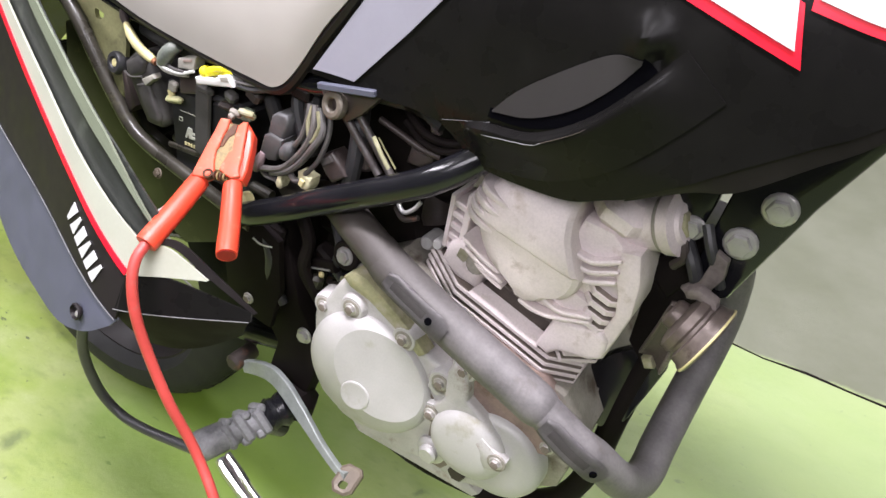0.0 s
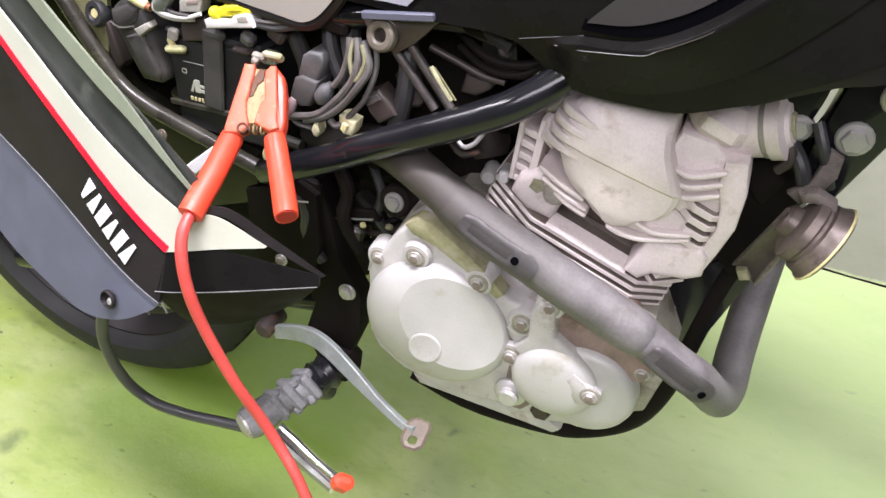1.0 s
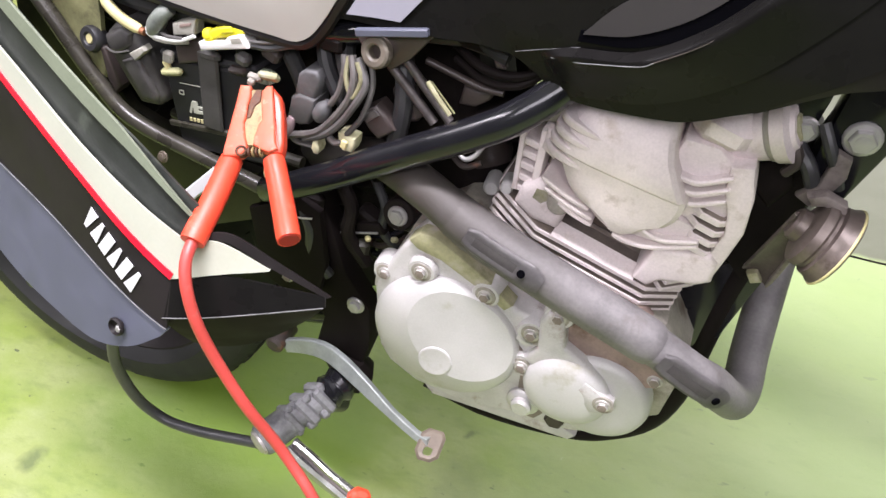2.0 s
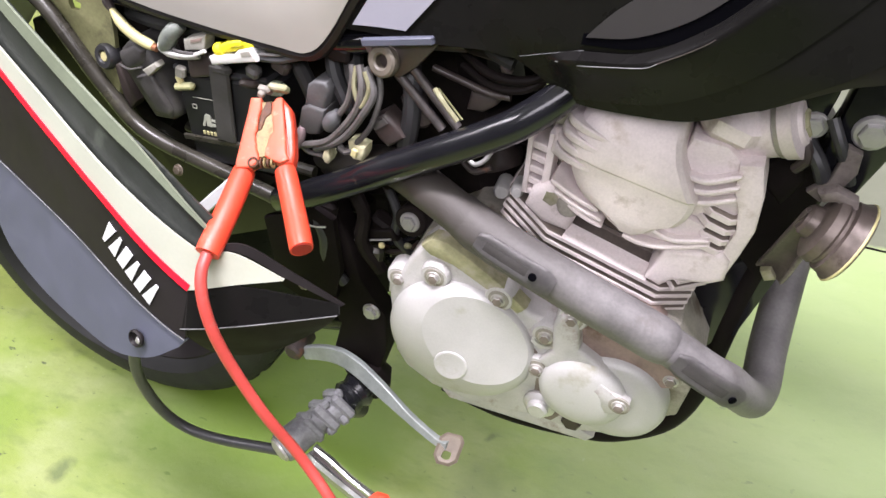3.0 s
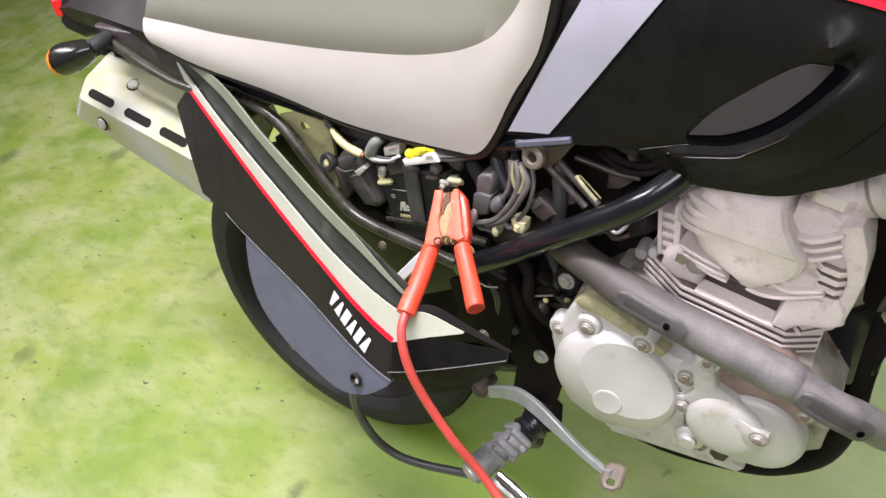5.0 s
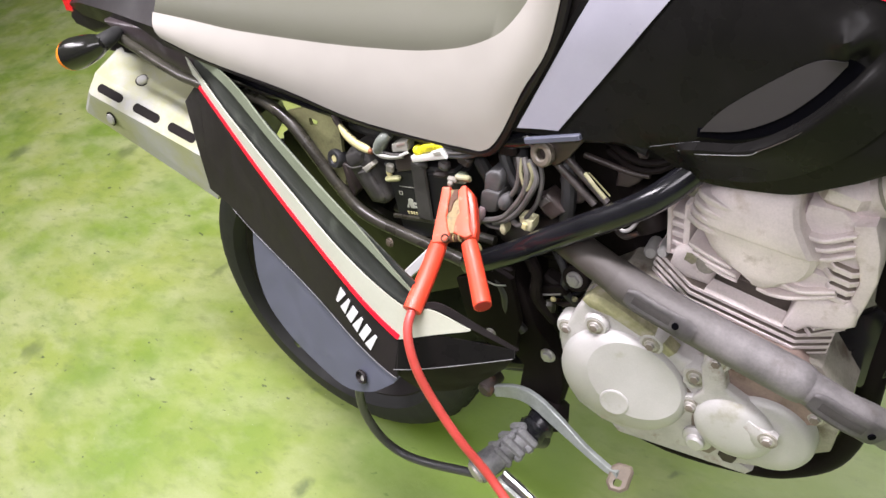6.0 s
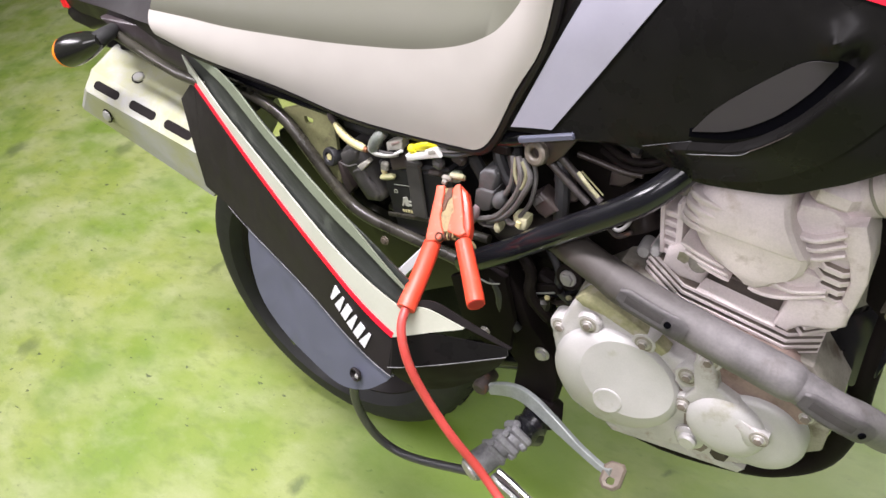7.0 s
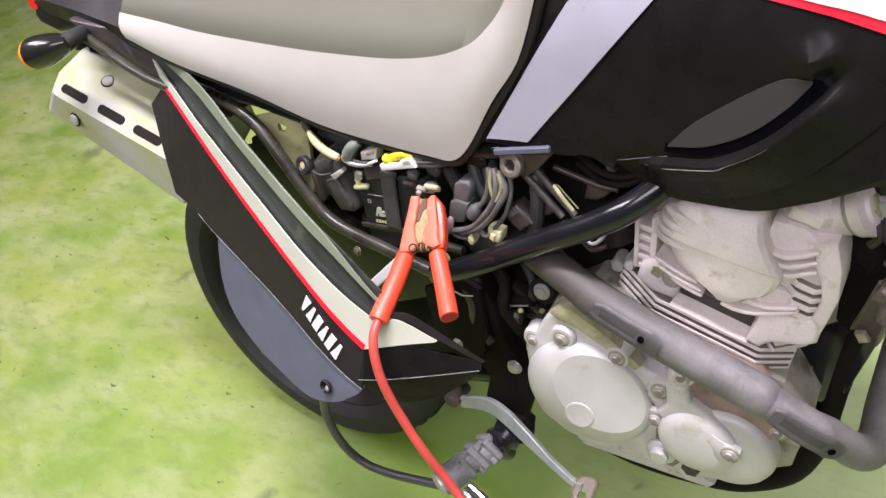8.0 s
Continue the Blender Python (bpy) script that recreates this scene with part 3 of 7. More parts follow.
# ---- seat ----
def build_seat():
    n, k = 40, 9
    low = spl([(-0.02, 0.925), (0.064, 0.886), (0.189, 0.8435), (0.29, 0.803), (0.372, 0.781), (0.448, 0.765), (0.477, 0.7616), (0.502, 0.779), (0.5415, 0.827), (0.58, 0.868), (0.612, 0.93)], n)
    top = spl([(-0.03, 0.957), (0.05, 0.938), (0.129, 0.918), (0.272, 0.891), (0.36, 0.878), (0.42, 0.8715), (0.473, 0.8715), (0.51, 0.878), (0.535, 0.889), (0.566, 0.915), (0.592, 0.955)], n)
    grid = []
    for a, b in zip(low, top):
        row = []
        for j in range(k):
            f = j / (k - 1)
            q = a + (b - a) * f
            row.append((q[0], -0.133 + 0.013 * f - 0.006 * math.sin(math.pi * f), q[1]))
        grid.append(row)
    seat_rows = []
    for i, b in enumerate(top):
        row = []
        h = 0.055 * math.sin(math.pi * min(1, 0.25 + 0.75 * i / n)) + 0.012
        for j in range(13):
            f = j / 12
            y = -0.119 + 0.238 * f
            c = 1 - (2 * f - 1) ** 2
            row.append((b[0], y, b[1] + h * c ** 0.6 - 0.001))
        seat_rows.append(row)
    bm = bmesh.new()
    rows = [r + [(r[-1][0], 0.13, r[-1][2] - 0.09), (r[0][0], -0.11, r[0][2] - 0.05)] for r in seat_rows]
    loft(bm, rows)
    seat = part("seat", bm, SEAT_TOP, bike, "grey vinyl seat with cream side band", 50)
    part("side_band", sheet(bmesh.new(), grid, 0.006), SEAT_SIDE, seat, "cream vinyl side band")
    # black lower edge of the seat base
    part("seat_base", bent([(a[0], -0.126, a[1] - 0.004) for a in low[::3]], 50, 0.006, 8), BLACK_PLASTIC, seat)


build_seat()


# ---- tank and shroud ----
def smooth(x, a, b):
    t = min(1.0, max(0.0, (x - a) / (b - a)))
    return t * t * (3 - 2 * t)


def tank_side(x, z):
    """Right-hand skin of the tank and its shroud: y at (x, z)."""
    y = -0.134 - 0.21 * max(0.0, x - 0.63) * (1 - 0.5 * smooth(x, 0.8, 1.1))
    y += 0.22 * max(0.0, 0.785 - z) if x > 0.66 else 0.0
    y += 2.6 * max(0.0, z - 0.86) ** 2
    # flat that turns away behind a soft crease
    y += 0.085 * max(0.0, (z - 0.778) * 0.735 - (x - 0.626) * 0.678)
    # bulge at the front end of the scoop
    y -= 0.011 * math.exp(-((x - 0.838) ** 2 + (z - 0.8725) ** 2) / 0.011 ** 2)
    # and the pit before it
    y += 0.006 * math.exp(-((x - 0.8475) ** 2 + (z - 0.8610) ** 2) / 0.008 ** 2)
    return y


TANK_LOW = [(0.515, 0.782), (0.60, 0.775), (0.655, 0.772), (0.682, 0.758), (0.698, 0.744), (0.716, 0.7385), (0.752, 0.7375), (0.792, 0.7405), (0.823, 0.7530), (0.840, 0.7605), (0.8575, 0.772), (0.880, 0.7855), (0.905, 0.802), (0.946, 0.827), (0.978, 0.8475), (1.06, 0.92)]


def build_tank():
    n, k = 90, 44
    low = spl(TANK_LOW, n)
    grid = []
    for i, a in enumerate(low):
        x, zb = a
        zt = 1.02
        row = []
        for j in range(k):
            f = j / (k - 1)
            z = zb + (zt - zb) * f
            # rear edge follows the front of the seat
            xs = x
            if x < 0.72:
                s = 1 - (x - 0.515) / (0.72 - 0.515)
                xs = x + s * max(0.0, z - 0.782) * 0.82
            row.append((xs, tank_side(xs, z), z))
        grid.append(row)
    tank = part("tank_shroud", sheet(bmesh.new(), grid, 0.004), GLOSS_BLACK, bike, "glossy black tank shroud", 40)
    # tank body behind it
    bm = bmesh.new()
    rings = []
    for x, w, zb, zt in ((0.53, 0.09, 0.80, 0.93), (0.60, 0.12, 0.79, 0.99), (0.75, 0.125, 0.80, 1.03), (0.92, 0.12, 0.84, 1.03), (1.03, 0.09, 0.88, 1.0)):
        rings.append([(x, -w, zb), (x, -w, zb + 0.7 * (zt - zb)), (x, -0.6 * w, zt), (x, 0.6 * w, zt), (x, w, zb + 0.7 * (zt - zb)), (x, w, zb)])
    part("fuel_tank", loft(bm, rings), BLACK_PLASTIC, bike)
    # far-side shroud
    part("tank_shroud", sheet(bmesh.new(), [[(p[0], -p[1], p[2]) for p in r] for r in grid[::3]], 0.004), GLOSS_BLACK, bike)

    def film(name, lower, upper, mat, lift, label="", n=16, k=8):
        return part(name, between(lower, upper, n, k, tank_side, lift, 0.0006), mat, tank, label)

    film("pale_panel", [(0.5233, 0.7865), (0.548, 0.786), (0.5725, 0.7845)], [(0.668, 0.955), (0.71, 0.952), (0.755, 0.948)], PATCH_WHITE, 0.002, "pale silver panel", 6, 24)
    # turned-in lower lip towards the front, and the seam before the scoop
    part("lower_lip", between([(0.836, 0.7545), (0.8804, 0.7775), (0.9104, 0.787), (0.9493, 0.8140), (0.9805, 0.837), (1.03, 0.888)], [(0.838, 0.762), (0.880, 0.788), (0.905, 0.8045), (0.946, 0.829), (0.978, 0.8495), (1.03, 0.898)], 24, 5, lambda x, z: tank_side(x, z) + 0.006), BLACK_PLASTIC, tank)
    part("seam", tube(bmesh.new(), [(x, tank_side(x, z) - 0.0004, z) for x, z in spl([(0.668, 0.7725), (0.688, 0.7775), (0.719, 0.7848)], 10)], 0.0003, 6), PEG_DARK, tank)
    # small ledge under the panel
    bm = bmesh.new()
    box(bm, (0.5650, -0.134, 0.7765), (0.064, 0.006, 0.0065), (0, -4, 0), 0.001)
    part("ledge", bm, GREY_PLASTIC, tank)
    # red-edged white flash
    film("red_flash", [(0.80, 0.914), (0.84, 0.903), (0.866, 0.894), (0.928, 0.870)], [(0.80, 0.95), (0.845, 0.94), (0.87, 0.93), (0.921, 0.905)], RED_FILM, 0.0012, "red edge of the graphic")
    film("white_flash", [(0.80, 0.920), (0.84, 0.909), (0.868, 0.901), (0.9225, 0.880)], [(0.80, 0.955), (0.845, 0.945), (0.868, 0.934), (0.9175, 0.908)], WHITE_FILM, 0.0024, "white graphic")
    film("red_flash", [(0.925, 0.902), (0.96, 0.893), (1.0, 0.886)], [(0.925, 0.94), (0.96, 0.93), (1.0, 0.92)], RED_FILM, 0.0012)
    film("white_flash", [(0.928, 0.908), (0.96, 0.899), (1.0, 0.892)], [(0.928, 0.945), (0.96, 0.935), (1.0, 0.925)], WHITE_FILM, 0.0024)
    film("scoop_insert", [(0.721, 0.7945), (0.755, 0.7985), (0.790, 0.8135), (0.818, 0.835), (0.8365, 0.855)], [(0.7215, 0.796), (0.744, 0.8165), (0.782, 0.8405), (0.815, 0.8575), (0.837, 0.858)], INSERT_GREY, 0.0015, "grey textured scoop insert", 28, 8)
    # flat black film stands for the shade inside the slot
    film("scoop_slot_shade", [(0.717, 0.789), (0.757, 0.7905), (0.797, 0.8055), (0.826, 0.829), (0.847, 0.853)], [(0.719, 0.797), (0.754, 0.800), (0.789, 0.815), (0.817, 0.8365), (0.838, 0.860)], SLOT_BLACK, 0.0008, "black film painting the slot's shade beside the insert", 28, 5)
    # folded lip in front of the insert, standing off the skin
    n = 36
    line = spl([(0.690, 0.771), (0.715, 0.778), (0.762, 0.783), (0.806, 0.806), (0.842, 0.838), (0.868, 0.866)], n)
    rows = []
    for i, q in enumerate(line):
        f = i / (n - 1)
        h = 0.010 * smooth(f, 0.0, 0.2) * (1 - smooth(f, 0.75, 1.0))
        d = line[min(i + 1, n - 1)] - line[max(i - 1, 0)]
        nx, nz = -d[1] / np.hypot(*d), d[0] / np.hypot(*d)
        row = []
        for s, g in ((-0.034, 0.0), (-0.022, 0.25), (-0.011, 0.65), (-0.003, 0.95), (0.0, 1.0), (0.0025, 0.9), (0.0045, 0.3), (0.006, 0.0)):
            x, z = q[0] + nx * s, q[1] + nz * s
            row.append((x, tank_side(x, z) - 0.0008 - h * g, z))
        rows.append(row)
    part("scoop_lip", sheet(bmesh.new(), rows, 0.0005), GLOSS_BLACK, tank, "folded black scoop lip", 50)
    # highlight of the lip drawn as thin paler tubes
    pts = [(x, tank_side(x, z) - 0.0115 * smooth(x, 0.68, 0.725), z) for x, z in spl([(0.698, 0.7745), (0.73, 0.7785), (0.762, 0.7825), (0.772, 0.787)], 16)]
    part("lip_highlight", tube(bmesh.new(), pts, 0.00035, 6), PEG_RUBBER, tank, "pale line painting the lip's highlight")
    pts = [(x, tank_side(x, z) - 0.0112 * (1 - 0.6 * smooth(x, 0.79, 0.86)), z) for x, z in spl([(0.771, 0.7865), (0.790, 0.7965), (0.806, 0.8065), (0.824, 0.822), (0.842, 0.8385)], 20)]
    part("lip_highlight", tube(bmesh.new(), pts, 0.0004, 6), BRACKET_BROWN, tank)


build_tank()


# ---- loosened side panel ----
def panel_side(x, z):
    g, h = -0.25 * (x - 0.34), 0.31 * (x - 0.385) - 0.011
    m = max(g, h)
    return -0.27 + 0.3 * (z - 0.63) + m + math.log(math.exp(60 * (g - m)) + math.exp(60 * (h - m))) / 60


def build_side_panel():
    crease = [(-0.03, 0.70), (0.045, 0.685), (0.107, 0.663), (0.247, 0.621), (0.33, 0.586), (0.397, 0.553)]
    rear = [(-0.064, 0.822), (0.02, 0.79), (0.159, 0.745), (0.289, 0.675), (0.365, 0.625), (0.404, 0.60)]
    red = [(-0.004, 0.848), (0.066, 0.804), (0.134, 0.762), (0.20, 0.724), (0.27, 0.686), (0.32, 0.658), (0.365, 0.629), (0.406, 0.600)]
    cream = [(-0.034, 0.889), (0.066, 0.825), (0.131, 0.790), (0.185, 0.762), (0.235, 0.737), (0.30, 0.703), (0.36, 0.672), (0.424, 0.633)]
    groove = [(-0.024, 0.891), (0.083, 0.852), (0.138, 0.824), (0.193, 0.794), (0.245, 0.767), (0.331, 0.722), (0.379, 0.693), (0.4345, 0.643)]
    sage = [(-0.012, 0.894), (0.08, 0.872), (0.138, 0.847), (0.196, 0.812), (0.25, 0.785), (0.336, 0.740), (0.378, 0.711), (0.434, 0.652)]
    body = part("side_panel", between(crease, red, 36, 10, panel_side), BLACK_PLASTIC, bike, "black side panel with red and cream stripes, hanging loose")
    # rear end of the black field
    part("rear_field", between([(-0.03, 0.70), (-0.05, 0.76), (-0.066, 0.822)], [(-0.0301, 0.7001), (-0.017, 0.7765), (-0.004, 0.853)], 10, 5, panel_side, 0.0), BLACK_PLASTIC, body)
    part("cream_stripe", between(red, cream, 36, 6, panel_side, 0.001), CREAM, body, "cream stripe")
    part("channel", between([(x - 0.003, z - 0.005) for x, z in cream], [(x + 0.006, z + 0.010) for x, z in groove], 36, 8, lambda x, z: panel_side(x, z) + 0.005), CHANNEL, body, "dark channel")
    part("top_flange", between([(x + 0.002, z + 0.004) for x, z in groove], sage, 36, 6, lambda x, z: panel_side(x, z) - 0.001), SAGE, body, "sage grey top flange")
    red_hi = [(x + 0.0035, z + 0.0055) for x, z in red]
    part("red_stripe", between(red, red_hi, 36, 3, panel_side, 0.0022, 0.001), RED_FILM, body, "red pinstripe")
    # front field
    part("front_field", between([(0.395, 0.563), (0.45, 0.570), (0.537, 0.580)], [(0.406, 0.600), (0.45, 0.606), (0.537, 0.589)], 16, 6, panel_side), GLOSS_BLACK, body)
    part("cream_tip", between([(0.406, 0.600), (0.45, 0.607), (0.492, 0.611)], [(0.424, 0.633), (0.452, 0.634), (0.493, 0.612)], 14, 6, panel_side, 0.0012), CREAM, body)
    part("upper_edge", between([(0.424, 0.633), (0.455, 0.634), (0.493, 0.612), (0.538, 0.587)], [(0.434, 0.640), (0.461, 0.640), (0.499, 0.6165), (0.541, 0.5885)], 16, 4, lambda x, z: panel_side(x, z) + 0.001), BLACK_PLASTIC, body)
    # under-flange that turns in below the front field
    rows = []
    for i in range(14):
        f = i / 13
        x0, z0 = 0.394 + 0.142 * f, 0.563 + 0.017 * f
        x1, z1 = 0.388 + 0.105 * f, 0.505 - 0.012 * math.sin(math.pi * f) + 0.025 * f
        rows.append([(x0 + (x1 - x0) * j / 5, panel_side(x0, z0) + 0.030 * (j / 5) ** 1.3, z0 + (z1 - z0) * j / 5) for j in range(6)])
    part("under_flange", sheet(bmesh.new(), rows, 0.003), FRAME_MATT, body)
    rows = [[(p[0], p[1] - 0.0015, p[2] + dz) for dz in (-0.0003, 0.0003)] for p in (r[0] for r in rows)]
    part("worn_edge", sheet(bmesh.new(), rows, 0.001), PEG_RUBBER, body, "pale worn edge line")
    # grey lower shell
    low = [(0.088, 0.645), (0.085, 0.60), (0.105, 0.56), (0.16, 0.532), (0.23, 0.516), (0.29, 0.509), (0.345, 0.521), (0.386, 0.5415)]
    upp = [(0.095, 0.664), (0.15, 0.649), (0.20, 0.634), (0.247, 0.619), (0.29, 0.602), (0.33, 0.583), (0.365, 0.567), (0.397, 0.551)]
    part("lower_shell", between(low, upp, 36, 10, lambda x, z: panel_side(x, z) + 0.003), GREY_PLASTIC, body, "matt blue-grey lower shell")
    # pale tube along the crease paints in its highlight
    pts = [(x, panel_side(x, z) - 0.0012, z) for x, z in spl(crease[1:], 40)]
    part("crease_highlight", tube(bmesh.new(), pts, 0.0005, 6), PEG_RUBBER, body, "pale line painting the crease's highlight")
    boss = frame_of((0.338, panel_side(0.338, 0.541) - 0.001, 0.541), (-0.1, -1, 0.3))
    part("boss", lathe(bmesh.new(), [(0.009, 0), (0.009, 0.002), (0.0075, 0.0035), (0.0065, 0.001), (0.005, -0.004)], boss, 20), BLACK_PLASTIC, body)
    link_mesh("bolt", bolt_mesh("bolt", 0.0045, STEEL), body, frame_of(boss @ Vector((0.002, -0.002, -0.001)), (-0.1, -1, 0.3)))
    # maker's mark as a row of plain white shapes
    a, b = np.array((0.3022, 0.6297)), np.array((0.3625, 0.579))
    long = float(np.linalg.norm(b - a))
    d = (b - a) / long
    up = np.array((-d[1], d[0])) * 0.0225 + 0.002 * d
    for k, (foot, head) in enumerate(((0.35, 0.95), (0.95, 0.35), (0.92, 0.92), (0.95, 0.35), (0.85, 0.85), (0.95, 0.35))):
        mid, half = long * (k + 0.5) / 6, long * 0.43 / 6
        rings = []
        for lift in (0.0005, 0.0016):
            ring = []
            for s, w, h in ((-1, foot, 0), (1, foot, 0), (1, head, 1), (-1, head, 1)):
                q = a + d * (mid + s * half * w) + up * h
                ring.append(Vector((q[0], panel_side(q[0], q[1]) - lift, q[1])))
            rings.append(ring)
        part("maker_mark", loft(bmesh.new(), rings), WHITE_FILM, body, "plain white shape of the maker's mark")


build_side_panel()


# ---- frame ----
def build_frame():
    frame_ob = part("frame", bent([(0.412, -0.134, 0.607), (0.432, -0.141, 0.617), (0.4550, -0.148, 0.6275), (0.501, -0.15, 0.6470), (0.5475, -0.15, 0.668), (0.639, -0.15, 0.7075), (0.676, -0.145, 0.7265), (0.710, -0.125, 0.750), (0.77, -0.07, 0.80)], 44, 0.0136, 16), DARK_METAL, bike, "black painted tubular frame")

    def bar(pts, r, mat=DARK_METAL, n=24, seg=12):
        return part("frame_tube", bent(pts, n, r, seg), mat, frame_ob)

    # rear loop under the seat
    bar([(-0.16, -0.112, 0.93), (-0.03, -0.115, 0.858), (0.090, -0.116, 0.832), (0.137, -0.118, 0.8125), (0.165, -0.119, 0.788), (0.184, -0.12, 0.755), (0.200, -0.12, 0.721), (0.2175, -0.12, 0.689), (0.236, -0.12, 0.662), (0.267, -0.12, 0.644), (0.302, -0.12, 0.631), (0.349, -0.121, 0.615), (0.42, -0.124, 0.592)], [0.0075 + 0.0010 * min(1, i / 16) for i in range(40)], FRAME_OLIVE, 40)
    bar([(0.02, -0.09, 0.86), (0.10, -0.10, 0.842), (0.30, -0.113, 0.79), (0.50, -0.115, 0.765), (0.62, -0.11, 0.79)], 0.010)
    bar([(0.10, 0.11, 0.835), (0.30, 0.115, 0.79), (0.50, 0.115, 0.765), (0.62, 0.11, 0.79)], 0.010)
    bar([(-0.16, 0.11, 0.92), (0.10, 0.115, 0.812), (0.2346, 0.118, 0.672), (0.42, 0.122, 0.603)], 0.0095)
    bar([(0.5690, -0.120, 0.7480), (0.6040, -0.120, 0.6985)], 0.0040, ROD_GREY, 6)
    bar([(0.5896, -0.120, 0.7327), (0.6085, -0.120, 0.7062)], 0.0009, OLIVE_LIGHT, 6)
    bar([(0.5540, -0.120, 0.7430), (0.5895, -0.120, 0.6955)], 0.0042, ROD_GREY, 6)
    bar([(0.5775, -0.1, 0.7421), (0.6003, -0.1, 0.7329), (0.6252, -0.1, 0.7229), (0.6452, -0.1, 0.7200)], 0.0032, BRACKET_BROWN, 16)
    part("lobe", prism(bmesh.new(), [(0.5990, 0.7000), (0.6054, 0.7184), (0.620, 0.7150), (0.634, 0.7174), (0.6280, 0.7060), (0.6143, 0.6985)], 0.075, 0.090, SIDE, 0.004, 3), BRACKET_BROWN, frame_ob)
    part("tank_stay", prism(bmesh.new(), [(0.6020, 0.7660), (0.6183, 0.7600), (0.6400, 0.7550), (0.6320, 0.7500), (0.610, 0.7560)], 0.094, 0.101, SIDE, 0.002), BRACKET_BROWN, frame_ob)
    # front down tubes and cradle
    for y in (-0.045,):
        bar([(0.935, -0.03, 0.76), (0.905, y, 0.70), (0.880, y, 0.63), (0.853, y, 0.55), (0.8325, y, 0.461), (0.818, y, 0.385), (0.7925, y, 0.327), (0.75, y, 0.292), (0.70, y, 0.275), (0.60, y, 0.275), (0.52, y, 0.30)], [0.0165 - 0.0035 * min(1, i / 14) for i in range(36)], FRAME_MATT, 36)
    # swing-arm pivot plate
    plate = [(0.395, 0.60), (0.455, 0.605), (0.462, 0.56), (0.47, 0.50), (0.492, 0.455), (0.485, 0.40), (0.46, 0.345), (0.425, 0.335), (0.41, 0.38), (0.43, 0.43), (0.405, 0.48), (0.392, 0.54)]
    part("pivot_plate", prism(bmesh.new(), plate, 0.088, 0.112, SIDE, 0.004), FRAME_MATT, frame_ob)
    bolt(BOLT_M8, (0.476, -0.112, 0.459), frame_ob)
    bolt(BOLT_M6, (0.511, -0.06, 0.537), frame_ob)
    # head-stock gusset with engine mounting bolts
    gusset = [(0.900, 0.765), (0.95, 0.80), (1.03, 0.875), (0.992, 0.816), (0.956, 0.754), (0.930, 0.700), (0.912, 0.662), (0.898, 0.655), (0.883, 0.69)]
    part("gusset_plate", prism(bmesh.new(), gusset, 0.07, 0.094, SIDE, 0.004), DARK_METAL, frame_ob)
    part("gusset_plate", prism(bmesh.new(), [(0.845, 0.775), (0.892, 0.765), (0.886, 0.735), (0.873, 0.690), (0.862, 0.688), (0.856, 0.715)], 0.07, 0.090, SIDE, 0.004), DARK_METAL, frame_ob)
    bolt(BOLT_BIG, (0.9114, -0.094, 0.7133), frame_ob)
    bolt(BOLT_M8, (0.8735, -0.090, 0.7137), frame_ob)
    bolt(BOLT_BIG, (0.932, -0.094, 0.748), frame_ob)
    # hanger between head and down tube
    hanger = [(0.852, 0.708), (0.878, 0.695), (0.893, 0.655), (0.884, 0.61), (0.872, 0.575), (0.853, 0.553), (0.836, 0.575), (0.842, 0.63)]
    part("engine_hanger", prism(bmesh.new(), hanger, 0.056, 0.070, SIDE, 0.003), FRAME_MATT, frame_ob)
    part("web", prism(bmesh.new(), [(0.790, 0.484), (0.835, 0.5425), (0.846, 0.556), (0.840, 0.505), (0.836, 0.470), (0.820, 0.478)], 0.040, 0.052, SIDE, 0.003), FRAME_MATT, frame_ob)
    part("brace", bent([(0.778, -0.045, 0.455), (0.803, -0.045, 0.489), (0.832, -0.045, 0.529)], 10, 0.0085, 12), FRAME_MATT, frame_ob)
    part("clip", bent([(0.858, -0.08, 0.70), (0.868, -0.095, 0.705), (0.874, -0.10, 0.692), (0.866, -0.098, 0.680)], 12, 0.004, 8), RUSTY, frame_ob)
    part("lobe", prism(bmesh.new(), [(0.8442, 0.6672), (0.8585, 0.6817), (0.8735, 0.6725), (0.8783, 0.6555), (0.862, 0.6308), (0.8463, 0.6493)], 0.056, 0.0745, SIDE, 0.006, 3), FRAME_MATT, frame_ob)
    part("breather_hose", bent([(0.872, -0.09, 0.70), (0.882, -0.10, 0.688), (0.888, -0.098, 0.672), (0.895, -0.09, 0.66)], 14, 0.006, 10), HOSE, frame_ob)
    part("breather_hose", bent([(0.885, -0.095, 0.722), (0.893, -0.102, 0.705), (0.9, -0.10, 0.688), (0.905, -0.095, 0.672)], 14, 0.0045, 10), HOSE, frame_ob)
    # front engine mount
    mount = [(0.862, 0.575), (0.872, 0.545), (0.845, 0.47), (0.82, 0.45), (0.80, 0.468), (0.815, 0.50), (0.79, 0.482), (0.782, 0.50), (0.82, 0.545)]
    part("engine_mount", prism(bmesh.new(), mount, 0.045, 0.056, SIDE, 0.003), DARK_METAL, frame_ob)
    # seat-tank lug
    lug = frame_of((0.548, -0.131, 0.758), (-0.15, -1, 0.25))
    bm = bmesh.new()
    ring = [(0.0135, -0.004), (0.0135, 0.003), (0.0115, 0.0045), (0.0075, 0.0045), (0.006, 0.003), (0.006, -0.004)]
    vs = [[bm.verts.new(lug @ Vector((r * math.cos(t), r * math.sin(t), h))) for r, h in ring] for t in (2 * math.pi * q / 24 for q in range(24))]
    for q in range(24):
        a, b = vs[q], vs[(q + 1) % 24]
        for i in range(6):
            bm.faces.new((a[i], a[(i + 1) % 6], b[(i + 1) % 6], b[i]))
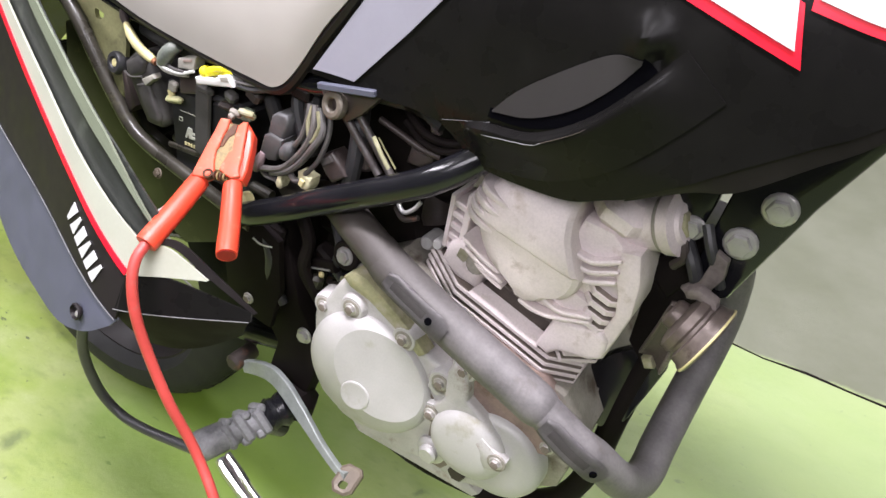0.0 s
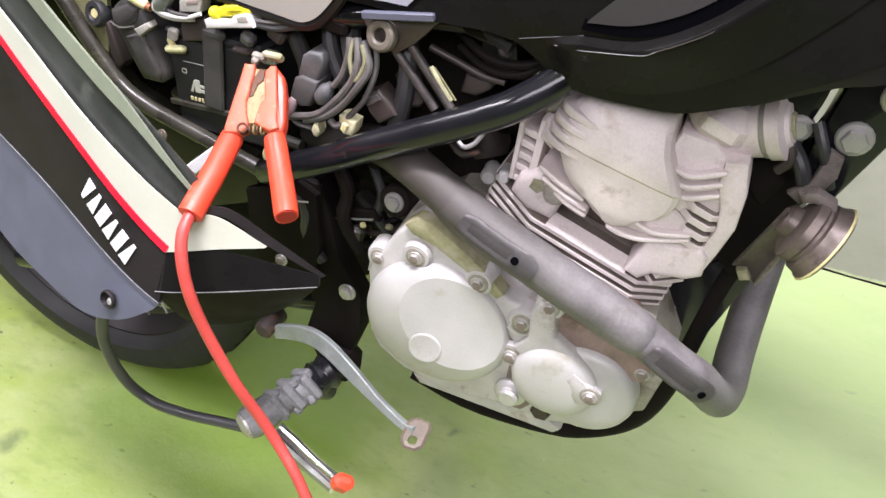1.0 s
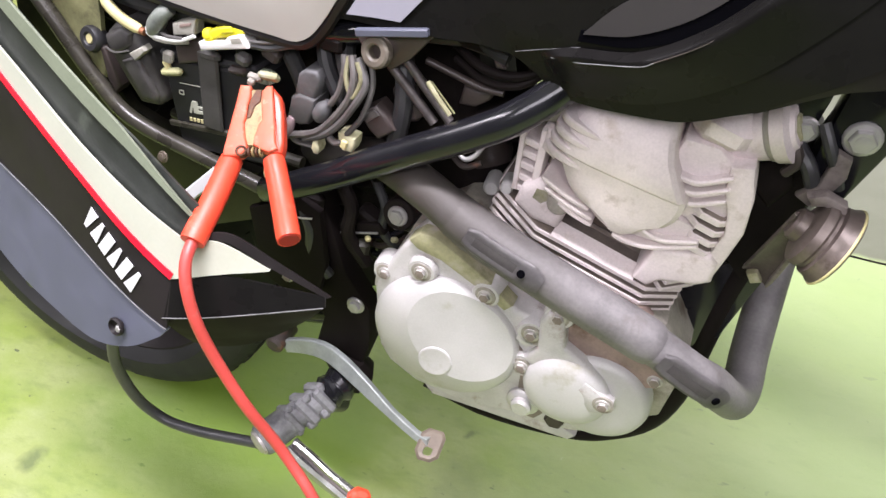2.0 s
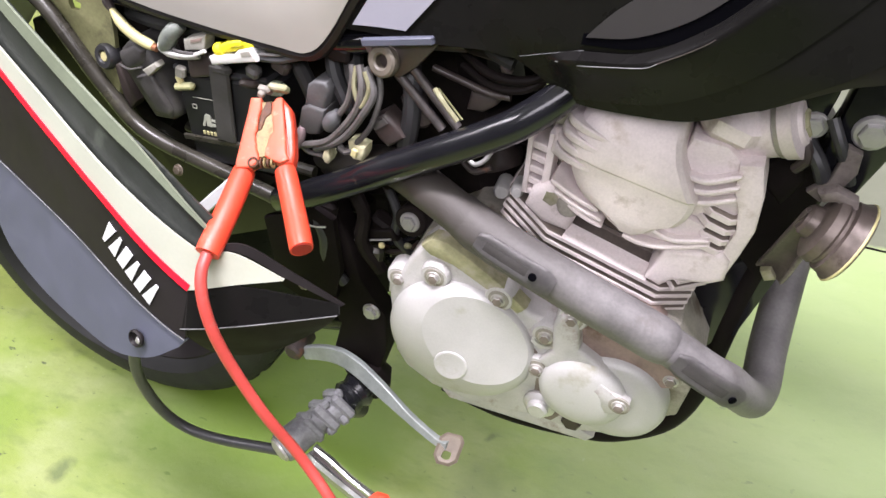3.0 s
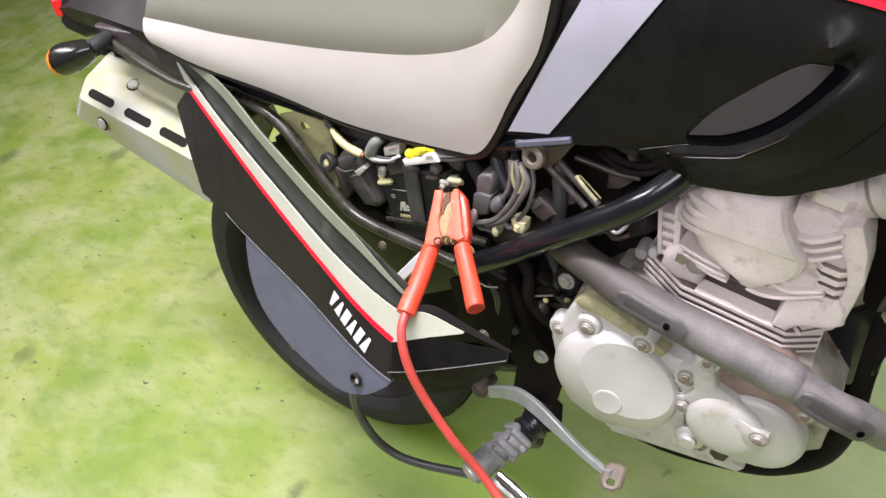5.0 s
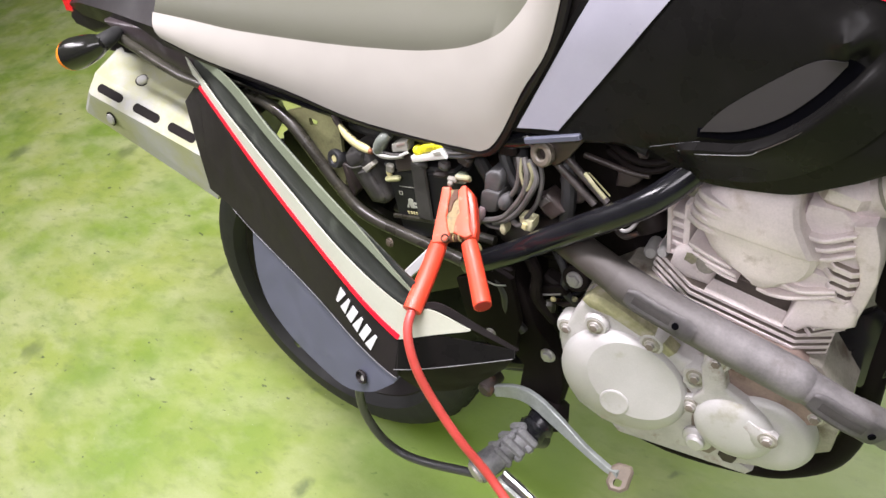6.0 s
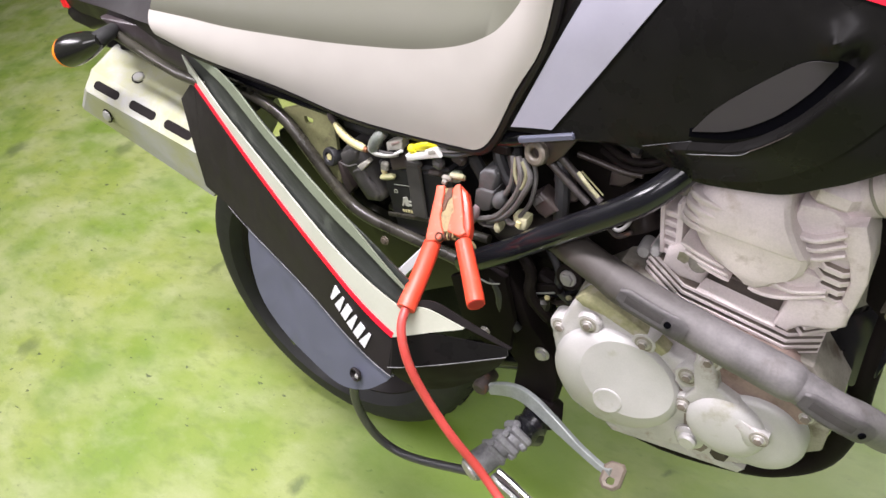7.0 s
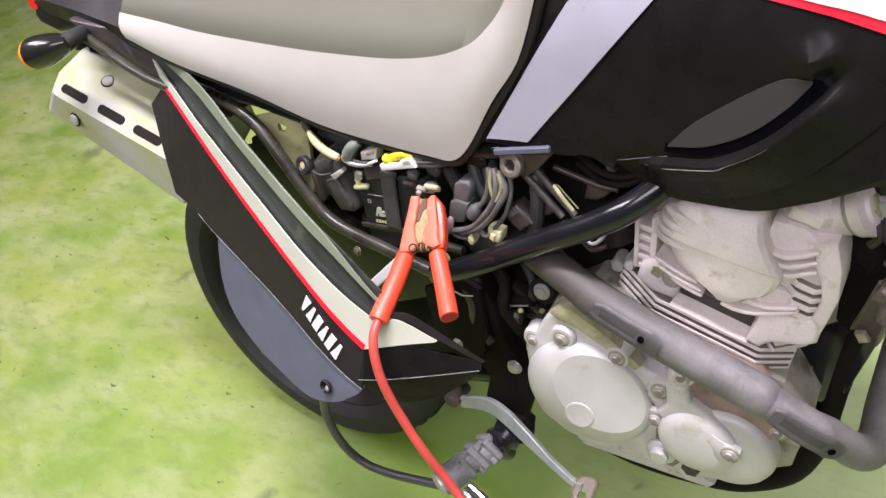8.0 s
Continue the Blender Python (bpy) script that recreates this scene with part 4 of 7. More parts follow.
    part("lug", bm, LUG_TAN, frame_ob, "round rubber-bushed mounting lug")
    bracket = [(0.527, 0.772), (0.60, 0.775), (0.575, 0.752), (0.558, 0.742), (0.538, 0.748)]
    part("lug_bracket", prism(bmesh.new(), bracket, 0.118, 0.127, SIDE, 0.002), BRACKET_BROWN, frame_ob)
    # swing arm
    for y in (-0.085, 0.115):
        part("swing_arm", bent([(0.44, y, 0.42), (0.2, y, 0.385), (-0.085, y, 0.345)], 12, 0.019, 12, 1.0), DARK_METAL, frame_ob)
    # rear stay plate with holes
    outer = [(0.155, 0.803), (0.199, 0.808), (0.247, 0.798), (0.238, 0.76), (0.225, 0.72), (0.205, 0.695), (0.19, 0.74), (0.177, 0.77)]
    inner = [(0.194, 0.793), (0.201, 0.791), (0.208, 0.788), (0.206, 0.784), (0.202, 0.781), (0.197, 0.781), (0.192, 0.782), (0.192, 0.788)]
    bm = bmesh.new()
    vs = [[bm.verts.new(SIDE @ Vector((x, z, hgt))) for x, z in o] for o, hgt in ((outer, 0.106), (outer, 0.1115), (inner, 0.1115), (inner, 0.106))]
    for a, b in zip(vs, vs[1:] + vs[:1]):
        for i in range(8):
            bm.faces.new((a[i], a[(i + 1) % 8], b[(i + 1) % 8], b[i]))
    part("stay_plate", bm, OLIVE_LIGHT, frame_ob, "dusty stay plate with a hole")
    link_mesh("bolt", bolt_mesh("bolt", 0.0065, WORN_PAD), frame_ob, frame_of((0.282, -0.13, 0.621), (0, -1, 0.3)))


build_frame()


# ---- engine ----
AX_A, AX_B = Vector((0.40, 0, 0.9165)), Vector((0.9165, 0, -0.40))  # up the cylinder, and across it to the front


def cyl(a, b, y):
    """A point by height along the cylinder, distance across it and y."""
    return AX_A * a + AX_B * b + Vector((0, y, 0))


CYL = Matrix(((AX_B.x, 0, AX_A.x, 0), (0, 1, 0, 0), (AX_B.z, 0, AX_A.z, 0), (0, 0, 0, 1)))  # (b, y, a)


def build_engine():
    case = [(0.528, 0.44), (0.525, 0.53), (0.56, 0.585), (0.60, 0.606), (0.66, 0.585), (0.70, 0.57), (0.80, 0.525), (0.822, 0.475), (0.805, 0.41), (0.76, 0.385), (0.72, 0.368), (0.575, 0.382)]
    eng = part("engine", prism(bmesh.new(), case, -0.11, 0.118, SIDE, 0.004), CASE_GRIME_SHADE, bike, "grey aluminium single-cylinder engine")
    # right-hand crankcase cover
    cover = [(0.523, 0.45), (0.527, 0.525), (0.535, 0.545), (0.5623, 0.583), (0.583, 0.602), (0.597, 0.603), (0.62, 0.585), (0.645, 0.565), (0.672, 0.535), (0.70, 0.525), (0.705, 0.545), (0.717, 0.543), (0.719, 0.508), (0.745, 0.490), (0.775, 0.474), (0.786, 0.474), (0.791, 0.458), (0.786, 0.43), (0.762, 0.401), (0.712, 0.392), (0.665, 0.399), (0.617, 0.3935), (0.56, 0.409), (0.532, 0.43)]
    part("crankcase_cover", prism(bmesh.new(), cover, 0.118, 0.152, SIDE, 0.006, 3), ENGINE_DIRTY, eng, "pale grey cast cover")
    # dome with a slanting flat cut into it
    dome = [(0.0752, 0.0), (0.0750, 0.004), (0.0738, 0.0080), (0.0716, 0.0112), (0.0680, 0.0142), (0.0630, 0.0168), (0.0567, 0.0193), (0.0495, 0.0215), (0.0414, 0.0235), (0.0324, 0.0250), (0.0216, 0.0262), (0.0108, 0.0269), (0.003, 0.0271)]
    c = frame_of((0.6005, -0.15, 0.487), (0, -1, 0))
    bm = lathe(bmesh.new(), dome, c, 72, 0.94)
    nrm = Vector((0.150, -1, 0.11)).normalized()
    cutting = bmesh.ops.bisect_plane(bm, geom=bm.verts[:] + bm.edges[:] + bm.faces[:], plane_co=(0.5825, -0.1750, 0.487), plane_no=nrm, clear_outer=True)
    rim = [e for e in cutting["geom_cut"] if isinstance(e, bmesh.types.BMEdge)]
    ring = sorted({v for e in rim for v in e.verts}, key=lambda v: math.atan2(v.co.z - 0.487, v.co.x - 0.615))
    bm.faces.new([bm.verts.new(v.co) for v in ring])
    part("clutch_cover", bm, ENGINE_ALU, eng, "round domed clutch cover with a flat", 40)
    b = frame_of((0.5975, -0.1762, 0.4705), (0.15, -1, 0.11))
    part("badge", lathe(bmesh.new(), [(0.0172, -0.003), (0.0168, -0.0008), (0.0160, -0.0003), (0.0148, -0.0002), (0.0125, -0.0006), (0.0, -0.0007)], b, 32), ENGINE_ALU, eng)
    f = frame_of((0.7490, -0.135, 0.4485), (0, -1, 0))
    part("ignition_cover", lathe(bmesh.new(), [(0.0505, 0), (0.050, 0.012), (0.0475, 0.0175), (0.043, 0.0205), (0.03, 0.0215), (0.0, 0.0215)], f, 40), ENGINE_ALU, eng)
    g = frame_of((0.722, -0.145, 0.457), (0, -1, 0))
    part("filter_cap", lathe(bmesh.new(), [(0.043, 0), (0.0425, 0.010), (0.040, 0.0165), (0.035, 0.0205), (0.027, 0.0225), (0.014, 0.0235), (0.0, 0.0235)], g, 36), ENGINE_ALU, eng, "oil filter cap")
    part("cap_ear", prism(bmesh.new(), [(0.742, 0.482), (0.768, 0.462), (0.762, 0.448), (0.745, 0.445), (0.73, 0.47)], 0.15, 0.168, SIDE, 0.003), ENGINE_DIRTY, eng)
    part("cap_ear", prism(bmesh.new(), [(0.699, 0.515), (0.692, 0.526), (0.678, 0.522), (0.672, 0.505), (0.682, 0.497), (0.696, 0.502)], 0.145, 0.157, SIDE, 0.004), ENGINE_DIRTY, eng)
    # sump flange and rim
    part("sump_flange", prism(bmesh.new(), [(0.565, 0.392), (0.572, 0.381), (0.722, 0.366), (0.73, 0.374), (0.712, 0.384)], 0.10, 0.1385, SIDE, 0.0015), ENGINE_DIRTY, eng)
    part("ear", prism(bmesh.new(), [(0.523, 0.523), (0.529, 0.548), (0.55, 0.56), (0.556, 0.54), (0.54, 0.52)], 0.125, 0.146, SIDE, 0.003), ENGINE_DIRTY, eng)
    # dark rings drawn under the bolts as grime outlines
    ring = mesh_of("dark_ring", lathe(bmesh.new(), [(0.0102, -0.001), (0.0098, 0.0007), (0.0080, 0.0011), (0.0, 0.0011)], Matrix(), 18), CASE_GRIME_SHADE)
    for x, z, h in ((0.584, 0.564, 0.1595), (0.6450, 0.5500, 0.1575), (0.6882, 0.5160, 0.157), (0.7125, 0.5420, 0.1565), (0.6790, 0.4745, 0.158), (0.7590, 0.4600, 0.1675), (0.7990, 0.4840, 0.146), (0.541, 0.546, 0.150)):
        bolt(BOLT_M6, (x, -h, z), eng)
        link_mesh("dark_ring", ring, eng, frame_of((x, -h, z), (0, -1, 0)))
    part("filler_plug", lathe(bmesh.new(), [(0.0165, 0), (0.0165, 0.006), (0.013, 0.009), (0.0105, 0.0095), (0.0105, 0.014), (0.008, 0.016), (0.0, 0.016)], frame_of((0.6795, -0.150, 0.4235), (0, -1, 0)), 24), STEEL, eng, "round plug")
    part("corroded_flange", prism(bmesh.new(), [(0.572, 0.595), (0.585, 0.605), (0.60, 0.603), (0.622, 0.587), (0.648, 0.566), (0.670, 0.542), (0.662, 0.535), (0.632, 0.558), (0.603, 0.578), (0.580, 0.586)], 0.14, 0.1565, SIDE, 0.003), CORRODED, eng, "corroded yellow-green flange")
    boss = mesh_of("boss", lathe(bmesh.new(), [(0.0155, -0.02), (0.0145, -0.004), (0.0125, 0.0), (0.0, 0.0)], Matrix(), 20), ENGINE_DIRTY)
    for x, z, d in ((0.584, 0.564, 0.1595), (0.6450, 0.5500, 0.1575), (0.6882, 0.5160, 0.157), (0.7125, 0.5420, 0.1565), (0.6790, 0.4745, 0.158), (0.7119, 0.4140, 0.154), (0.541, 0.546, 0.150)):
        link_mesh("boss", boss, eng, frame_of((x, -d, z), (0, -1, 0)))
    # cast neck from cylinder foot down to filter cap, dirt and painted shade beside
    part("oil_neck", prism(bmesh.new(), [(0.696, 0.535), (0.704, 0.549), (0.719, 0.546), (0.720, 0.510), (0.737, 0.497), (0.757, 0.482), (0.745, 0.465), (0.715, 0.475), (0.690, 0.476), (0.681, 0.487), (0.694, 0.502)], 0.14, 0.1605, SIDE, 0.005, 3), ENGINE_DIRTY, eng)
    part("dirt_and_gap_shade", prism(bmesh.new(), [(0.668, 0.505), (0.684, 0.482), (0.688, 0.445), (0.70, 0.412), (0.69, 0.401), (0.668, 0.404), (0.674, 0.44), (0.678, 0.47)], 0.150, 0.1530, SIDE, 0.001), CORE_GRIME_SHADE, eng, "brown oily dirt and painted gap shade between the covers")
    part("grimy_recess", prism(bmesh.new(), [(0.70, 0.575), (0.78, 0.54), (0.812, 0.50), (0.80, 0.475), (0.77, 0.465), (0.715, 0.50)], 0.11, 0.1475, SIDE, 0.002), GRIME_RED, eng, "reddish grimy recess under the pipe")
    part("drain_bolt", prism(bmesh.new(), hexagon(0.010), 0.0, 0.010, frame_of((0.7119, -0.150, 0.4107), (0, -1, 0)), 0.0015, 1), RUSTY, eng)
    # cylinder barrel and its fins
    tilt = (0, math.degrees(math.atan2(0.40, 0.9165)), 0)
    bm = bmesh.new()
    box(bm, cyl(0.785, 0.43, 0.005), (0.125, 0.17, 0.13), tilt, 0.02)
    part("barrel", bm, CORE_GRIME_SHADE, eng, "grimy cylinder barrel, darkened for the shade between its fins")

    def fin_mesh(b0, b1, y0, y1, t=0.003, cut=0.012, cut0=None, cutd=None, nose=None):
        c0 = cut if cut0 is None else cut0
        d0 = cut if cutd is None else cutd
        n0, n1 = nose or (cut, cut)
        poly = [(b0 + c0, y0), (b1 - n0, y0), (b1, y0 + n1), (b1, y1 - cut), (b1 - cut, y1), (b0 + cut, y1), (b0, y1 - cut), (b0, y0 + d0)]
        bm = bmesh.new()
        rings = [[CYL @ Vector((x, y, h)) for x, y in (inset(poly, d) if d else poly)] for d, h in ((0.0012, 0), (0, 0.0009), (0, t - 0.0009), (0.0012, t))]
        me = mesh_of("fin", loft(bm, rings), HEAD_ALU)
        # flat fin faces darker: grime plus the painted shade of the gaps
        me.materials.append(CORE_GRIME_SHADE)
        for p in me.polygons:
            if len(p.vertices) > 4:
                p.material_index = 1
        return me

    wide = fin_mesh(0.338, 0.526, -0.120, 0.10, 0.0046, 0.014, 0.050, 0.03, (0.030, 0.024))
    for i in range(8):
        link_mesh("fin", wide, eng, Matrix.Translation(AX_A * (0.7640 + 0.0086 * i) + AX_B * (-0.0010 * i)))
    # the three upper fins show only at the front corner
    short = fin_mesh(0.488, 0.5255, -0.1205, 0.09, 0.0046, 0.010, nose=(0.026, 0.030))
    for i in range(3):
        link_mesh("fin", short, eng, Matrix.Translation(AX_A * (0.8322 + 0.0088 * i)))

    def block(name, a, b, y, size, mat=HEAD_ALU, bevel=0.004):
        bm = bmesh.new()
        box(bm, cyl(a, b, y), size, tilt, bevel)
        return part(name, bm, mat, eng)

    HS = Matrix(((AX_B.x, AX_A.x, 0, 0), (0, 0, -1, 0), (AX_B.z, AX_A.z, 0, 0), (0, 0, 0, 1)))  # (b, a, outwards)

    def plate(name, poly, g0, g1, mat=HEAD_ALU, bevel=0.003, steps=2, label=""):
        return part(name, prism(bmesh.new(), poly, g0, g1, HS, bevel, steps), mat, eng, label)

    def strip(name, pts, w, g0, g1, n=10, mat=HEAD_ALU):
        """A cast rib of width w that follows pts in (b, a)."""
        line = spl(pts, n)
        one, two = [], []
        for i, q in enumerate(line):
            d = line[min(i + 1, n - 1)] - line[max(i - 1, 0)]
            s = np.array((-d[1], d[0])) / np.hypot(*d) * w / 2 * (0.55 if i in (0, n - 1) else 1)
            one.append(tuple(q + s))
            two.append(tuple(q - s))
        return plate(name, one + two[::-1], g0, g1, mat, min(0.0012, w * 0.3), 1)

    # pocket: bright slanting floor under a back wall painted dark for shade
    grid = [[HS @ Vector((b0 + (b1 - b0) * f, a, g)) for f in (0, 0.5, 1)] for b0, b1, a, g in ((0.393, 0.476, 0.8275, 0.1215), (0.394, 0.475, 0.8300, 0.1220), (0.396, 0.474, 0.8375, 0.1060))]
    part("pocket_floor", sheet(bmesh.new(), grid, 0.004), HEAD_ALU, eng, "bright cast pocket floor", 20)
    block("pocket_wall", 0.858, 0.430, -0.030, (0.09, 0.135, 0.03), POCKET_SHADE)
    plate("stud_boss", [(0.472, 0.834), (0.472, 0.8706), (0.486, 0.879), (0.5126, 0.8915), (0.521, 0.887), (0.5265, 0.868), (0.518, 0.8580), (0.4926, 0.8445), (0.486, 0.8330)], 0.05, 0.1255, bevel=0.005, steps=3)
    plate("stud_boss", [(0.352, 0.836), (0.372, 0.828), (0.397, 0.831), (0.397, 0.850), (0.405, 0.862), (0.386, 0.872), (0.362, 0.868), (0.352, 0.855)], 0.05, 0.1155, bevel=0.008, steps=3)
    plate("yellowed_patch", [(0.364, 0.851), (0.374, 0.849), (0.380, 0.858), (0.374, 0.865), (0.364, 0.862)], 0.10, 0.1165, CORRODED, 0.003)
    part("stud_nut", lathe(bmesh.new(), [(0.0105, -0.02), (0.0105, 0.004), (0.007, 0.006), (0.0, 0.006)], frame_of(cyl(0.8625, 0.387, -0.118), (0.1, -1, 0.3)), 14), CASE_GRIME_SHADE, eng)
    # cylinder head: core with grime and shade painted dark, then castings on it
    block("cylinder_head", 0.905, 0.425, 0.012, (0.165, 0.20, 0.105), CORE_GRIME_SHADE, 0.02)
    side_f = fin_mesh(0.484, 0.520, -0.1245, 0.095, 0.0062, 0.010)
    for i in range(5):
        link_mesh("fin", side_f, eng, Matrix.Translation(AX_A * (0.8755 + 0.0102 * i) + AX_B * (-0.0020 * i)))
    strip("rib", [(0.364, 0.8815), (0.386, 0.8765), (0.410, 0.8745)], 0.0042, 0.07, 0.1275)
    strip("rib", [(0.370, 0.8735), (0.392, 0.8690), (0.4165, 0.8675)], 0.0042, 0.07, 0.1275)
    strip("rib", [(0.386, 0.8660), (0.402, 0.8625), (0.419, 0.8615)], 0.0040, 0.07, 0.1265)
    # ladder-like side web at the back of the head
    plate("side_web", [(0.3445, 0.842), (0.349, 0.843), (0.3345, 0.899), (0.330, 0.897)], 0.06, 0.106, bevel=0.0015)
    plate("side_web", [(0.3605, 0.846), (0.367, 0.848), (0.352, 0.912), (0.3455, 0.909)], 0.06, 0.108, bevel=0.0015)
    rung = mesh_of("rung", prism(bmesh.new(), [(-0.009, -0.0038), (0.009, -0.0030), (0.009, 0.0034), (-0.009, 0.0026)], 0.06, 0.104, HS, 0.0012, 1), HEAD_ALU)
    for i in range(5):
        a = 0.8455 + 0.0113 * i
        link_mesh("rung", rung, eng, Matrix.Translation(AX_A * a + AX_B * (0.3555 - 0.29 * (a - 0.8455))))
    plate("back_boss", [(0.352, 0.898), (0.366, 0.893), (0.3675, 0.910), (0.360, 0.921), (0.349, 0.918)], 0.05, 0.117, bevel=0.006, steps=3)
    plate("back_boss", [(0.344, 0.918), (0.356, 0.922), (0.358, 0.938), (0.346, 0.936)], 0.05, 0.110, CASE_GRIME_SHADE, 0.005)
    # smooth cam cover with a fold; its upper half leans back
    levels = [(0.866, 0.424, 0.441, 0.124), (0.870, 0.416, 0.449, 0.130), (0.877, 0.409, 0.4545, 0.1335), (0.885, 0.390, 0.459, 0.1345), (0.894, 0.380, 0.470, 0.1350), (0.904, 0.372, 0.4740, 0.1352), (0.914, 0.365, 0.4740, 0.1355), (0.9205, 0.362, 0.4725, 0.1360), (0.9235, 0.362, 0.4705, 0.1395), (0.927, 0.362, 0.467, 0.1403), (0.937, 0.3615, 0.458, 0.1390), (0.949, 0.363, 0.4475, 0.1355), (0.961, 0.367, 0.4410, 0.1305), (0.972, 0.376, 0.4370, 0.1240), (0.979, 0.392, 0.4360, 0.1150)]
    grid = []
    for a, b0, b1, top in levels:
        row = [(b0 - 0.001, 0.085), (b0, top - 0.017), (b0 + 0.004, top - 0.0085), (b0 + 0.014, top - 0.0025)]
        row += [(b0 + 0.014 + (b1 - b0 - 0.020) * k / 6, top) for k in range(1, 6)]
        row += [(b1 - 0.006, top - 0.001), (b1 - 0.0015, top - 0.005), (b1, top - 0.012), (b1 + 0.001, 0.085)]
        grid.append([HS @ Vector((b, a + 0.006 * (b - 0.43) / 0.07, g)) for b, g in row])
    part("cam_cover", sheet(bmesh.new(), grid, 0.003), HEAD_ALU, eng, "smooth cast cam cover", 24)
    # ribs that follow the rounded shoulder of the cover
    for i, g in enumerate((0.1352, 0.1380, 0.1392, 0.1372)):
        a0, rings = 0.9090 + 0.0105 * i, []
        for b, drop, w in ((0.3530, 0.0200, 0.0050), (0.3555, 0.0120, 0.0060), (0.3590, 0.0075, 0.0066), (0.3640, 0.0042, 0.0068), (0.3700, 0.0020, 0.0066), (0.3780, 0.0006, 0.0058), (0.3860, 0.0004, 0.0044), (0.3930, 0.0010, 0.0020)):
            a1, t = a0 + 0.05 * (b - 0.353), g - drop
            rings.append([HS @ Vector((b, a1 + x * w / 2, h)) for x, h in ((-1, 0.09), (-1, t - 0.0012), (-0.6, t), (0.6, t), (1, t - 0.0012), (1, 0.09))])
        part("rib", loft(bmesh.new(), rings), HEAD_ALU, eng)
    # broad ribs in front of the cover, rising forwards over a paler wall
    plate("recess_wall", [(0.446, 0.905), (0.500, 0.905), (0.507, 0.930), (0.492, 0.962), (0.470, 0.972), (0.444, 0.966)], 0.05, 0.1165, bevel=0.004)
    for i in range(3):
        strip("rib", [(0.455 + 0.0035 * i, 0.9400 - 0.0093 * i), (0.470 + 0.0035 * i, 0.9425 - 0.0093 * i), (0.489 + 0.0033 * i, 0.9595 - 0.0100 * i)], 0.0044, 0.09, 0.1262 - 0.0005 * i)
    # two long ribs that curve round the cover's foot
    strip("rib", [(0.446, 0.8880), (0.458, 0.8835), (0.474, 0.8845), (0.497, 0.8990)], 0.0042, 0.09, 0.1300, 14)
    strip("rib", [(0.437, 0.8660), (0.452, 0.8665), (0.470, 0.8735), (0.499, 0.8945)], 0.0042, 0.09, 0.1290, 14)
    plate("foot_web", [(0.440, 0.868), (0.470, 0.874), (0.490, 0.886), (0.490, 0.905), (0.470, 0.905), (0.452, 0.888)], 0.06, 0.1215, bevel=0.003)
    # exhaust-side tappet housing and its cap
    block("tappet_housing", 0.982, 0.466, -0.062, (0.05, 0.11, 0.035), bevel=0.012)
    part("tappet_cap", lathe(bmesh.new(), [(0.023, -0.02), (0.024, 0.018), (0.0215, 0.019), (0.0215, 0.022), (0.0265, 0.023), (0.027, 0.033), (0.018, 0.035), (0.016, 0.038), (0.0, 0.038)], frame_of(cyl(0.980, 0.483, -0.085), (0.75, -0.15, 0.25)), 24), HEAD_ALU, eng)
    part("cap_groove", lathe(bmesh.new(), [(0.0222, 0.0185), (0.0250, 0.0190), (0.0250, 0.0235), (0.0222, 0.0240)], frame_of(cyl(0.980, 0.483, -0.085), (0.75, -0.15, 0.25)), 24), CASE_GRIME_SHADE, eng)
    part("cap_hex", prism(bmesh.new(), hexagon(0.0115), 0.03, 0.040, frame_of(cyl(0.980, 0.483, -0.085), (0.75, -0.15, 0.25)), 0.0015, 1), CORRODED, eng)
    # smooth front wall that closes the fin slots
    plate("front_wall", [(0.5115, 0.880), (0.5255, 0.866), (0.5245, 0.895), (0.5225, 0.920), (0.512, 0.950), (0.498, 0.973), (0.483, 0.965), (0.490, 0.945), (0.502, 0.930), (0.5105, 0.912)], 0.06, 0.1215, bevel=0.0025, steps=2)
    part("chip", prism(bmesh.new(), [(0.8416, 0.669), (0.8450, 0.668), (0.8476, 0.676), (0.8455, 0.681), (0.8420, 0.678)], 0.10, 0.1185, SIDE, 0.0015, 1), HEAD_ALU, eng, "bright chipped lug")
    part("mount_boss", lathe(bmesh.new(), [(0.0172, -0.06), (0.0172, 0), (0.0165, 0.004), (0.0135, 0.0078), (0.008, 0.0098), (0.0, 0.0105)], frame_of((0.7870, -0.097, 0.5085), (0.1, -1, 0.25)), 24), HEAD_ALU, eng)
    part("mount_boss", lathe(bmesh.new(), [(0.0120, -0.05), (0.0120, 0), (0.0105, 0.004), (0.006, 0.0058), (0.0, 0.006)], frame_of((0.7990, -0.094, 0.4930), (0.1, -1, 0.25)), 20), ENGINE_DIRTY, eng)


build_engine()


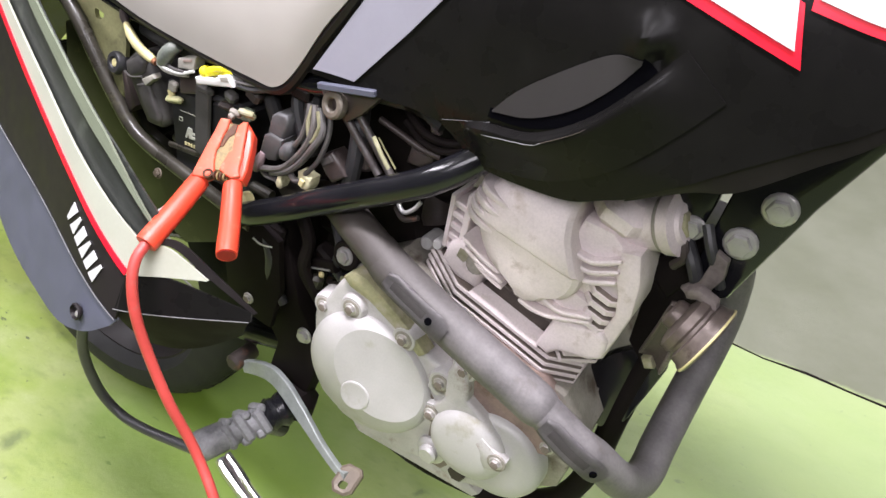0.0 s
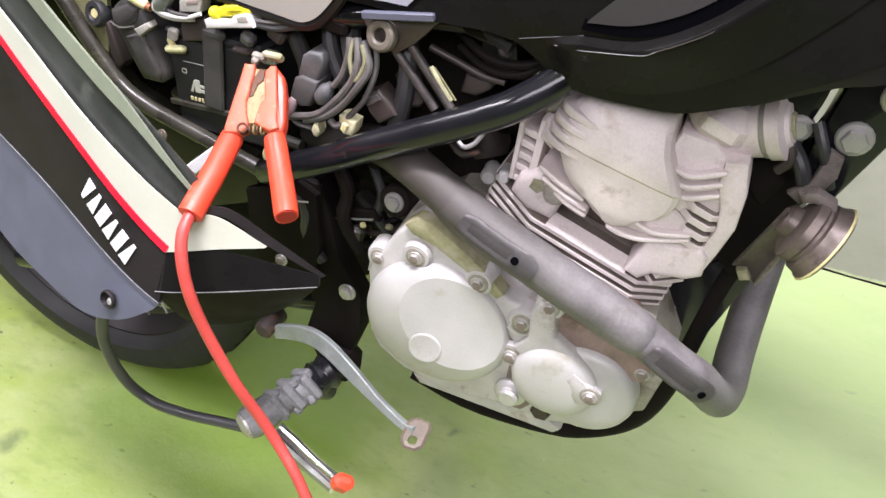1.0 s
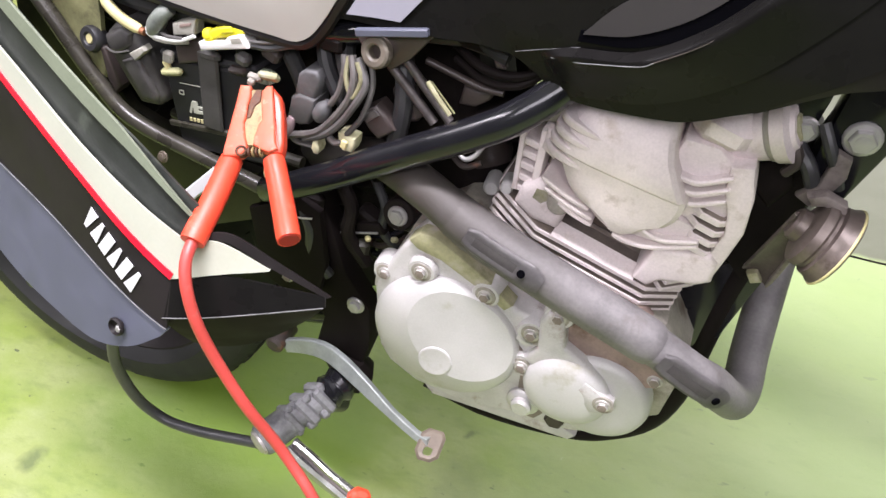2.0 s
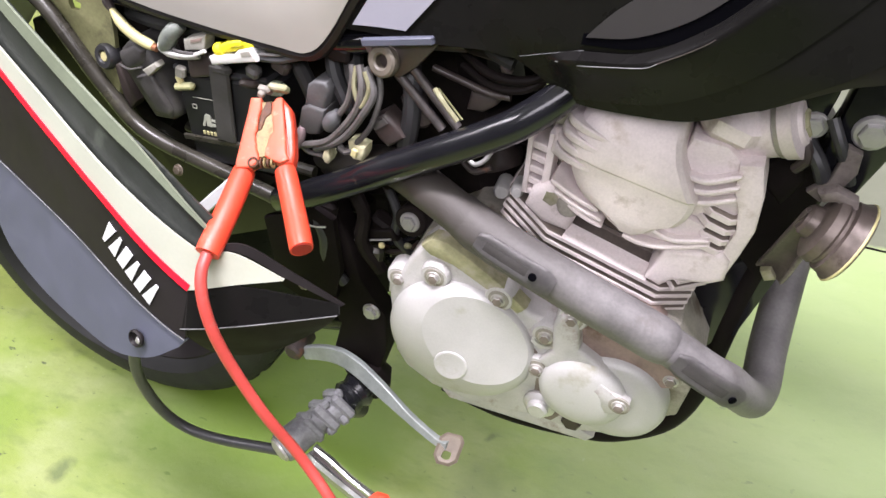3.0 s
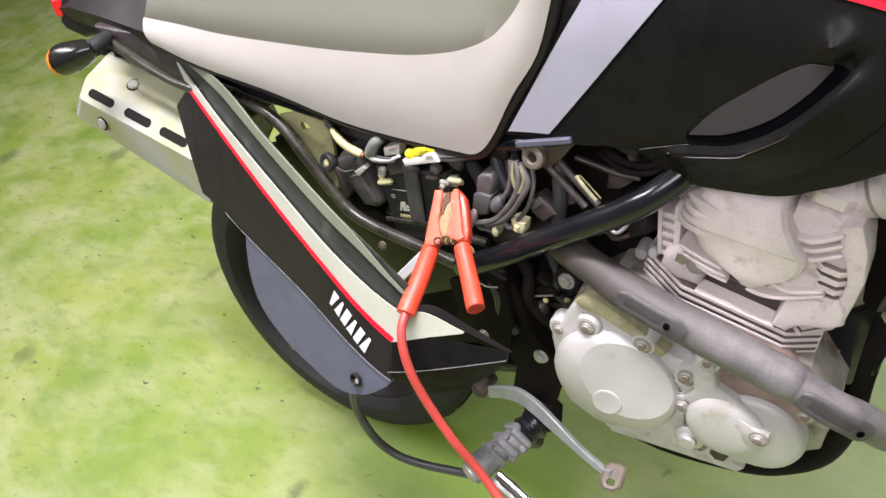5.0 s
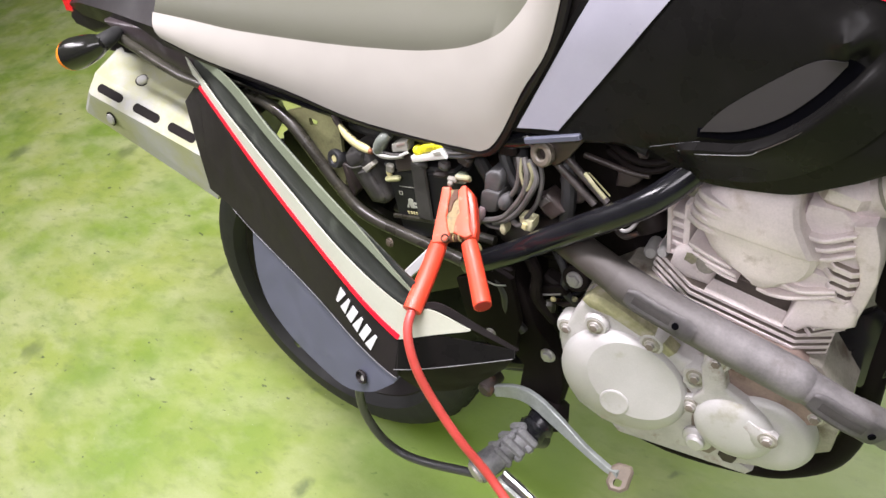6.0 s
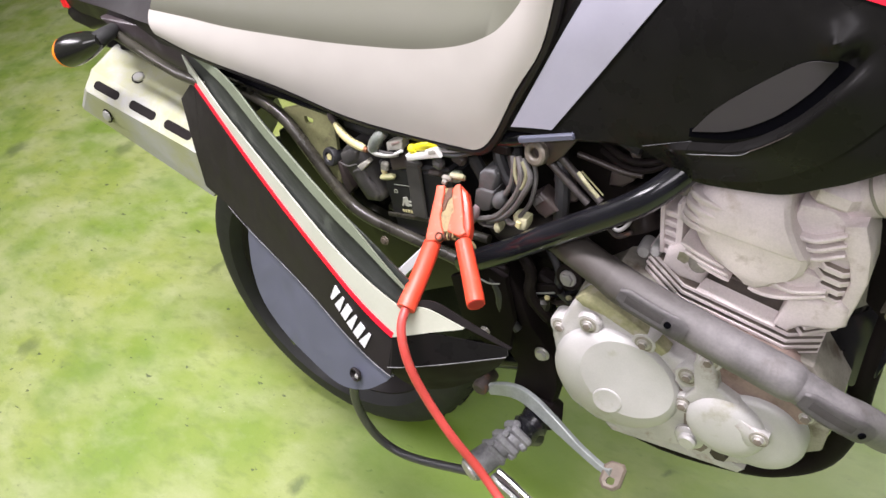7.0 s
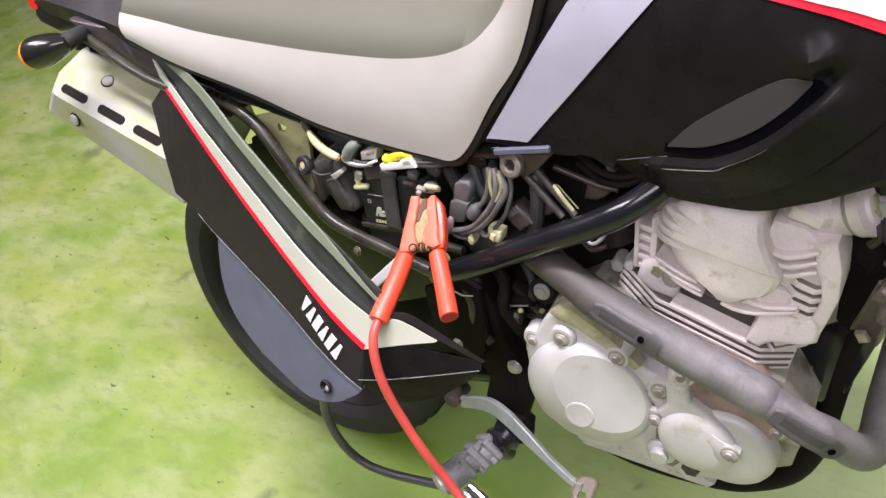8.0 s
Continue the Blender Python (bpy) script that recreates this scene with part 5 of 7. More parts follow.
# ---- exhaust ----
def build_exhaust():
    route = [(0.30, -0.05, 0.60), (0.42, -0.06, 0.61), (0.51, -0.09, 0.635), (0.576, -0.138, 0.646), (0.6365, -0.152, 0.6153), (0.7059, -0.157, 0.581), (0.7885, -0.157, 0.5385), (0.826, -0.155, 0.5130), (0.845, -0.142, 0.4920), (0.860, -0.119, 0.4580), (0.8695, -0.091, 0.4295), (0.8755, -0.060, 0.4210), (0.8770, -0.030, 0.4340), (0.880, 0.0, 0.4510), (0.885, 0.040, 0.476), (0.891, 0.080, 0.505), (0.895, 0.100, 0.545), (0.893, 0.095, 0.600), (0.878, 0.065, 0.650), (0.84, 0.03, 0.675)]
    line = [Vector(p) for p in spl(route, 500)]
    pipe = part("exhaust_pipe", tube(bmesh.new(), line[::5], [0.0185 if p.x < 0.79 and p.z > 0.5 else 0.0172 + 0.0014 * smooth(p.y, -0.15, -0.08) for p in line[::5]], 20), PIPE_GREY, bike, "mottled grey exhaust pipe, shade painted into its rear")
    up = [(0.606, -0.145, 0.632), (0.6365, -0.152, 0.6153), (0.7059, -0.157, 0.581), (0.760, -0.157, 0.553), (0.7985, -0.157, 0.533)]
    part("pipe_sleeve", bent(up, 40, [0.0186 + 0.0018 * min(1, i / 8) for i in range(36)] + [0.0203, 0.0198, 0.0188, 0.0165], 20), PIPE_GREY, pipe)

    GUARD_TURN = -8

    def guard(x0, x1, half_angle, turn):
        run = [p for p in line if x0 <= p.x <= x1 and p.y < -0.12 and p.z > 0.49]
        ids = [round(k * (len(run) - 1) / 9) for k in range(10)]
        rows, groove = [], []
        for k, i in enumerate(ids):
            d = (run[min(i + 3, len(run) - 1)] - run[max(i - 3, 0)]).normalized()
            m = frame_of(run[i], Vector((0.1, -0.97, 0.12)) - d * d.dot(Vector((0.1, -0.97, 0.12))), d)
            half = half_angle - (10 if k in (0, 9) else 0)
            row = []
            for w in range(-5, 6):
                a, r = math.radians(half * w / 5 + turn), (0.0212, 0.0212, 0.0216, 0.0231, 0.0231, 0.0220)[abs(w)] if 1 <= k <= 6 else 0.0228
                row.append(m @ Vector((r * math.sin(a), 0, r * math.cos(a))))
            rows.append(row)
            if 1 <= k <= 6:
                groove.append([m @ Vector((0.0218 * math.sin(a), 0, 0.0218 * math.cos(a))) for a in (math.radians(w + turn) for w in (-11, -4, 4, 11))])
            if k == 7:
                spot = m @ pose(0, 0, 0, 0, turn, 0)
        bm = bmesh.new()
        loft(bm, rows, closed=False)
        bmesh.ops.solidify(bm, geom=bm.faces[:], thickness=0.0016)
        g = part("guard_strip", bm, GUARD_GREY, pipe, "darker grey riveted guard strip", 50)
        bm = bmesh.new()
        loft(bm, groove, closed=False)
        bmesh.ops.solidify(bm, geom=bm.faces[:], thickness=0.001)
        # dark film laid in the groove to give it shade
        part("groove", bm, GROOVE_DARK, g, "pressed groove with its shade painted dark", 50)
        part("bolt_hole", lathe(bmesh.new(), [(0.0036, -0.002), (0.0036, 0.0016), (0.0, 0.0016)], spot @ pose(0, 0, 0.0224), 12), SLOT_BLACK, g)

    guard(0.633, 0.701, 30, GUARD_TURN)
    guard(0.799, 0.845, 32, GUARD_TURN)
    # silencer with slotted heat shield
    ax, nm = Vector((-0.854, 0, 0.52)), Vector((0.52, 0, 0.854))
    rear = [(-0.34, -0.05, 0.81), (-0.3475, -0.10, 0.811), (-0.3465, -0.124, 0.8145), (-0.2820, -0.135, 0.8500), (-0.2775, -0.110, 0.8745), (-0.2660, -0.06, 0.8955), (-0.262, 0.0, 0.90), (-0.285, 0.02, 0.87)]
    side, foot = Vector((0.2715, 0, -0.126)), Vector((0.2690, 0, -0.1545))
    front = [Vector(p) + (foot if i < 3 else side) for i, p in enumerate(rear)]
    mid = Vector((-0.305, -0.06, 0.853))
    rings = [[Vector(p) for p in front], [Vector(p) for p in rear], [mid + (Vector(p) - mid) * 0.96 + ax * 0.008 for p in rear], [mid + (Vector(p) - mid) * 0.86 + ax * 0.011 for p in rear]]
    bm = loft(bmesh.new(), rings)
    muf = part("silencer", bm, SILVER, bike, "silver slotted silencer heat shield", 6)
    c0, c1 = (Vector(rear[3]), front[3]), (Vector(rear[4]), front[4])
    run = (c0[1] + c1[1] - c0[0] - c1[0]).normalized()
    for s in (0.040, 0.125, 0.205):
        k = s / (c0[1] - c0[0]).length
        low, high = c0[0].lerp(c0[1], k), c1[0].lerp(c1[1], k)
        across = (high - low).normalized()
        across = (across - run * across.dot(run)).normalized()
        out = run.cross(across)
        out = out if out.y < 0 else -out
        o = (low + high) / 2
        m = Matrix(((run.x, across.x, out.x, o.x), (run.y, across.y, out.y, o.y), (run.z, across.z, out.z, o.z), (0, 0, 0, 1)))
        poly = [(0.0075 * math.cos(t) + (0.022 if math.cos(t) > 0 else -0.022), 0.0075 * math.sin(t)) for t in (2 * math.pi * (i + 0.5) / 20 for i in range(20))]
        part("slot", prism(bmesh.new(), poly, -0.004, 0.0008, m, 0.0002, 1), INNER_DARK, muf)
    button = mesh_of("button_bolt", lathe(bmesh.new(), [(0.0095, 0), (0.0095, 0.0012), (0.0078, 0.003), (0.004, 0.0036), (0.0, 0.0036)], Matrix(), 20), SILVER)
    # dark ring painting the shaded gap round each button
    dark_ring = mesh_of("dark_ring", lathe(bmesh.new(), [(0.0118, 0), (0.0118, 0.0009), (0.0112, 0.0012), (0.0, 0.0012)], Matrix(), 20), INNER_DARK)
    for o, w in (((-0.258, -0.1335, 0.806), Vector((0.02, -1, 0.06))), ((-0.1977, -0.0856, 0.8502), nm + Vector((0, -0.35, 0)))):
        link_mesh("dark_ring", dark_ring, muf, frame_of(o, w))
        link_mesh("button_bolt", button, muf, frame_of(Vector(o) + 0.001 * w, w))


build_exhaust()


# ---- tail ----
def build_tail():
    bm = bmesh.new()
    rings = [[(x, -w, z0), (x, -w * 1.1, (z0 + z1) / 2), (x, -0.7 * w, z1), (x, 0.7 * w, z1), (x, w * 1.1, (z0 + z1) / 2), (x, w, z0)] for x, w, z0, z1 in ((0.10, 0.10, 0.87, 0.93), (-0.05, 0.105, 0.90, 0.97), (-0.18, 0.085, 0.93, 0.995), (-0.30, 0.065, 0.955, 1.01), (-0.355, 0.055, 0.965, 1.0))]
    tail = part("tail_cowl", loft(bm, rings), BLACK_PLASTIC, bike, "black tail cowl")
    bm = bmesh.new()
    box(bm, (-0.358, 0, 0.984), (0.03, 0.125, 0.04), (0, 10, 0), 0.008)
    part("tail_light", bm, RED_LENS, bike, "red tail light")
    # indicator
    w = Vector((-0.93, -0.20, -0.10)).normalized()
    root = Vector((-0.128, -0.152, 0.9335))
    ind = part("indicator", lathe(bmesh.new(), [(0.0, 0.0), (0.0095, 0.002), (0.0155, 0.012), (0.0208, 0.027), (0.0245, 0.046), (0.0268, 0.064), (0.0268, 0.075), (0.025, 0.077)], frame_of(root, w), 28, 0.88), INDICATOR_BLACK, bike, "black indicator with amber lens")
    part("lens", lathe(bmesh.new(), [(0.0256, 0.075), (0.0262, 0.079), (0.024, 0.084), (0.017, 0.088), (0.0, 0.090)], frame_of(root, w), 28, 0.88), AMBER, ind, "amber lens")
    part("stem", bent([root + w * 0.012, (-0.140, -0.135, 0.9355), (-0.165, -0.108, 0.9345)], 10, [0.013 - 0.0003 * i for i in range(10)], 12), RUBBER, ind)
    # lower skirt of the tail
    part("tail_skirt", prism(bmesh.new(), [(-0.335, 1.0), (-0.3735, 0.962), (-0.366, 0.946), (-0.3225, 0.928), (-0.256, 0.930), (-0.175, 0.898), (-0.10, 0.90), (-0.08, 0.94), (-0.20, 0.99)], 0.03, 0.060, SIDE, 0.008, 3), BLACK_PLASTIC, tail)
    under = [(-0.20, 0.955), (-0.05, 0.925), (0.06, 0.888), (0.19, 0.843), (0.31, 0.800), (0.25, 0.790), (0.16, 0.808), (0.06, 0.828), (-0.03, 0.850), (-0.12, 0.893), (-0.17, 0.925)]
    part("undertail", prism(bmesh.new(), under, 0.06, 0.102, SIDE, 0.006, 3), UNDERTAIL, bike, "glossy brown-black plastic below the tail")
    # rear mudguard under the tail
    rows = [[(x, y, z - 0.03 * (y / 0.07) ** 2) for y in (-0.06, -0.03, 0, 0.03, 0.06)] for x, z in ((0.28, 0.72), (0.2, 0.79), (0.05, 0.85), (-0.1, 0.89), (-0.3, 0.92))]
    bm = bmesh.new()
    vs = [[bm.verts.new(v) for v in r] for r in rows]
    for a, b in zip(vs, vs[1:]):
        for i in range(4):
            bm.faces.new((a[i], a[i + 1], b[i + 1], b[i]))
    bmesh.ops.solidify(bm, geom=bm.faces[:], thickness=0.003)
    part("rear_mudguard", bm, BLACK_PLASTIC, bike)


build_tail()


# ---- horn, pedal, foot peg ----
def build_fittings():
    h = frame_of((0.908, -0.130, 0.643), (0.897, -0.082, -0.433)) @ Matrix.Scale(0.82, 4)
    horn = part("horn", lathe(bmesh.new(), [(0.0, -0.042), (0.012, -0.042), (0.015, -0.039), (0.016, -0.031), (0.026, -0.029), (0.0315, -0.026), (0.0325, -0.018), (0.0305, -0.0155), (0.0305, -0.0125), (0.035, -0.011), (0.0362, -0.004), (0.0385, -0.001), (0.039, 0.003), (0.037, 0.005), (0.02, 0.004), (0.0, 0.005)], h, 32), HORN_GREY, bike, "round grey-brown horn")
    part("horn_rim", tube(bmesh.new(), [h @ Vector((0.0387 * math.cos(t), 0.0387 * math.sin(t), 0.002)) for t in (2 * math.pi * i / 32 for i in range(33))], 0.0011, 6), PALE_YELLOW, horn)
    part("horn_bracket", prism(bmesh.new(), [(0.8766, 0.6657), (0.8904, 0.6773), (0.8979, 0.7058), (0.9081, 0.7003), (0.9076, 0.6845), (0.8975, 0.6665), (0.887, 0.6579)], 0.098, 0.106, SIDE, 0.0025), STAY_GREY, horn, "dusty pressed bracket")
    part("horn_bracket", prism(bmesh.new(), [(0.8828, 0.6794), (0.8948, 0.6837), (0.9102, 0.6756), (0.9122, 0.6617), (0.9068, 0.6566), (0.9035, 0.6655), (0.8957, 0.6735), (0.887, 0.6720)], 0.119, 0.130, SIDE, 0.003), STAY_GREY, horn)
    part("horn_bolt", prism(bmesh.new(), hexagon(0.006), 0.0, 0.006, frame_of((0.897, -0.128, 0.664), (0.2, -0.9, 0.4)), 0.001, 1), STAY_GREY, horn)
    one, two = [(0.8527, -0.090, 0.5822), (0.8669, -0.110, 0.6254), (0.8788, -0.132, 0.6657)], [(0.873, -0.090, 0.5667), (0.8842, -0.110, 0.6149), (0.8929, -0.132, 0.6612)]
    grid = [[Vector(p).lerp(Vector(q), f) + Vector((0, 0.004 * math.sin(math.pi * f), 0)) for f in (0, 0.15, 0.3, 0.5, 0.7, 0.85, 1)] for p, q in zip(spl(one, 8), spl(two, 8))]
    stay = part("horn_stay", sheet(bmesh.new(), grid, 0.003), STAY_BROWN, horn, "brown dusty channel-shaped stay")
    part("rolled_edge", bent(two, 14, [0.0012, 0.0022] + [0.0026] * 11 + [0.0016], 8), STAY_GREY, stay)
    part("rolled_edge", bent(one, 14, [0.0012, 0.0018] + [0.0020] * 11 + [0.0012], 8), STAY_BROWN, stay)
    part("stay_tip", prism(bmesh.new(), [(0.8555, 0.5800), (0.8640, 0.5830), (0.8690, 0.5730), (0.8600, 0.5700)], 0.088, 0.0955, SIDE, 0.002), CORRODED, stay, "yellowed stay end")
    pts = [(0.360, -0.103, 0.357), (0.382, -0.108, 0.368), (0.409, -0.115, 0.379), (0.431, -0.120, 0.382), (0.455, -0.128, 0.379), (0.482, -0.138, 0.370), (0.505, -0.146, 0.360), (0.528, -0.155, 0.352), (0.548, -0.162, 0.346), (0.566, -0.168, 0.342), (0.580, -0.171, 0.343)]
    line = [Vector(p) for p in spl(pts, 44)]
    rings = []
    for i, p in enumerate(line):
        d = (line[min(i + 1, 43)] - line[max(i - 1, 0)]).normalized()
        out = Vector((0.15, -0.95, 0.28))
        out = (out - d * out.dot(d)).normalized()
        up = out.cross(d)
        up = up if up.z > 0 else -up
        tall, thick = 0.0085 + 0.0035 * math.sin(math.pi * min(1, i / 30)) - 0.0045 * (i / 43), 0.0042
        rings.append([p + up * tall * u + out * thick * o for u, o in ((1, -0.7), (1, 0.7), (0.85, 1), (-0.85, 1), (-1, 0.7), (-1, -0.7), (-0.85, -1), (0.85, -1))])
    pedal = part("brake_pedal", loft(bmesh.new(), rings), PEDAL_STEEL, bike, "worn grey brake pedal lever", 25)
    pad = frame_of((0.580, -0.172, 0.336), (0.25, -0.55, 0.78), (0.2, 0.3, 0.9))
    bm = bmesh.new()
    outer = [(-0.007, -0.017), (0.006, -0.016), (0.0135, -0.009), (0.0145, 0.013), (0.010, 0.019), (-0.006, 0.018), (-0.0125, 0.011), (-0.0135, -0.009)]
    inner = [(0.36 * x, 0.26 * y - 0.006) for x, y in outer]
    lev = [(outer, -0.004), (outer, 0.004), (inset(outer, 0.003), 0.006), (inner, 0.005), (inner, -0.004)]
    vs = [[bm.verts.new(pad @ Vector((x, y, z))) for x, y in o] for o, z in lev]
    for a, b in zip(vs, vs[1:] + vs[:1]):
        for i in range(8):
            bm.faces.new((a[i], a[(i + 1) % 8], b[(i + 1) % 8], b[i]))
    part("pedal_pad", bm, WORN_PAD, pedal, "bare worn pedal pad")
    part("pedal_pivot", lathe(bmesh.new(), [(0.012, -0.02), (0.012, 0.015), (0.008, 0.018), (0.0, 0.018)], frame_of((0.351, -0.100, 0.365), (0, -1, 0)), 16), RUSTY, pedal, "rusty hinge")
    # foot peg
    a, b = Vector((0.447, -0.135, 0.346)), Vector((0.398, -0.232, 0.333))
    d = (b - a).normalized()
    m = frame_of(a, d)
    peg = part("foot_peg", lathe(bmesh.new(), [(0.012, 0.012), (0.0155, 0.016), (0.0165, 0.03), (0.0168, 0.06), (0.0185, 0.072), (0.0195, 0.098), (0.0175, 0.105), (0.0, 0.107)], m, 18), PEG_RUBBER, bike, "worn grey rubber foot peg")
    rng = random.Random(4)
    for s, size in ((0.026, (0.034, 0.012, 0.012)), (0.046, (0.036, 0.010, 0.013)), (0.064, (0.030, 0.009, 0.010))):
        rib = bmesh.new()
        box(rib, (0, 0.0145, 0), size, (0, 12, 0), 0.003)
        rm = mesh_of("rib", rib, PEG_RUBBER)
        for k in range(4):
            link_mesh("rib", rm, peg, m @ pose(0, 0, s + rng.uniform(-0.002, 0.002)) @ pose(0, 0, 0, rng.uniform(-5, 5), 0, 90 * k + 32 + rng.uniform(-4, 4)))
    part("end_cap", lathe(bmesh.new(), [(0.0135, 0.100), (0.0155, 0.103), (0.015, 0.108), (0.010, 0.111), (0.0, 0.111)], m, 18), BOLT_STEEL, peg, "pale worn end cap")
    hinge = part("peg_hinge", lathe(bmesh.new(), [(0.017, -0.018), (0.017, 0.006), (0.013, 0.014), (0.0, 0.014)], m, 14), DARK_METAL, bike)
    bm = bmesh.new()
    box(bm, (0.455, -0.112, 0.352), (0.050, 0.050, 0.044), (10, 15, 25), 0.014)
    part("peg_bracket", bm, FRAME_MATT, hinge)
    pin = frame_of((0.445, -0.152, 0.338), (-0.1, -0.7, 0.7))
    part("pivot_pin", lathe(bmesh.new(), [(0.013, -0.025), (0.013, 0.001), (0.0115, 0.0025), (0.0095, 0.0025), (0.0085, 0.0005), (0.006, 0.0005), (0.005, 0.003), (0.0, 0.0035)], pin, 20), DARK_METAL, hinge, "glossy black ringed pivot pin")
    spring = [m @ Vector((0.019 * math.cos(t), 0.019 * math.sin(t), -0.012 + 0.0022 * t)) for t in (0.5 * i for i in range(22))]
    part("spring", tube(bmesh.new(), spring, 0.0018, 6), DARK_METAL, hinge)
    part("peg_boot", lathe(bmesh.new(), [(0.016, -0.03), (0.022, -0.02), (0.019, -0.012), (0.023, -0.004), (0.019, 0.004), (0.022, 0.012), (0.016, 0.02)], m, 16), DARK_METAL, hinge, "glossy black boot")


build_fittings()


# ---- battery bay ----
def build_bay():
    bm = bmesh.new()
    box(bm, (0.50, 0.0, 0.665), (0.22, 0.13, 0.20), (0, -6, 0), 0.02)
    air = part("airbox", bm, INNER_DARK, bike, "black air box behind the battery")
    bm = bmesh.new()
    box(bm, (0.345, 0.0, 0.60), (0.25, 0.16, 0.06), (0, 6, 0), 0.008)
    part("battery_tray", bm, INNER_DARK, bike)
    # dark block added behind the stay plate to hide the floor
    bm = bmesh.new()
    box(bm, (0.195, -0.045, 0.735), (0.075, 0.012, 0.075), (0, 20, 0), 0.006)
    part("backing_filler", bm, INNER_DARK, bike)
    bm = bmesh.new()
    box(bm, (0.36, 0.02, 0.765), (0.30, 0.17, 0.03), (0, 10, 0), 0.01)
    part("seat_pan", bm, INNER_DARK, bike)
    bm = bmesh.new()
    box(bm, (0.43, 0.01, 0.50), (0.09, 0.12, 0.18), (0, 10, 0), 0.02)
    part("inner_guard", bm, INNER_DARK, bike)
    # carburettor and intake
    carb = part("carburettor", lathe(bmesh.new(), [(0.026, -0.05), (0.026, 0.05), (0.022, 0.055), (0.0, 0.055)], frame_of((0.61, -0.03, 0.665), (1, 0, 0.1)), 20), INNER_DARK, bike)
    part("float_bowl", lathe(bmesh.new(), [(0.024, -0.03), (0.024, 0.01), (0.02, 0.02), (0.0, 0.02)], frame_of((0.605, -0.035, 0.635), (0.3, -0.3, -1)), 18), BRACKET_BROWN, carb)
    for p, r in (((0.628, -0.085, 0.622), 0.008), ((0.646, -0.095, 0.630), 0.006)):
        part("intake_clamp", lathe(bmesh.new(), [(r, -0.02), (r, 0.008), (0.7 * r, 0.012), (0.0, 0.012)], frame_of(p, (0.2, -1, 0.2)), 12), STEEL, carb)
    def block(name, at, size, turn, mat, parent=bike, label="", bevel=0.003):
        bm = bmesh.new()
        box(bm, at, size, turn, bevel)
        return part(name, bm, mat, parent, label)

    def slab_of(name, poly, g0, g1, mat, parent=bike, label="", bevel=0.004):
        return part(name, prism(bmesh.new(), poly, g0, g1, SIDE, bevel, 3), mat, parent, label, 50)

    # long rubber boot of the starter relay, folded over itself, with a pale tag
    rel = slab_of("relay", [(0.250, 0.7487), (0.262, 0.757), (0.276, 0.7585), (0.287, 0.753), (0.293, 0.7305), (0.3015, 0.690), (0.300, 0.681), (0.288, 0.674), (0.2655, 0.6756), (0.2553, 0.7008), (0.2469, 0.7255)], 0.085, 0.124, BOOT_GREY, bike, "dark grey rubber relay boot", 0.009)
    slab_of("boot_fold", [(0.252, 0.747), (0.275, 0.756), (0.285, 0.750), (0.281, 0.738), (0.262, 0.728), (0.250, 0.733)], 0.10, 0.1285, BOOT_GREY, rel, bevel=0.006)
    slab_of("boot_ridge", [(0.262, 0.722), (0.284, 0.729), (0.297, 0.690), (0.292, 0.680), (0.272, 0.683)], 0.10, 0.1275, BOOT_GREY, rel, bevel=0.005)
    slab_of("tag", [(0.2800, 0.7320), (0.2985, 0.7405), (0.3010, 0.7360), (0.2850, 0.7250)], 0.12, 0.1310, TAPE_GREY, rel, "pale tape tag", 0.0015)
    part("boot_seam", bent([(0.250, -0.1285, 0.7355), (0.262, -0.1300, 0.7315), (0.280, -0.1300, 0.7345)], 10, 0.0011, 6), WIRE_GREY, rel)
    # ringed grommet and dusty bracket by the frame loop
    m = frame_of((0.222, -0.118, 0.7375), (-0.1, -1, 0.25))
    gr = part("grommet", lathe(bmesh.new(), [(0.0125, -0.012), (0.0130, 0.0), (0.0115, 0.003), (0.0070, 0.003), (0.0055, 0.0), (0.0, -0.001)], m, 20), HOSE, bike, "round rubber grommet")
    part("grommet_core", lathe(bmesh.new(), [(0.0052, 0.0), (0.0045, 0.0018), (0.0, 0.0018)], m, 12), PALE_YELLOW, gr)
    slab_of("dusty_bracket", [(0.2091, 0.7269), (0.2200, 0.7240), (0.2328, 0.7290), (0.2310, 0.712), (0.2230, 0.6954), (0.2105, 0.7045)], 0.10, 0.1165, OLIVE_LIGHT, bike, "dusty olive bracket", 0.003)
    slab_of("dusty_bracket", [(0.2300, 0.7310), (0.2370, 0.7300), (0.2420, 0.6900), (0.2310, 0.6800), (0.2270, 0.6960)], 0.10, 0.1185, BRACKET_BROWN, bike, "", 0.003)
    # yellowed lead with a copper end, coming out from below the seat
    part("pale_lead", bent([(0.250, -0.118, 0.795), (0.2609, -0.124, 0.7877), (0.2700, -0.126, 0.7745), (0.2827, -0.1265, 0.7632), (0.2997, -0.1265, 0.7550)], 22, [0.0030] * 6 + [0.0036, 0.0042, 0.0048] + [0.0054] * 11 + [0.0050, 0.0042], 12), PALE_YELLOW, bike, "yellowed sleeved lead")
    part("lead_end", bent([(0.2990, -0.1270, 0.7553), (0.3045, -0.1272, 0.7535)], 5, 0.0036, 10), COPPER, bike, "copper wire end")
    part("lead_root", bent([(0.248, -0.112, 0.800), (0.254, -0.120, 0.794), (0.262, -0.1240, 0.786)], 8, [0.0065, 0.006, 0.0055, 0.005, 0.005, 0.0045, 0.004, 0.0035], 10), BRACKET_BROWN, bike)
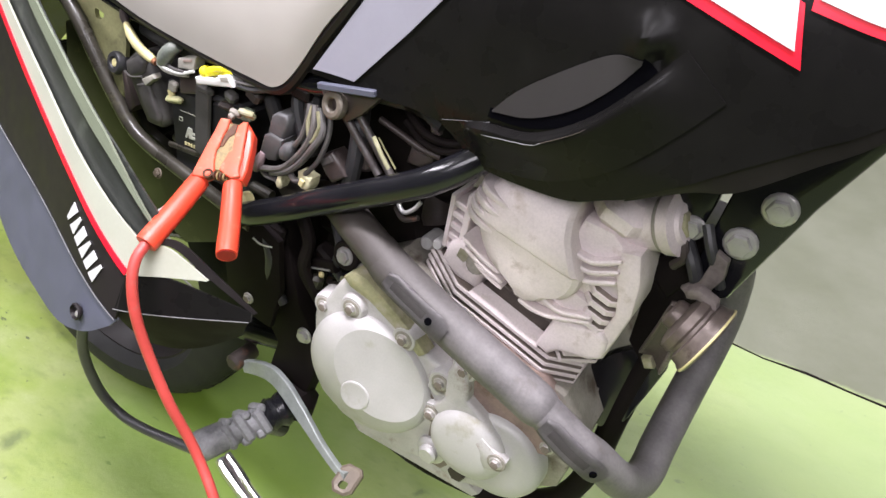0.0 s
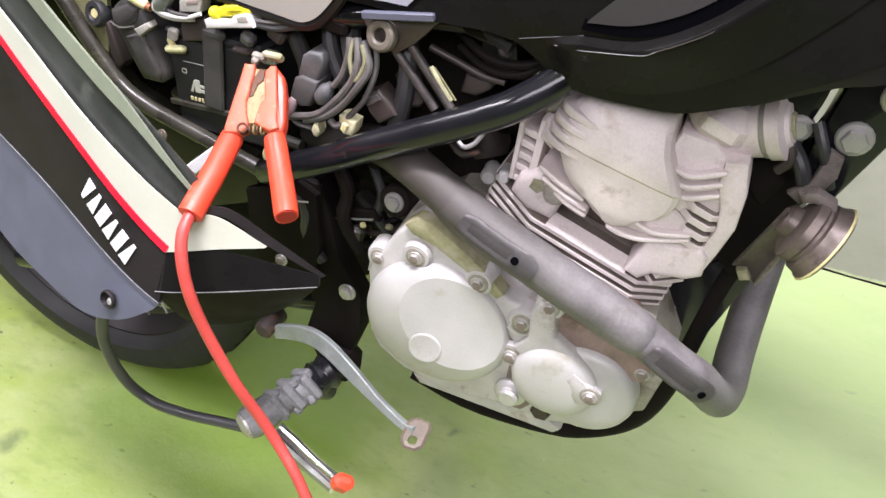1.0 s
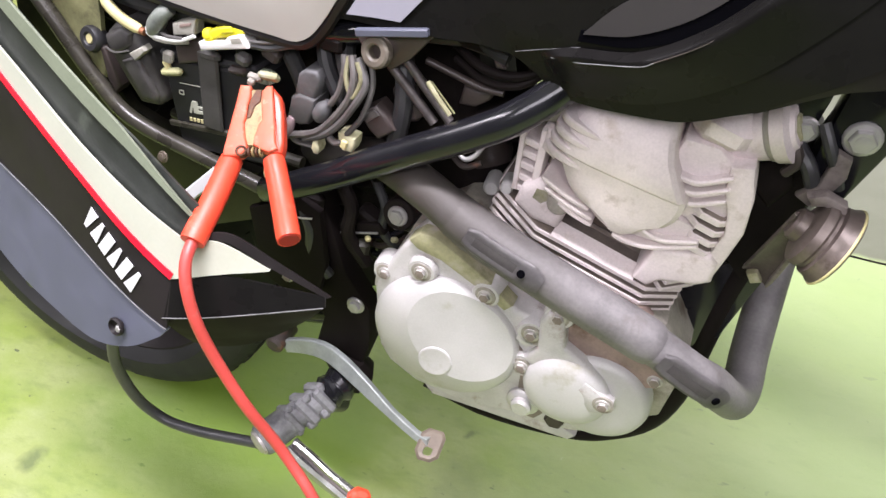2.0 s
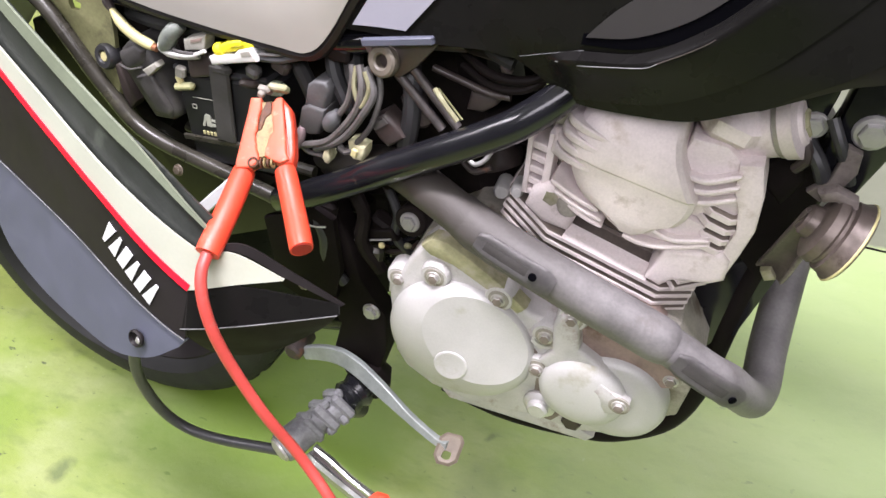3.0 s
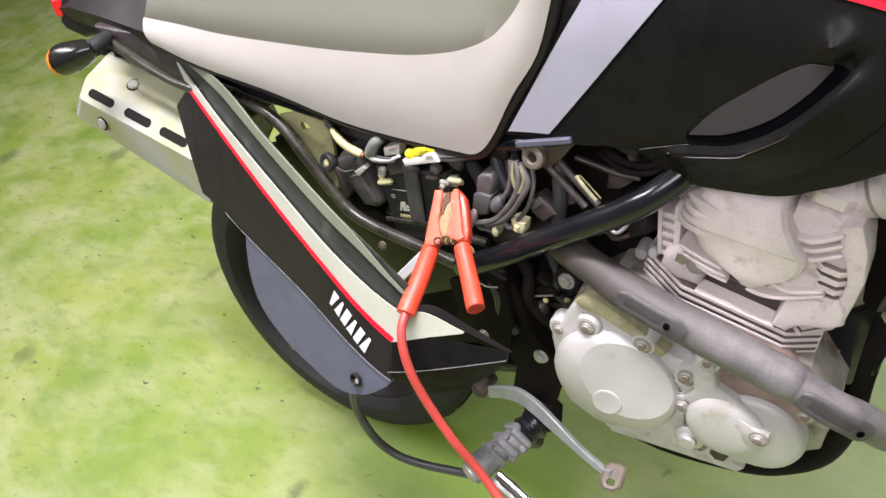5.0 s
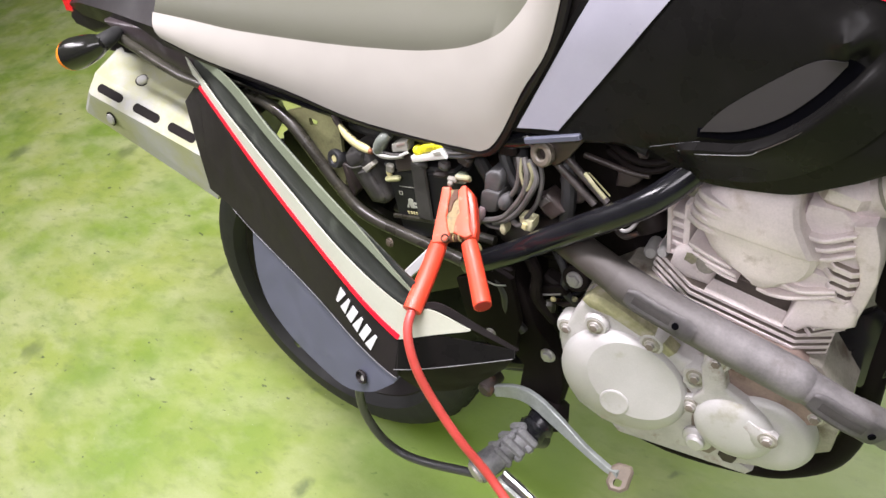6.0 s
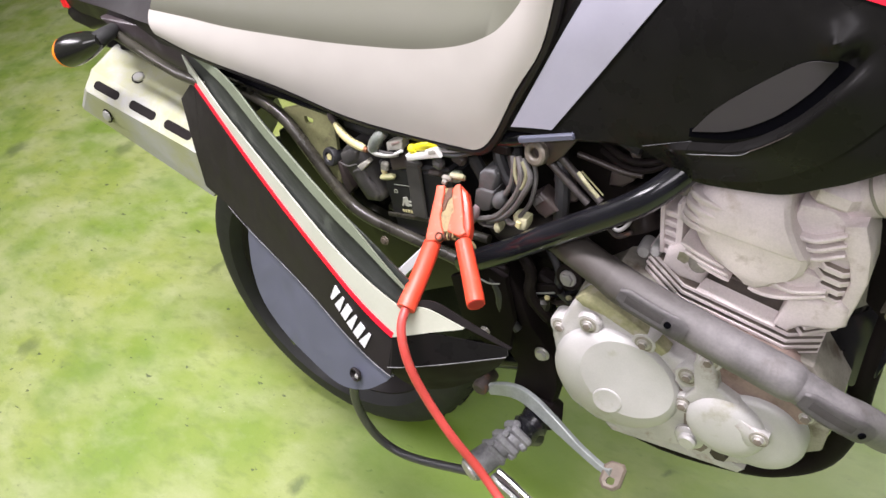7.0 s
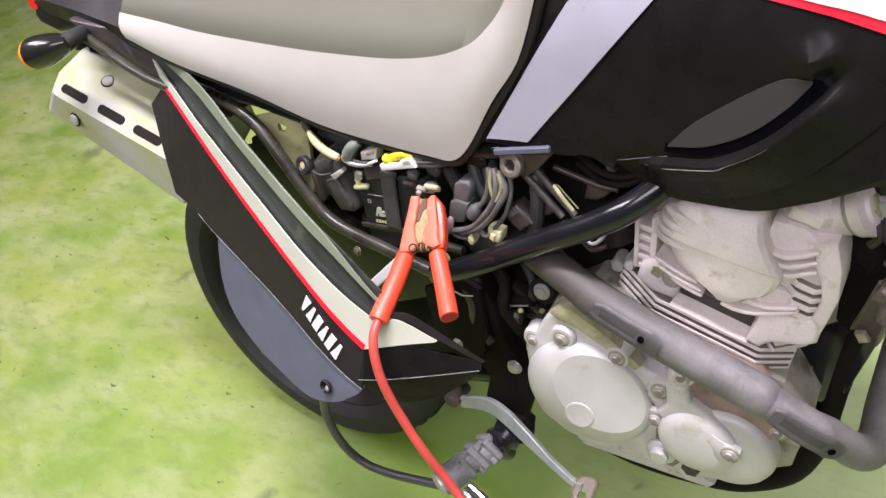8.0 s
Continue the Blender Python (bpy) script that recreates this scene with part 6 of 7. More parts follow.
    # clear sleeve, white wires and a printed beige connector
    part("clear_sleeve", bent([(0.3120, -0.126, 0.7520), (0.3200, -0.128, 0.7610), (0.3300, -0.128, 0.7710), (0.3400, -0.124, 0.7770)], 14, [0.0050, 0.0062, 0.0070, 0.0076, 0.0080, 0.0082, 0.0082, 0.0080, 0.0078, 0.0076, 0.0074, 0.0070, 0.0066, 0.006], 12), SLEEVE_GREEN, bike, "cloudy grey-green wire sleeve")
    for pts, r, mat in (([(0.309, -0.127, 0.7590), (0.3130, -0.131, 0.7540), (0.3291, -0.132, 0.7510), (0.3477, -0.132, 0.7508), (0.3650, -0.131, 0.7560)], 0.0019, OFF_WHITE),
                        ([(0.310, -0.126, 0.7550), (0.3180, -0.131, 0.7500), (0.3350, -0.131, 0.7475), (0.3550, -0.130, 0.7490)], 0.0017, TAPE_GREY),
                        ([(0.322, -0.128, 0.7560), (0.3350, -0.132, 0.7540), (0.3520, -0.132, 0.7530)], 0.0016, WIRE_GREY),
                        ([(0.424, -0.130, 0.7560), (0.4420, -0.129, 0.7560), (0.4620, -0.127, 0.7590)], 0.0018, WIRE_GREY),
                        ([(0.424, -0.128, 0.7520), (0.4450, -0.127, 0.7510), (0.4720, -0.124, 0.7570), (0.500, -0.12, 0.765)], 0.0036, HOSE)):
        part("lead", bent(pts, 18, r, 8), mat, bike)
    beige = slab_of("printed_connector", [(0.3410, 0.7650), (0.3690, 0.7705), (0.3630, 0.7560), (0.3380, 0.7535)], 0.115, 0.1290, TAPE_GREY, bike, "beige printed connector", 0.002)
    slab_of("print_bar", [(0.3500, 0.7650), (0.3630, 0.7672), (0.3622, 0.7645), (0.3490, 0.7620)], 0.125, 0.1296, GRIME_RED, beige, bevel=0.0003)
    # yellow plug pushed into a white one
    yel = slab_of("yellow_connector", [(0.3790, 0.7600), (0.3860, 0.7640), (0.3930, 0.7665), (0.4060, 0.7700), (0.4210, 0.7668), (0.4220, 0.7625), (0.4000, 0.7570), (0.3820, 0.7545)], 0.118, 0.1320, YELLOW, bike, "bright yellow plastic connector", 0.003)
    part("plug_nose", bent([(0.3760, -0.1280, 0.7568), (0.3850, -0.1290, 0.7592)], 6, [0.0048, 0.0060, 0.0064, 0.0064, 0.006, 0.005], 12), YELLOW, yel)
    block("latch", (0.4040, -0.1335, 0.7655), (0.0140, 0.0030, 0.0050), (0, -10, 0), YELLOW, yel, bevel=0.001)
    whi = slab_of("white_connector", [(0.3713, 0.7525), (0.4000, 0.7555), (0.4050, 0.7600), (0.4205, 0.7628), (0.4240, 0.7508), (0.4000, 0.7480), (0.3719, 0.7446)], 0.120, 0.1360, OFF_WHITE, bike, "white plastic connector", 0.002)
    slab_of("latch_recess", [(0.4080, 0.7590), (0.4185, 0.7608), (0.4200, 0.7560), (0.4090, 0.7545)], 0.130, 0.1364, TAPE_GREY, whi, bevel=0.0003)
    # dark junction block and bits of cloth tape over the battery
    slab_of("junction_block", [(0.3305, 0.7470), (0.3602, 0.7500), (0.3640, 0.7400), (0.3590, 0.7270), (0.3276, 0.7224)], 0.09, 0.1225, BRACKET_BROWN, bike, "dark brown junction block", 0.004)
    block("tape_scrap", (0.3187, -0.121, 0.7290), (0.010, 0.008, 0.012), (0, 20, 10), TAPE_GREY, bevel=0.002)
    block("tape_scrap", (0.3150, -0.122, 0.7205), (0.007, 0.006, 0.012), (0, -10, 0), PALE_YELLOW, bevel=0.002)
    block("tape_scrap", (0.3195, -0.123, 0.7150), (0.026, 0.008, 0.008), (0, -6, 0), OLIVE_LIGHT, bevel=0.003)
    block("terminal_block", (0.395, -0.118, 0.722), (0.020, 0.012, 0.008), (0, 5, 0), BRACKET_BROWN)
    block("terminal_block", (0.405, -0.120, 0.735), (0.014, 0.012, 0.012), (20, 30, 0), WIRE_GREY)
    block("terminal_block", (0.436, -0.118, 0.742), (0.018, 0.012, 0.014), (0, 35, 0), BRACKET_BROWN)
    block("terminal_block", (0.500, -0.118, 0.757), (0.022, 0.014, 0.014), (0, 10, 0), INNER_DARK)
    # added dark filler, keeps the floor from showing behind the relay
    block("dark_filler", (0.27, -0.055, 0.765), (0.13, 0.06, 0.075), (0, 12, 0), INNER_DARK, bevel=0.01)
    # two-part grey plug, pink-grey cap and the loom beside them
    plug = slab_of("grey_connector", [(0.4667, 0.7300), (0.4740, 0.7345), (0.4860, 0.7330), (0.4882, 0.7270), (0.4790, 0.7067), (0.4580, 0.7080)], 0.105, 0.1290, CONNECT_PALE, bike, "grey multi-pin connector", 0.003)
    slab_of("plug_body", [(0.4569, 0.7085), (0.4650, 0.7120), (0.4808, 0.7075), (0.4790, 0.6990), (0.4694, 0.6830), (0.4590, 0.6815), (0.4477, 0.6868)], 0.105, 0.1320, CONNECT_GREY, plug, "darker grey plug body", 0.003)
    part("pink_cap", bent([(0.4405, -0.131, 0.6660), (0.4470, -0.132, 0.6770), (0.4540, -0.131, 0.6890)], 8, [0.0030, 0.0048, 0.0055, 0.0055, 0.0055, 0.005, 0.0045, 0.003], 10), PINK_GREY, bike, "faded pink-grey cap")
    part("round_plug", bent([(0.4790, -0.128, 0.6880), (0.4860, -0.129, 0.6980), (0.4930, -0.127, 0.7060)], 10, [0.004, 0.0065, 0.0075, 0.0080, 0.0080, 0.0078, 0.0072, 0.006, 0.0045, 0.004], 12), CONNECT_PALE, bike, "pale grey round plug")
    for k, (pts, r) in enumerate((([(0.5231, -0.128, 0.7520), (0.5255, -0.134, 0.7348), (0.5190, -0.136, 0.7165), (0.5016, -0.135, 0.6965), (0.4773, -0.133, 0.6775), (0.4465, -0.131, 0.6700)], 0.0036),
                                  ([(0.5290, -0.128, 0.7500), (0.5364, -0.135, 0.7303), (0.5249, -0.138, 0.7120), (0.5062, -0.137, 0.6915), (0.4850, -0.134, 0.6765), (0.4620, -0.131, 0.6680)], 0.0034),
                                  ([(0.5190, -0.127, 0.7500), (0.5170, -0.133, 0.7330), (0.5230, -0.137, 0.7180), (0.5330, -0.136, 0.7340), (0.5290, -0.132, 0.7480)], 0.0022),
                                  ([(0.5133, -0.124, 0.7500), (0.5133, -0.128, 0.7377), (0.5064, -0.130, 0.7186), (0.4960, -0.130, 0.7060)], 0.0030),
                                  ([(0.5400, -0.127, 0.7440), (0.5400, -0.131, 0.7260), (0.5290, -0.133, 0.7010), (0.5160, -0.133, 0.6860), (0.5050, -0.132, 0.6760)], 0.0026),
                                  ([(0.4465, -0.130, 0.6720), (0.4540, -0.131, 0.6640), (0.4680, -0.131, 0.6620), (0.4760, -0.132, 0.6600)], 0.0026),
                                  ([(0.4900, -0.132, 0.6740), (0.4960, -0.133, 0.6700), (0.5040, -0.133, 0.6720)], 0.0034))):
        part("loom", bent(pts, 26, r, 8), (WIRE_PALE, WIRE_GREY, AGED_WIRE, WIRE_PALE, WIRE_GREY, WIRE_GREY, WIRE_PALE)[k], bike)
    # broken aged plugs
    aged = slab_of("aged_plug", [(0.5010, 0.6810), (0.5080, 0.6830), (0.5120, 0.6790), (0.5185, 0.6770), (0.5160, 0.6680), (0.5121, 0.6620), (0.5030, 0.6630), (0.5000, 0.6700)], 0.120, 0.1350, AGED_CREAM, bike, "yellowed broken plug", 0.003)
    block("pin", (0.507, -0.1355, 0.671), (0.006, 0.004, 0.009), (0, 25, 0), PALE_YELLOW, aged, bevel=0.001)
    slab_of("aged_plug", [(0.4700, 0.6610), (0.4735, 0.6690), (0.4785, 0.6700), (0.4790, 0.6610), (0.4755, 0.6550), (0.4715, 0.6560)], 0.122, 0.1350, AGED_CREAM, bike, "yellowed broken plug", 0.002)
    dk = slab_of("dark_connector", [(0.5200, 0.6980), (0.5380, 0.7080), (0.5460, 0.6990), (0.5540, 0.6850), (0.5362, 0.6740), (0.5280, 0.6820)], 0.105, 0.1260, BRACKET_BROWN, bike, "brown-grey connector", 0.004)
    slab_of("rim", [(0.5235, 0.6963), (0.5370, 0.7045), (0.5410, 0.6990), (0.5275, 0.6905)], 0.120, 0.1275, WIRE_PALE, dk, bevel=0.001)
    # dark hoses, clamps and a cross pipe behind the frame tube
    for pts, r, mat in (([(0.558, -0.10, 0.755), (0.562, -0.112, 0.73), (0.558, -0.115, 0.70), (0.545, -0.11, 0.665)], 0.0085, HOSE),
                        ([(0.485, -0.095, 0.765), (0.484, -0.108, 0.742), (0.492, -0.112, 0.715), (0.500, -0.108, 0.69)], 0.0075, HOSE),
                        ([(0.505, -0.095, 0.765), (0.507, -0.112, 0.745), (0.511, -0.116, 0.722), (0.505, -0.11, 0.70)], 0.0090, RUBBER),
                        ([(0.435, -0.09, 0.765), (0.445, -0.105, 0.742), (0.455, -0.108, 0.715), (0.45, -0.10, 0.69)], 0.0080, RUBBER),
                        ([(0.50, -0.08, 0.77), (0.56, -0.10, 0.765), (0.63, -0.11, 0.768), (0.70, -0.11, 0.778)], 0.006, HOSE),
                        ([(0.60, -0.09, 0.755), (0.63, -0.105, 0.742), (0.66, -0.110, 0.740), (0.69, -0.105, 0.748)], 0.0040, INNER_DARK),
                        ([(0.60, -0.09, 0.742), (0.63, -0.104, 0.731), (0.66, -0.11, 0.732), (0.685, -0.105, 0.745)], 0.0032, INNER_DARK),
                        ([(0.615, -0.10, 0.775), (0.64, -0.112, 0.763), (0.655, -0.114, 0.756)], 0.0070, RUBBER),
                        ([(0.250, -0.09, 0.775), (0.30, -0.105, 0.772), (0.36, -0.105, 0.768), (0.42, -0.10, 0.772)], 0.0095, RUBBER),
                        ([(0.40, -0.095, 0.752), (0.43, -0.108, 0.748), (0.47, -0.11, 0.752), (0.51, -0.10, 0.765)], 0.0050, WIRE_GREY),
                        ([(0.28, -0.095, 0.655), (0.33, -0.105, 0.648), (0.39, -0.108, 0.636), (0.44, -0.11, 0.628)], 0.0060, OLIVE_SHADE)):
        part("hose", bent(pts, 20, r, 10), mat, bike)
    part("brass_strip", bent([(0.590, -0.128, 0.7360), (0.600, -0.131, 0.7230), (0.610, -0.133, 0.7110)], 10, 0.0022, 8), CORRODED, bike, "yellow-green corroded strip")
    for p, size, turn, mat in (((0.63, -0.10, 0.768), (0.04, 0.03, 0.02), (0, 15, 10), INNER_DARK), ((0.672, -0.122, 0.775), (0.016, 0.012, 0.011), (0, 25, 10), WIRE_GREY), ((0.595, -0.09, 0.768), (0.03, 0.03, 0.02), (0, 15, 10), INNER_DARK), ((0.648, -0.114, 0.752), (0.012, 0.012, 0.010), (0, 40, 0), BRACKET_BROWN), ((0.560, -0.106, 0.705), (0.022, 0.014, 0.034), (0, -8, 0), BRACKET_BROWN)):
        block("bracket", p, size, turn, mat, bevel=0.004)
    # dark olive inner plate below the rear loop
    inner = [(0.11, 0.764), (0.165, 0.766), (0.185, 0.74), (0.20, 0.70), (0.225, 0.655), (0.28, 0.628), (0.345, 0.604), (0.372, 0.598), (0.365, 0.54), (0.27, 0.51), (0.16, 0.57), (0.09, 0.69)]
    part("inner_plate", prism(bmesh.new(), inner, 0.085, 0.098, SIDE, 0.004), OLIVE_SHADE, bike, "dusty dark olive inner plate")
    # side panel of the far side
    far = [(0.10, 0.88), (0.45, 0.82), (0.60, 0.80), (0.60, 0.56), (0.42, 0.46), (0.25, 0.48), (0.12, 0.58), (0.08, 0.70)]
    part("far_side_panel", prism(bmesh.new(), far, -0.15, -0.14, SIDE, 0.003), BLACK_PLASTIC, bike)
    # brackets, hoses and fasteners round the swing-arm pivot
    for pts, r, mat in (([(0.43, -0.118, 0.60), (0.445, -0.125, 0.565), (0.44, -0.122, 0.53), (0.455, -0.12, 0.50)], 0.006, HOSE),
                        ([(0.47, -0.10, 0.615), (0.485, -0.105, 0.585), (0.478, -0.108, 0.55), (0.49, -0.10, 0.51)], 0.0075, INNER_DARK),
                        ([(0.50, -0.08, 0.61), (0.515, -0.09, 0.58), (0.508, -0.09, 0.55), (0.52, -0.08, 0.52)], 0.005, HOSE),
                        ([(0.455, -0.118, 0.622), (0.49, -0.122, 0.628), (0.53, -0.118, 0.64), (0.57, -0.11, 0.655)], 0.0045, HOSE),
                        ([(0.600, -0.105, 0.668), (0.612, -0.112, 0.660), (0.622, -0.110, 0.664), (0.628, -0.105, 0.672)], 0.0022, STEEL),
                        ([(0.596, -0.100, 0.655), (0.610, -0.108, 0.650), (0.626, -0.106, 0.655)], 0.0028, RUSTY),
                        ([(0.425, -0.129, 0.580), (0.437, -0.1295, 0.576), (0.452, -0.129, 0.577)], 0.0010, OFF_WHITE)):
        part("hose", bent(pts, 18, r, 10), mat, bike)
    # linkage bar with a bright worn edge
    link_bar = slab_of("linkage_bar", [(0.456, 0.556), (0.510, 0.563), (0.514, 0.549), (0.456, 0.541)], 0.085, 0.099, INNER_DARK, bike, "dark linkage bar with a worn edge", 0.003)
    part("worn_edge", bent([(0.458, -0.100, 0.5435), (0.483, -0.1005, 0.548), (0.508, -0.100, 0.5525)], 8, 0.0012, 6), STEEL, link_bar)
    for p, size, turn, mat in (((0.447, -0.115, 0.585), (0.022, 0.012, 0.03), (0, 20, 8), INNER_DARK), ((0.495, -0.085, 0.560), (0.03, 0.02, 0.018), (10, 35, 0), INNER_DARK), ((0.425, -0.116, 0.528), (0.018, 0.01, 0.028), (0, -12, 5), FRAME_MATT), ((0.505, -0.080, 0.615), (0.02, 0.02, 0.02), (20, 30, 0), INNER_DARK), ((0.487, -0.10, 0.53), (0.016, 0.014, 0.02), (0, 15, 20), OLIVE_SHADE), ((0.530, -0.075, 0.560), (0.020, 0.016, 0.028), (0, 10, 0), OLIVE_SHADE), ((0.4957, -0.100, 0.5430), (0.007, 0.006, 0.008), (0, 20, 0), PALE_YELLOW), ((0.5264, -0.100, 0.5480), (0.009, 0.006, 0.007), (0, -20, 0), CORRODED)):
        block("bracket", p, size, turn, mat, bevel=0.004)
    dark_ring = part("pivot_washer", lathe(bmesh.new(), [(0.0165, -0.02), (0.0165, 0.0), (0.015, 0.0015), (0.0, 0.0015)], frame_of((0.541, -0.112, 0.588), (0, -1, 0.15)), 22), INNER_DARK, bike)
    link_mesh("bolt", BOLT_M8, dark_ring, frame_of((0.541, -0.113, 0.588), (0, -1, 0.15)))
    # spring coils of the shock absorber glinting behind
    for k in range(3):
        ring = [(0.505 + 0.020 * math.cos(t), -0.072 - 0.014 * math.sin(t), 0.515 + 0.012 * k + 0.006 * math.cos(t)) for t in (0.3 * i for i in range(12))]
        part("shock_coil", tube(bmesh.new(), ring, 0.0032, 8), RUSTY if k % 2 else DARK_METAL, bike)
    bolt(BOLT_M6, (0.442, -0.117, 0.555), bike)
    # smooth dark guard in front of the panel's tip
    guard = [(0.375, 0.575), (0.44, 0.600), (0.462, 0.585), (0.458, 0.52), (0.436, 0.462), (0.40, 0.470), (0.372, 0.487)]
    g = part("frame_guard", prism(bmesh.new(), guard, 0.120, 0.128, SIDE, 0.003), FRAME_MATT, bike, "smooth black frame guard")
    bolt(BOLT_M6, (0.407, -0.128, 0.494), g)
    # dark blocks added where the floor would show through
    for p, s in (((0.53, -0.03, 0.575), (0.12, 0.02, 0.17)), ((0.40, -0.06, 0.565), (0.10, 0.02, 0.13)), ((0.225, -0.05, 0.785), (0.07, 0.04, 0.06))):
        bm = bmesh.new()
        box(bm, p, s, (0, 5, 0), 0.006)
        part("gap_filler", bm, INNER_DARK, bike)
    # small clutter below the tray
    bm = bmesh.new()
    box(bm, (0.3445, -0.157, 0.6100), (0.013, 0.004, 0.058), (-25, 53, 0), 0.002)
    part("white_tag", bm, WHITE_FILM, bike, "white label tag")
    part("cable_clip", lathe(bmesh.new(), [(0.009, 0), (0.009, 0.012), (0.005, 0.014), (0.0, 0.014)], frame_of((0.425, -0.13, 0.628), (0, -1, 0.2)), 14), PALE_YELLOW, bike)


build_bay()


def build_battery():
    bat = thing("battery", "black motorcycle battery with white print, strapped in its bay", "battery")
    bm = bmesh.new()
    box(bm, (0.358, -0.052, 0.674), (0.114, 0.13, 0.10), (0, 4, 0), 0.004)
    part("case", bm, BATTERY_BLACK, bat)
    bm = bmesh.new()
    box(bm, (0.360, -0.055, 0.7265), (0.112, 0.126, 0.008), (0, 4, 0), 0.003)
    part("lid", bm, BATTERY_BLACK, bat)
    bm = bmesh.new()
    box(bm, (0.430, -0.125, 0.722), (0.014, 0.012, 0.012), (0, 4, 0), 0.002)
    part("terminal", bm, SAGE, bat, "dull grey terminal")
    bm = bmesh.new()
    box(bm, (0.3585, -0.1210, 0.698), (0.0225, 0.005, 0.082), (0, 11, 0), 0.002)
    box(bm, (0.3675, -0.1200, 0.735), (0.0235, 0.010, 0.012), (0, 11, 0), 0.004)
    part("strap", bm, STRAP_GREY, bat, "rubber hold-down strap")
    # print: two bars and a ring that cannot be read
    for x, z, w, h, turn in ((0.3265, 0.6765, 0.0028, 0.0135, 28), (0.3315, 0.6770, 0.0060, 0.0135, 8), (0.3385, 0.6770, 0.0075, 0.0030, 8), (0.3375, 0.6720, 0.0080, 0.0035, 8), (0.3880, 0.6840, 0.0030, 0.0080, 14), (0.3930, 0.6840, 0.0030, 0.0080, 14), (0.3195, 0.6935, 0.0050, 0.0012, 8), (0.3185, 0.6895, 0.0050, 0.0012, 8), (0.3215, 0.6915, 0.0010, 0.0045, 8), (0.3165, 0.6915, 0.0010, 0.0045, 8), (0.3350, 0.7005, 0.0300, 0.0006, 4)):
        bm = bmesh.new()
        box(bm, (x, -0.1175, z), (w, 0.001, h), (0, turn, 0), 0.0003)
        part("print_bar", bm, CREAM, bat)
    for k in range(5):
        bm = bmesh.new()
        box(bm, (0.3215 + 0.0044 * k, -0.1175, 0.6632 - 0.0003 * k), (0.0030, 0.001, 0.0042), (0, 6, 0), 0.0003)
        part("small_print", bm, PALE_YELLOW, bat)
    bm = bmesh.new()
    box(bm, (0.345, -0.119, 0.655), (0.10, 0.004, 0.006), (0, 3, 0), 0.001)
    part("tray_lip", bm, FRAME_OLIVE, bat)


build_battery()


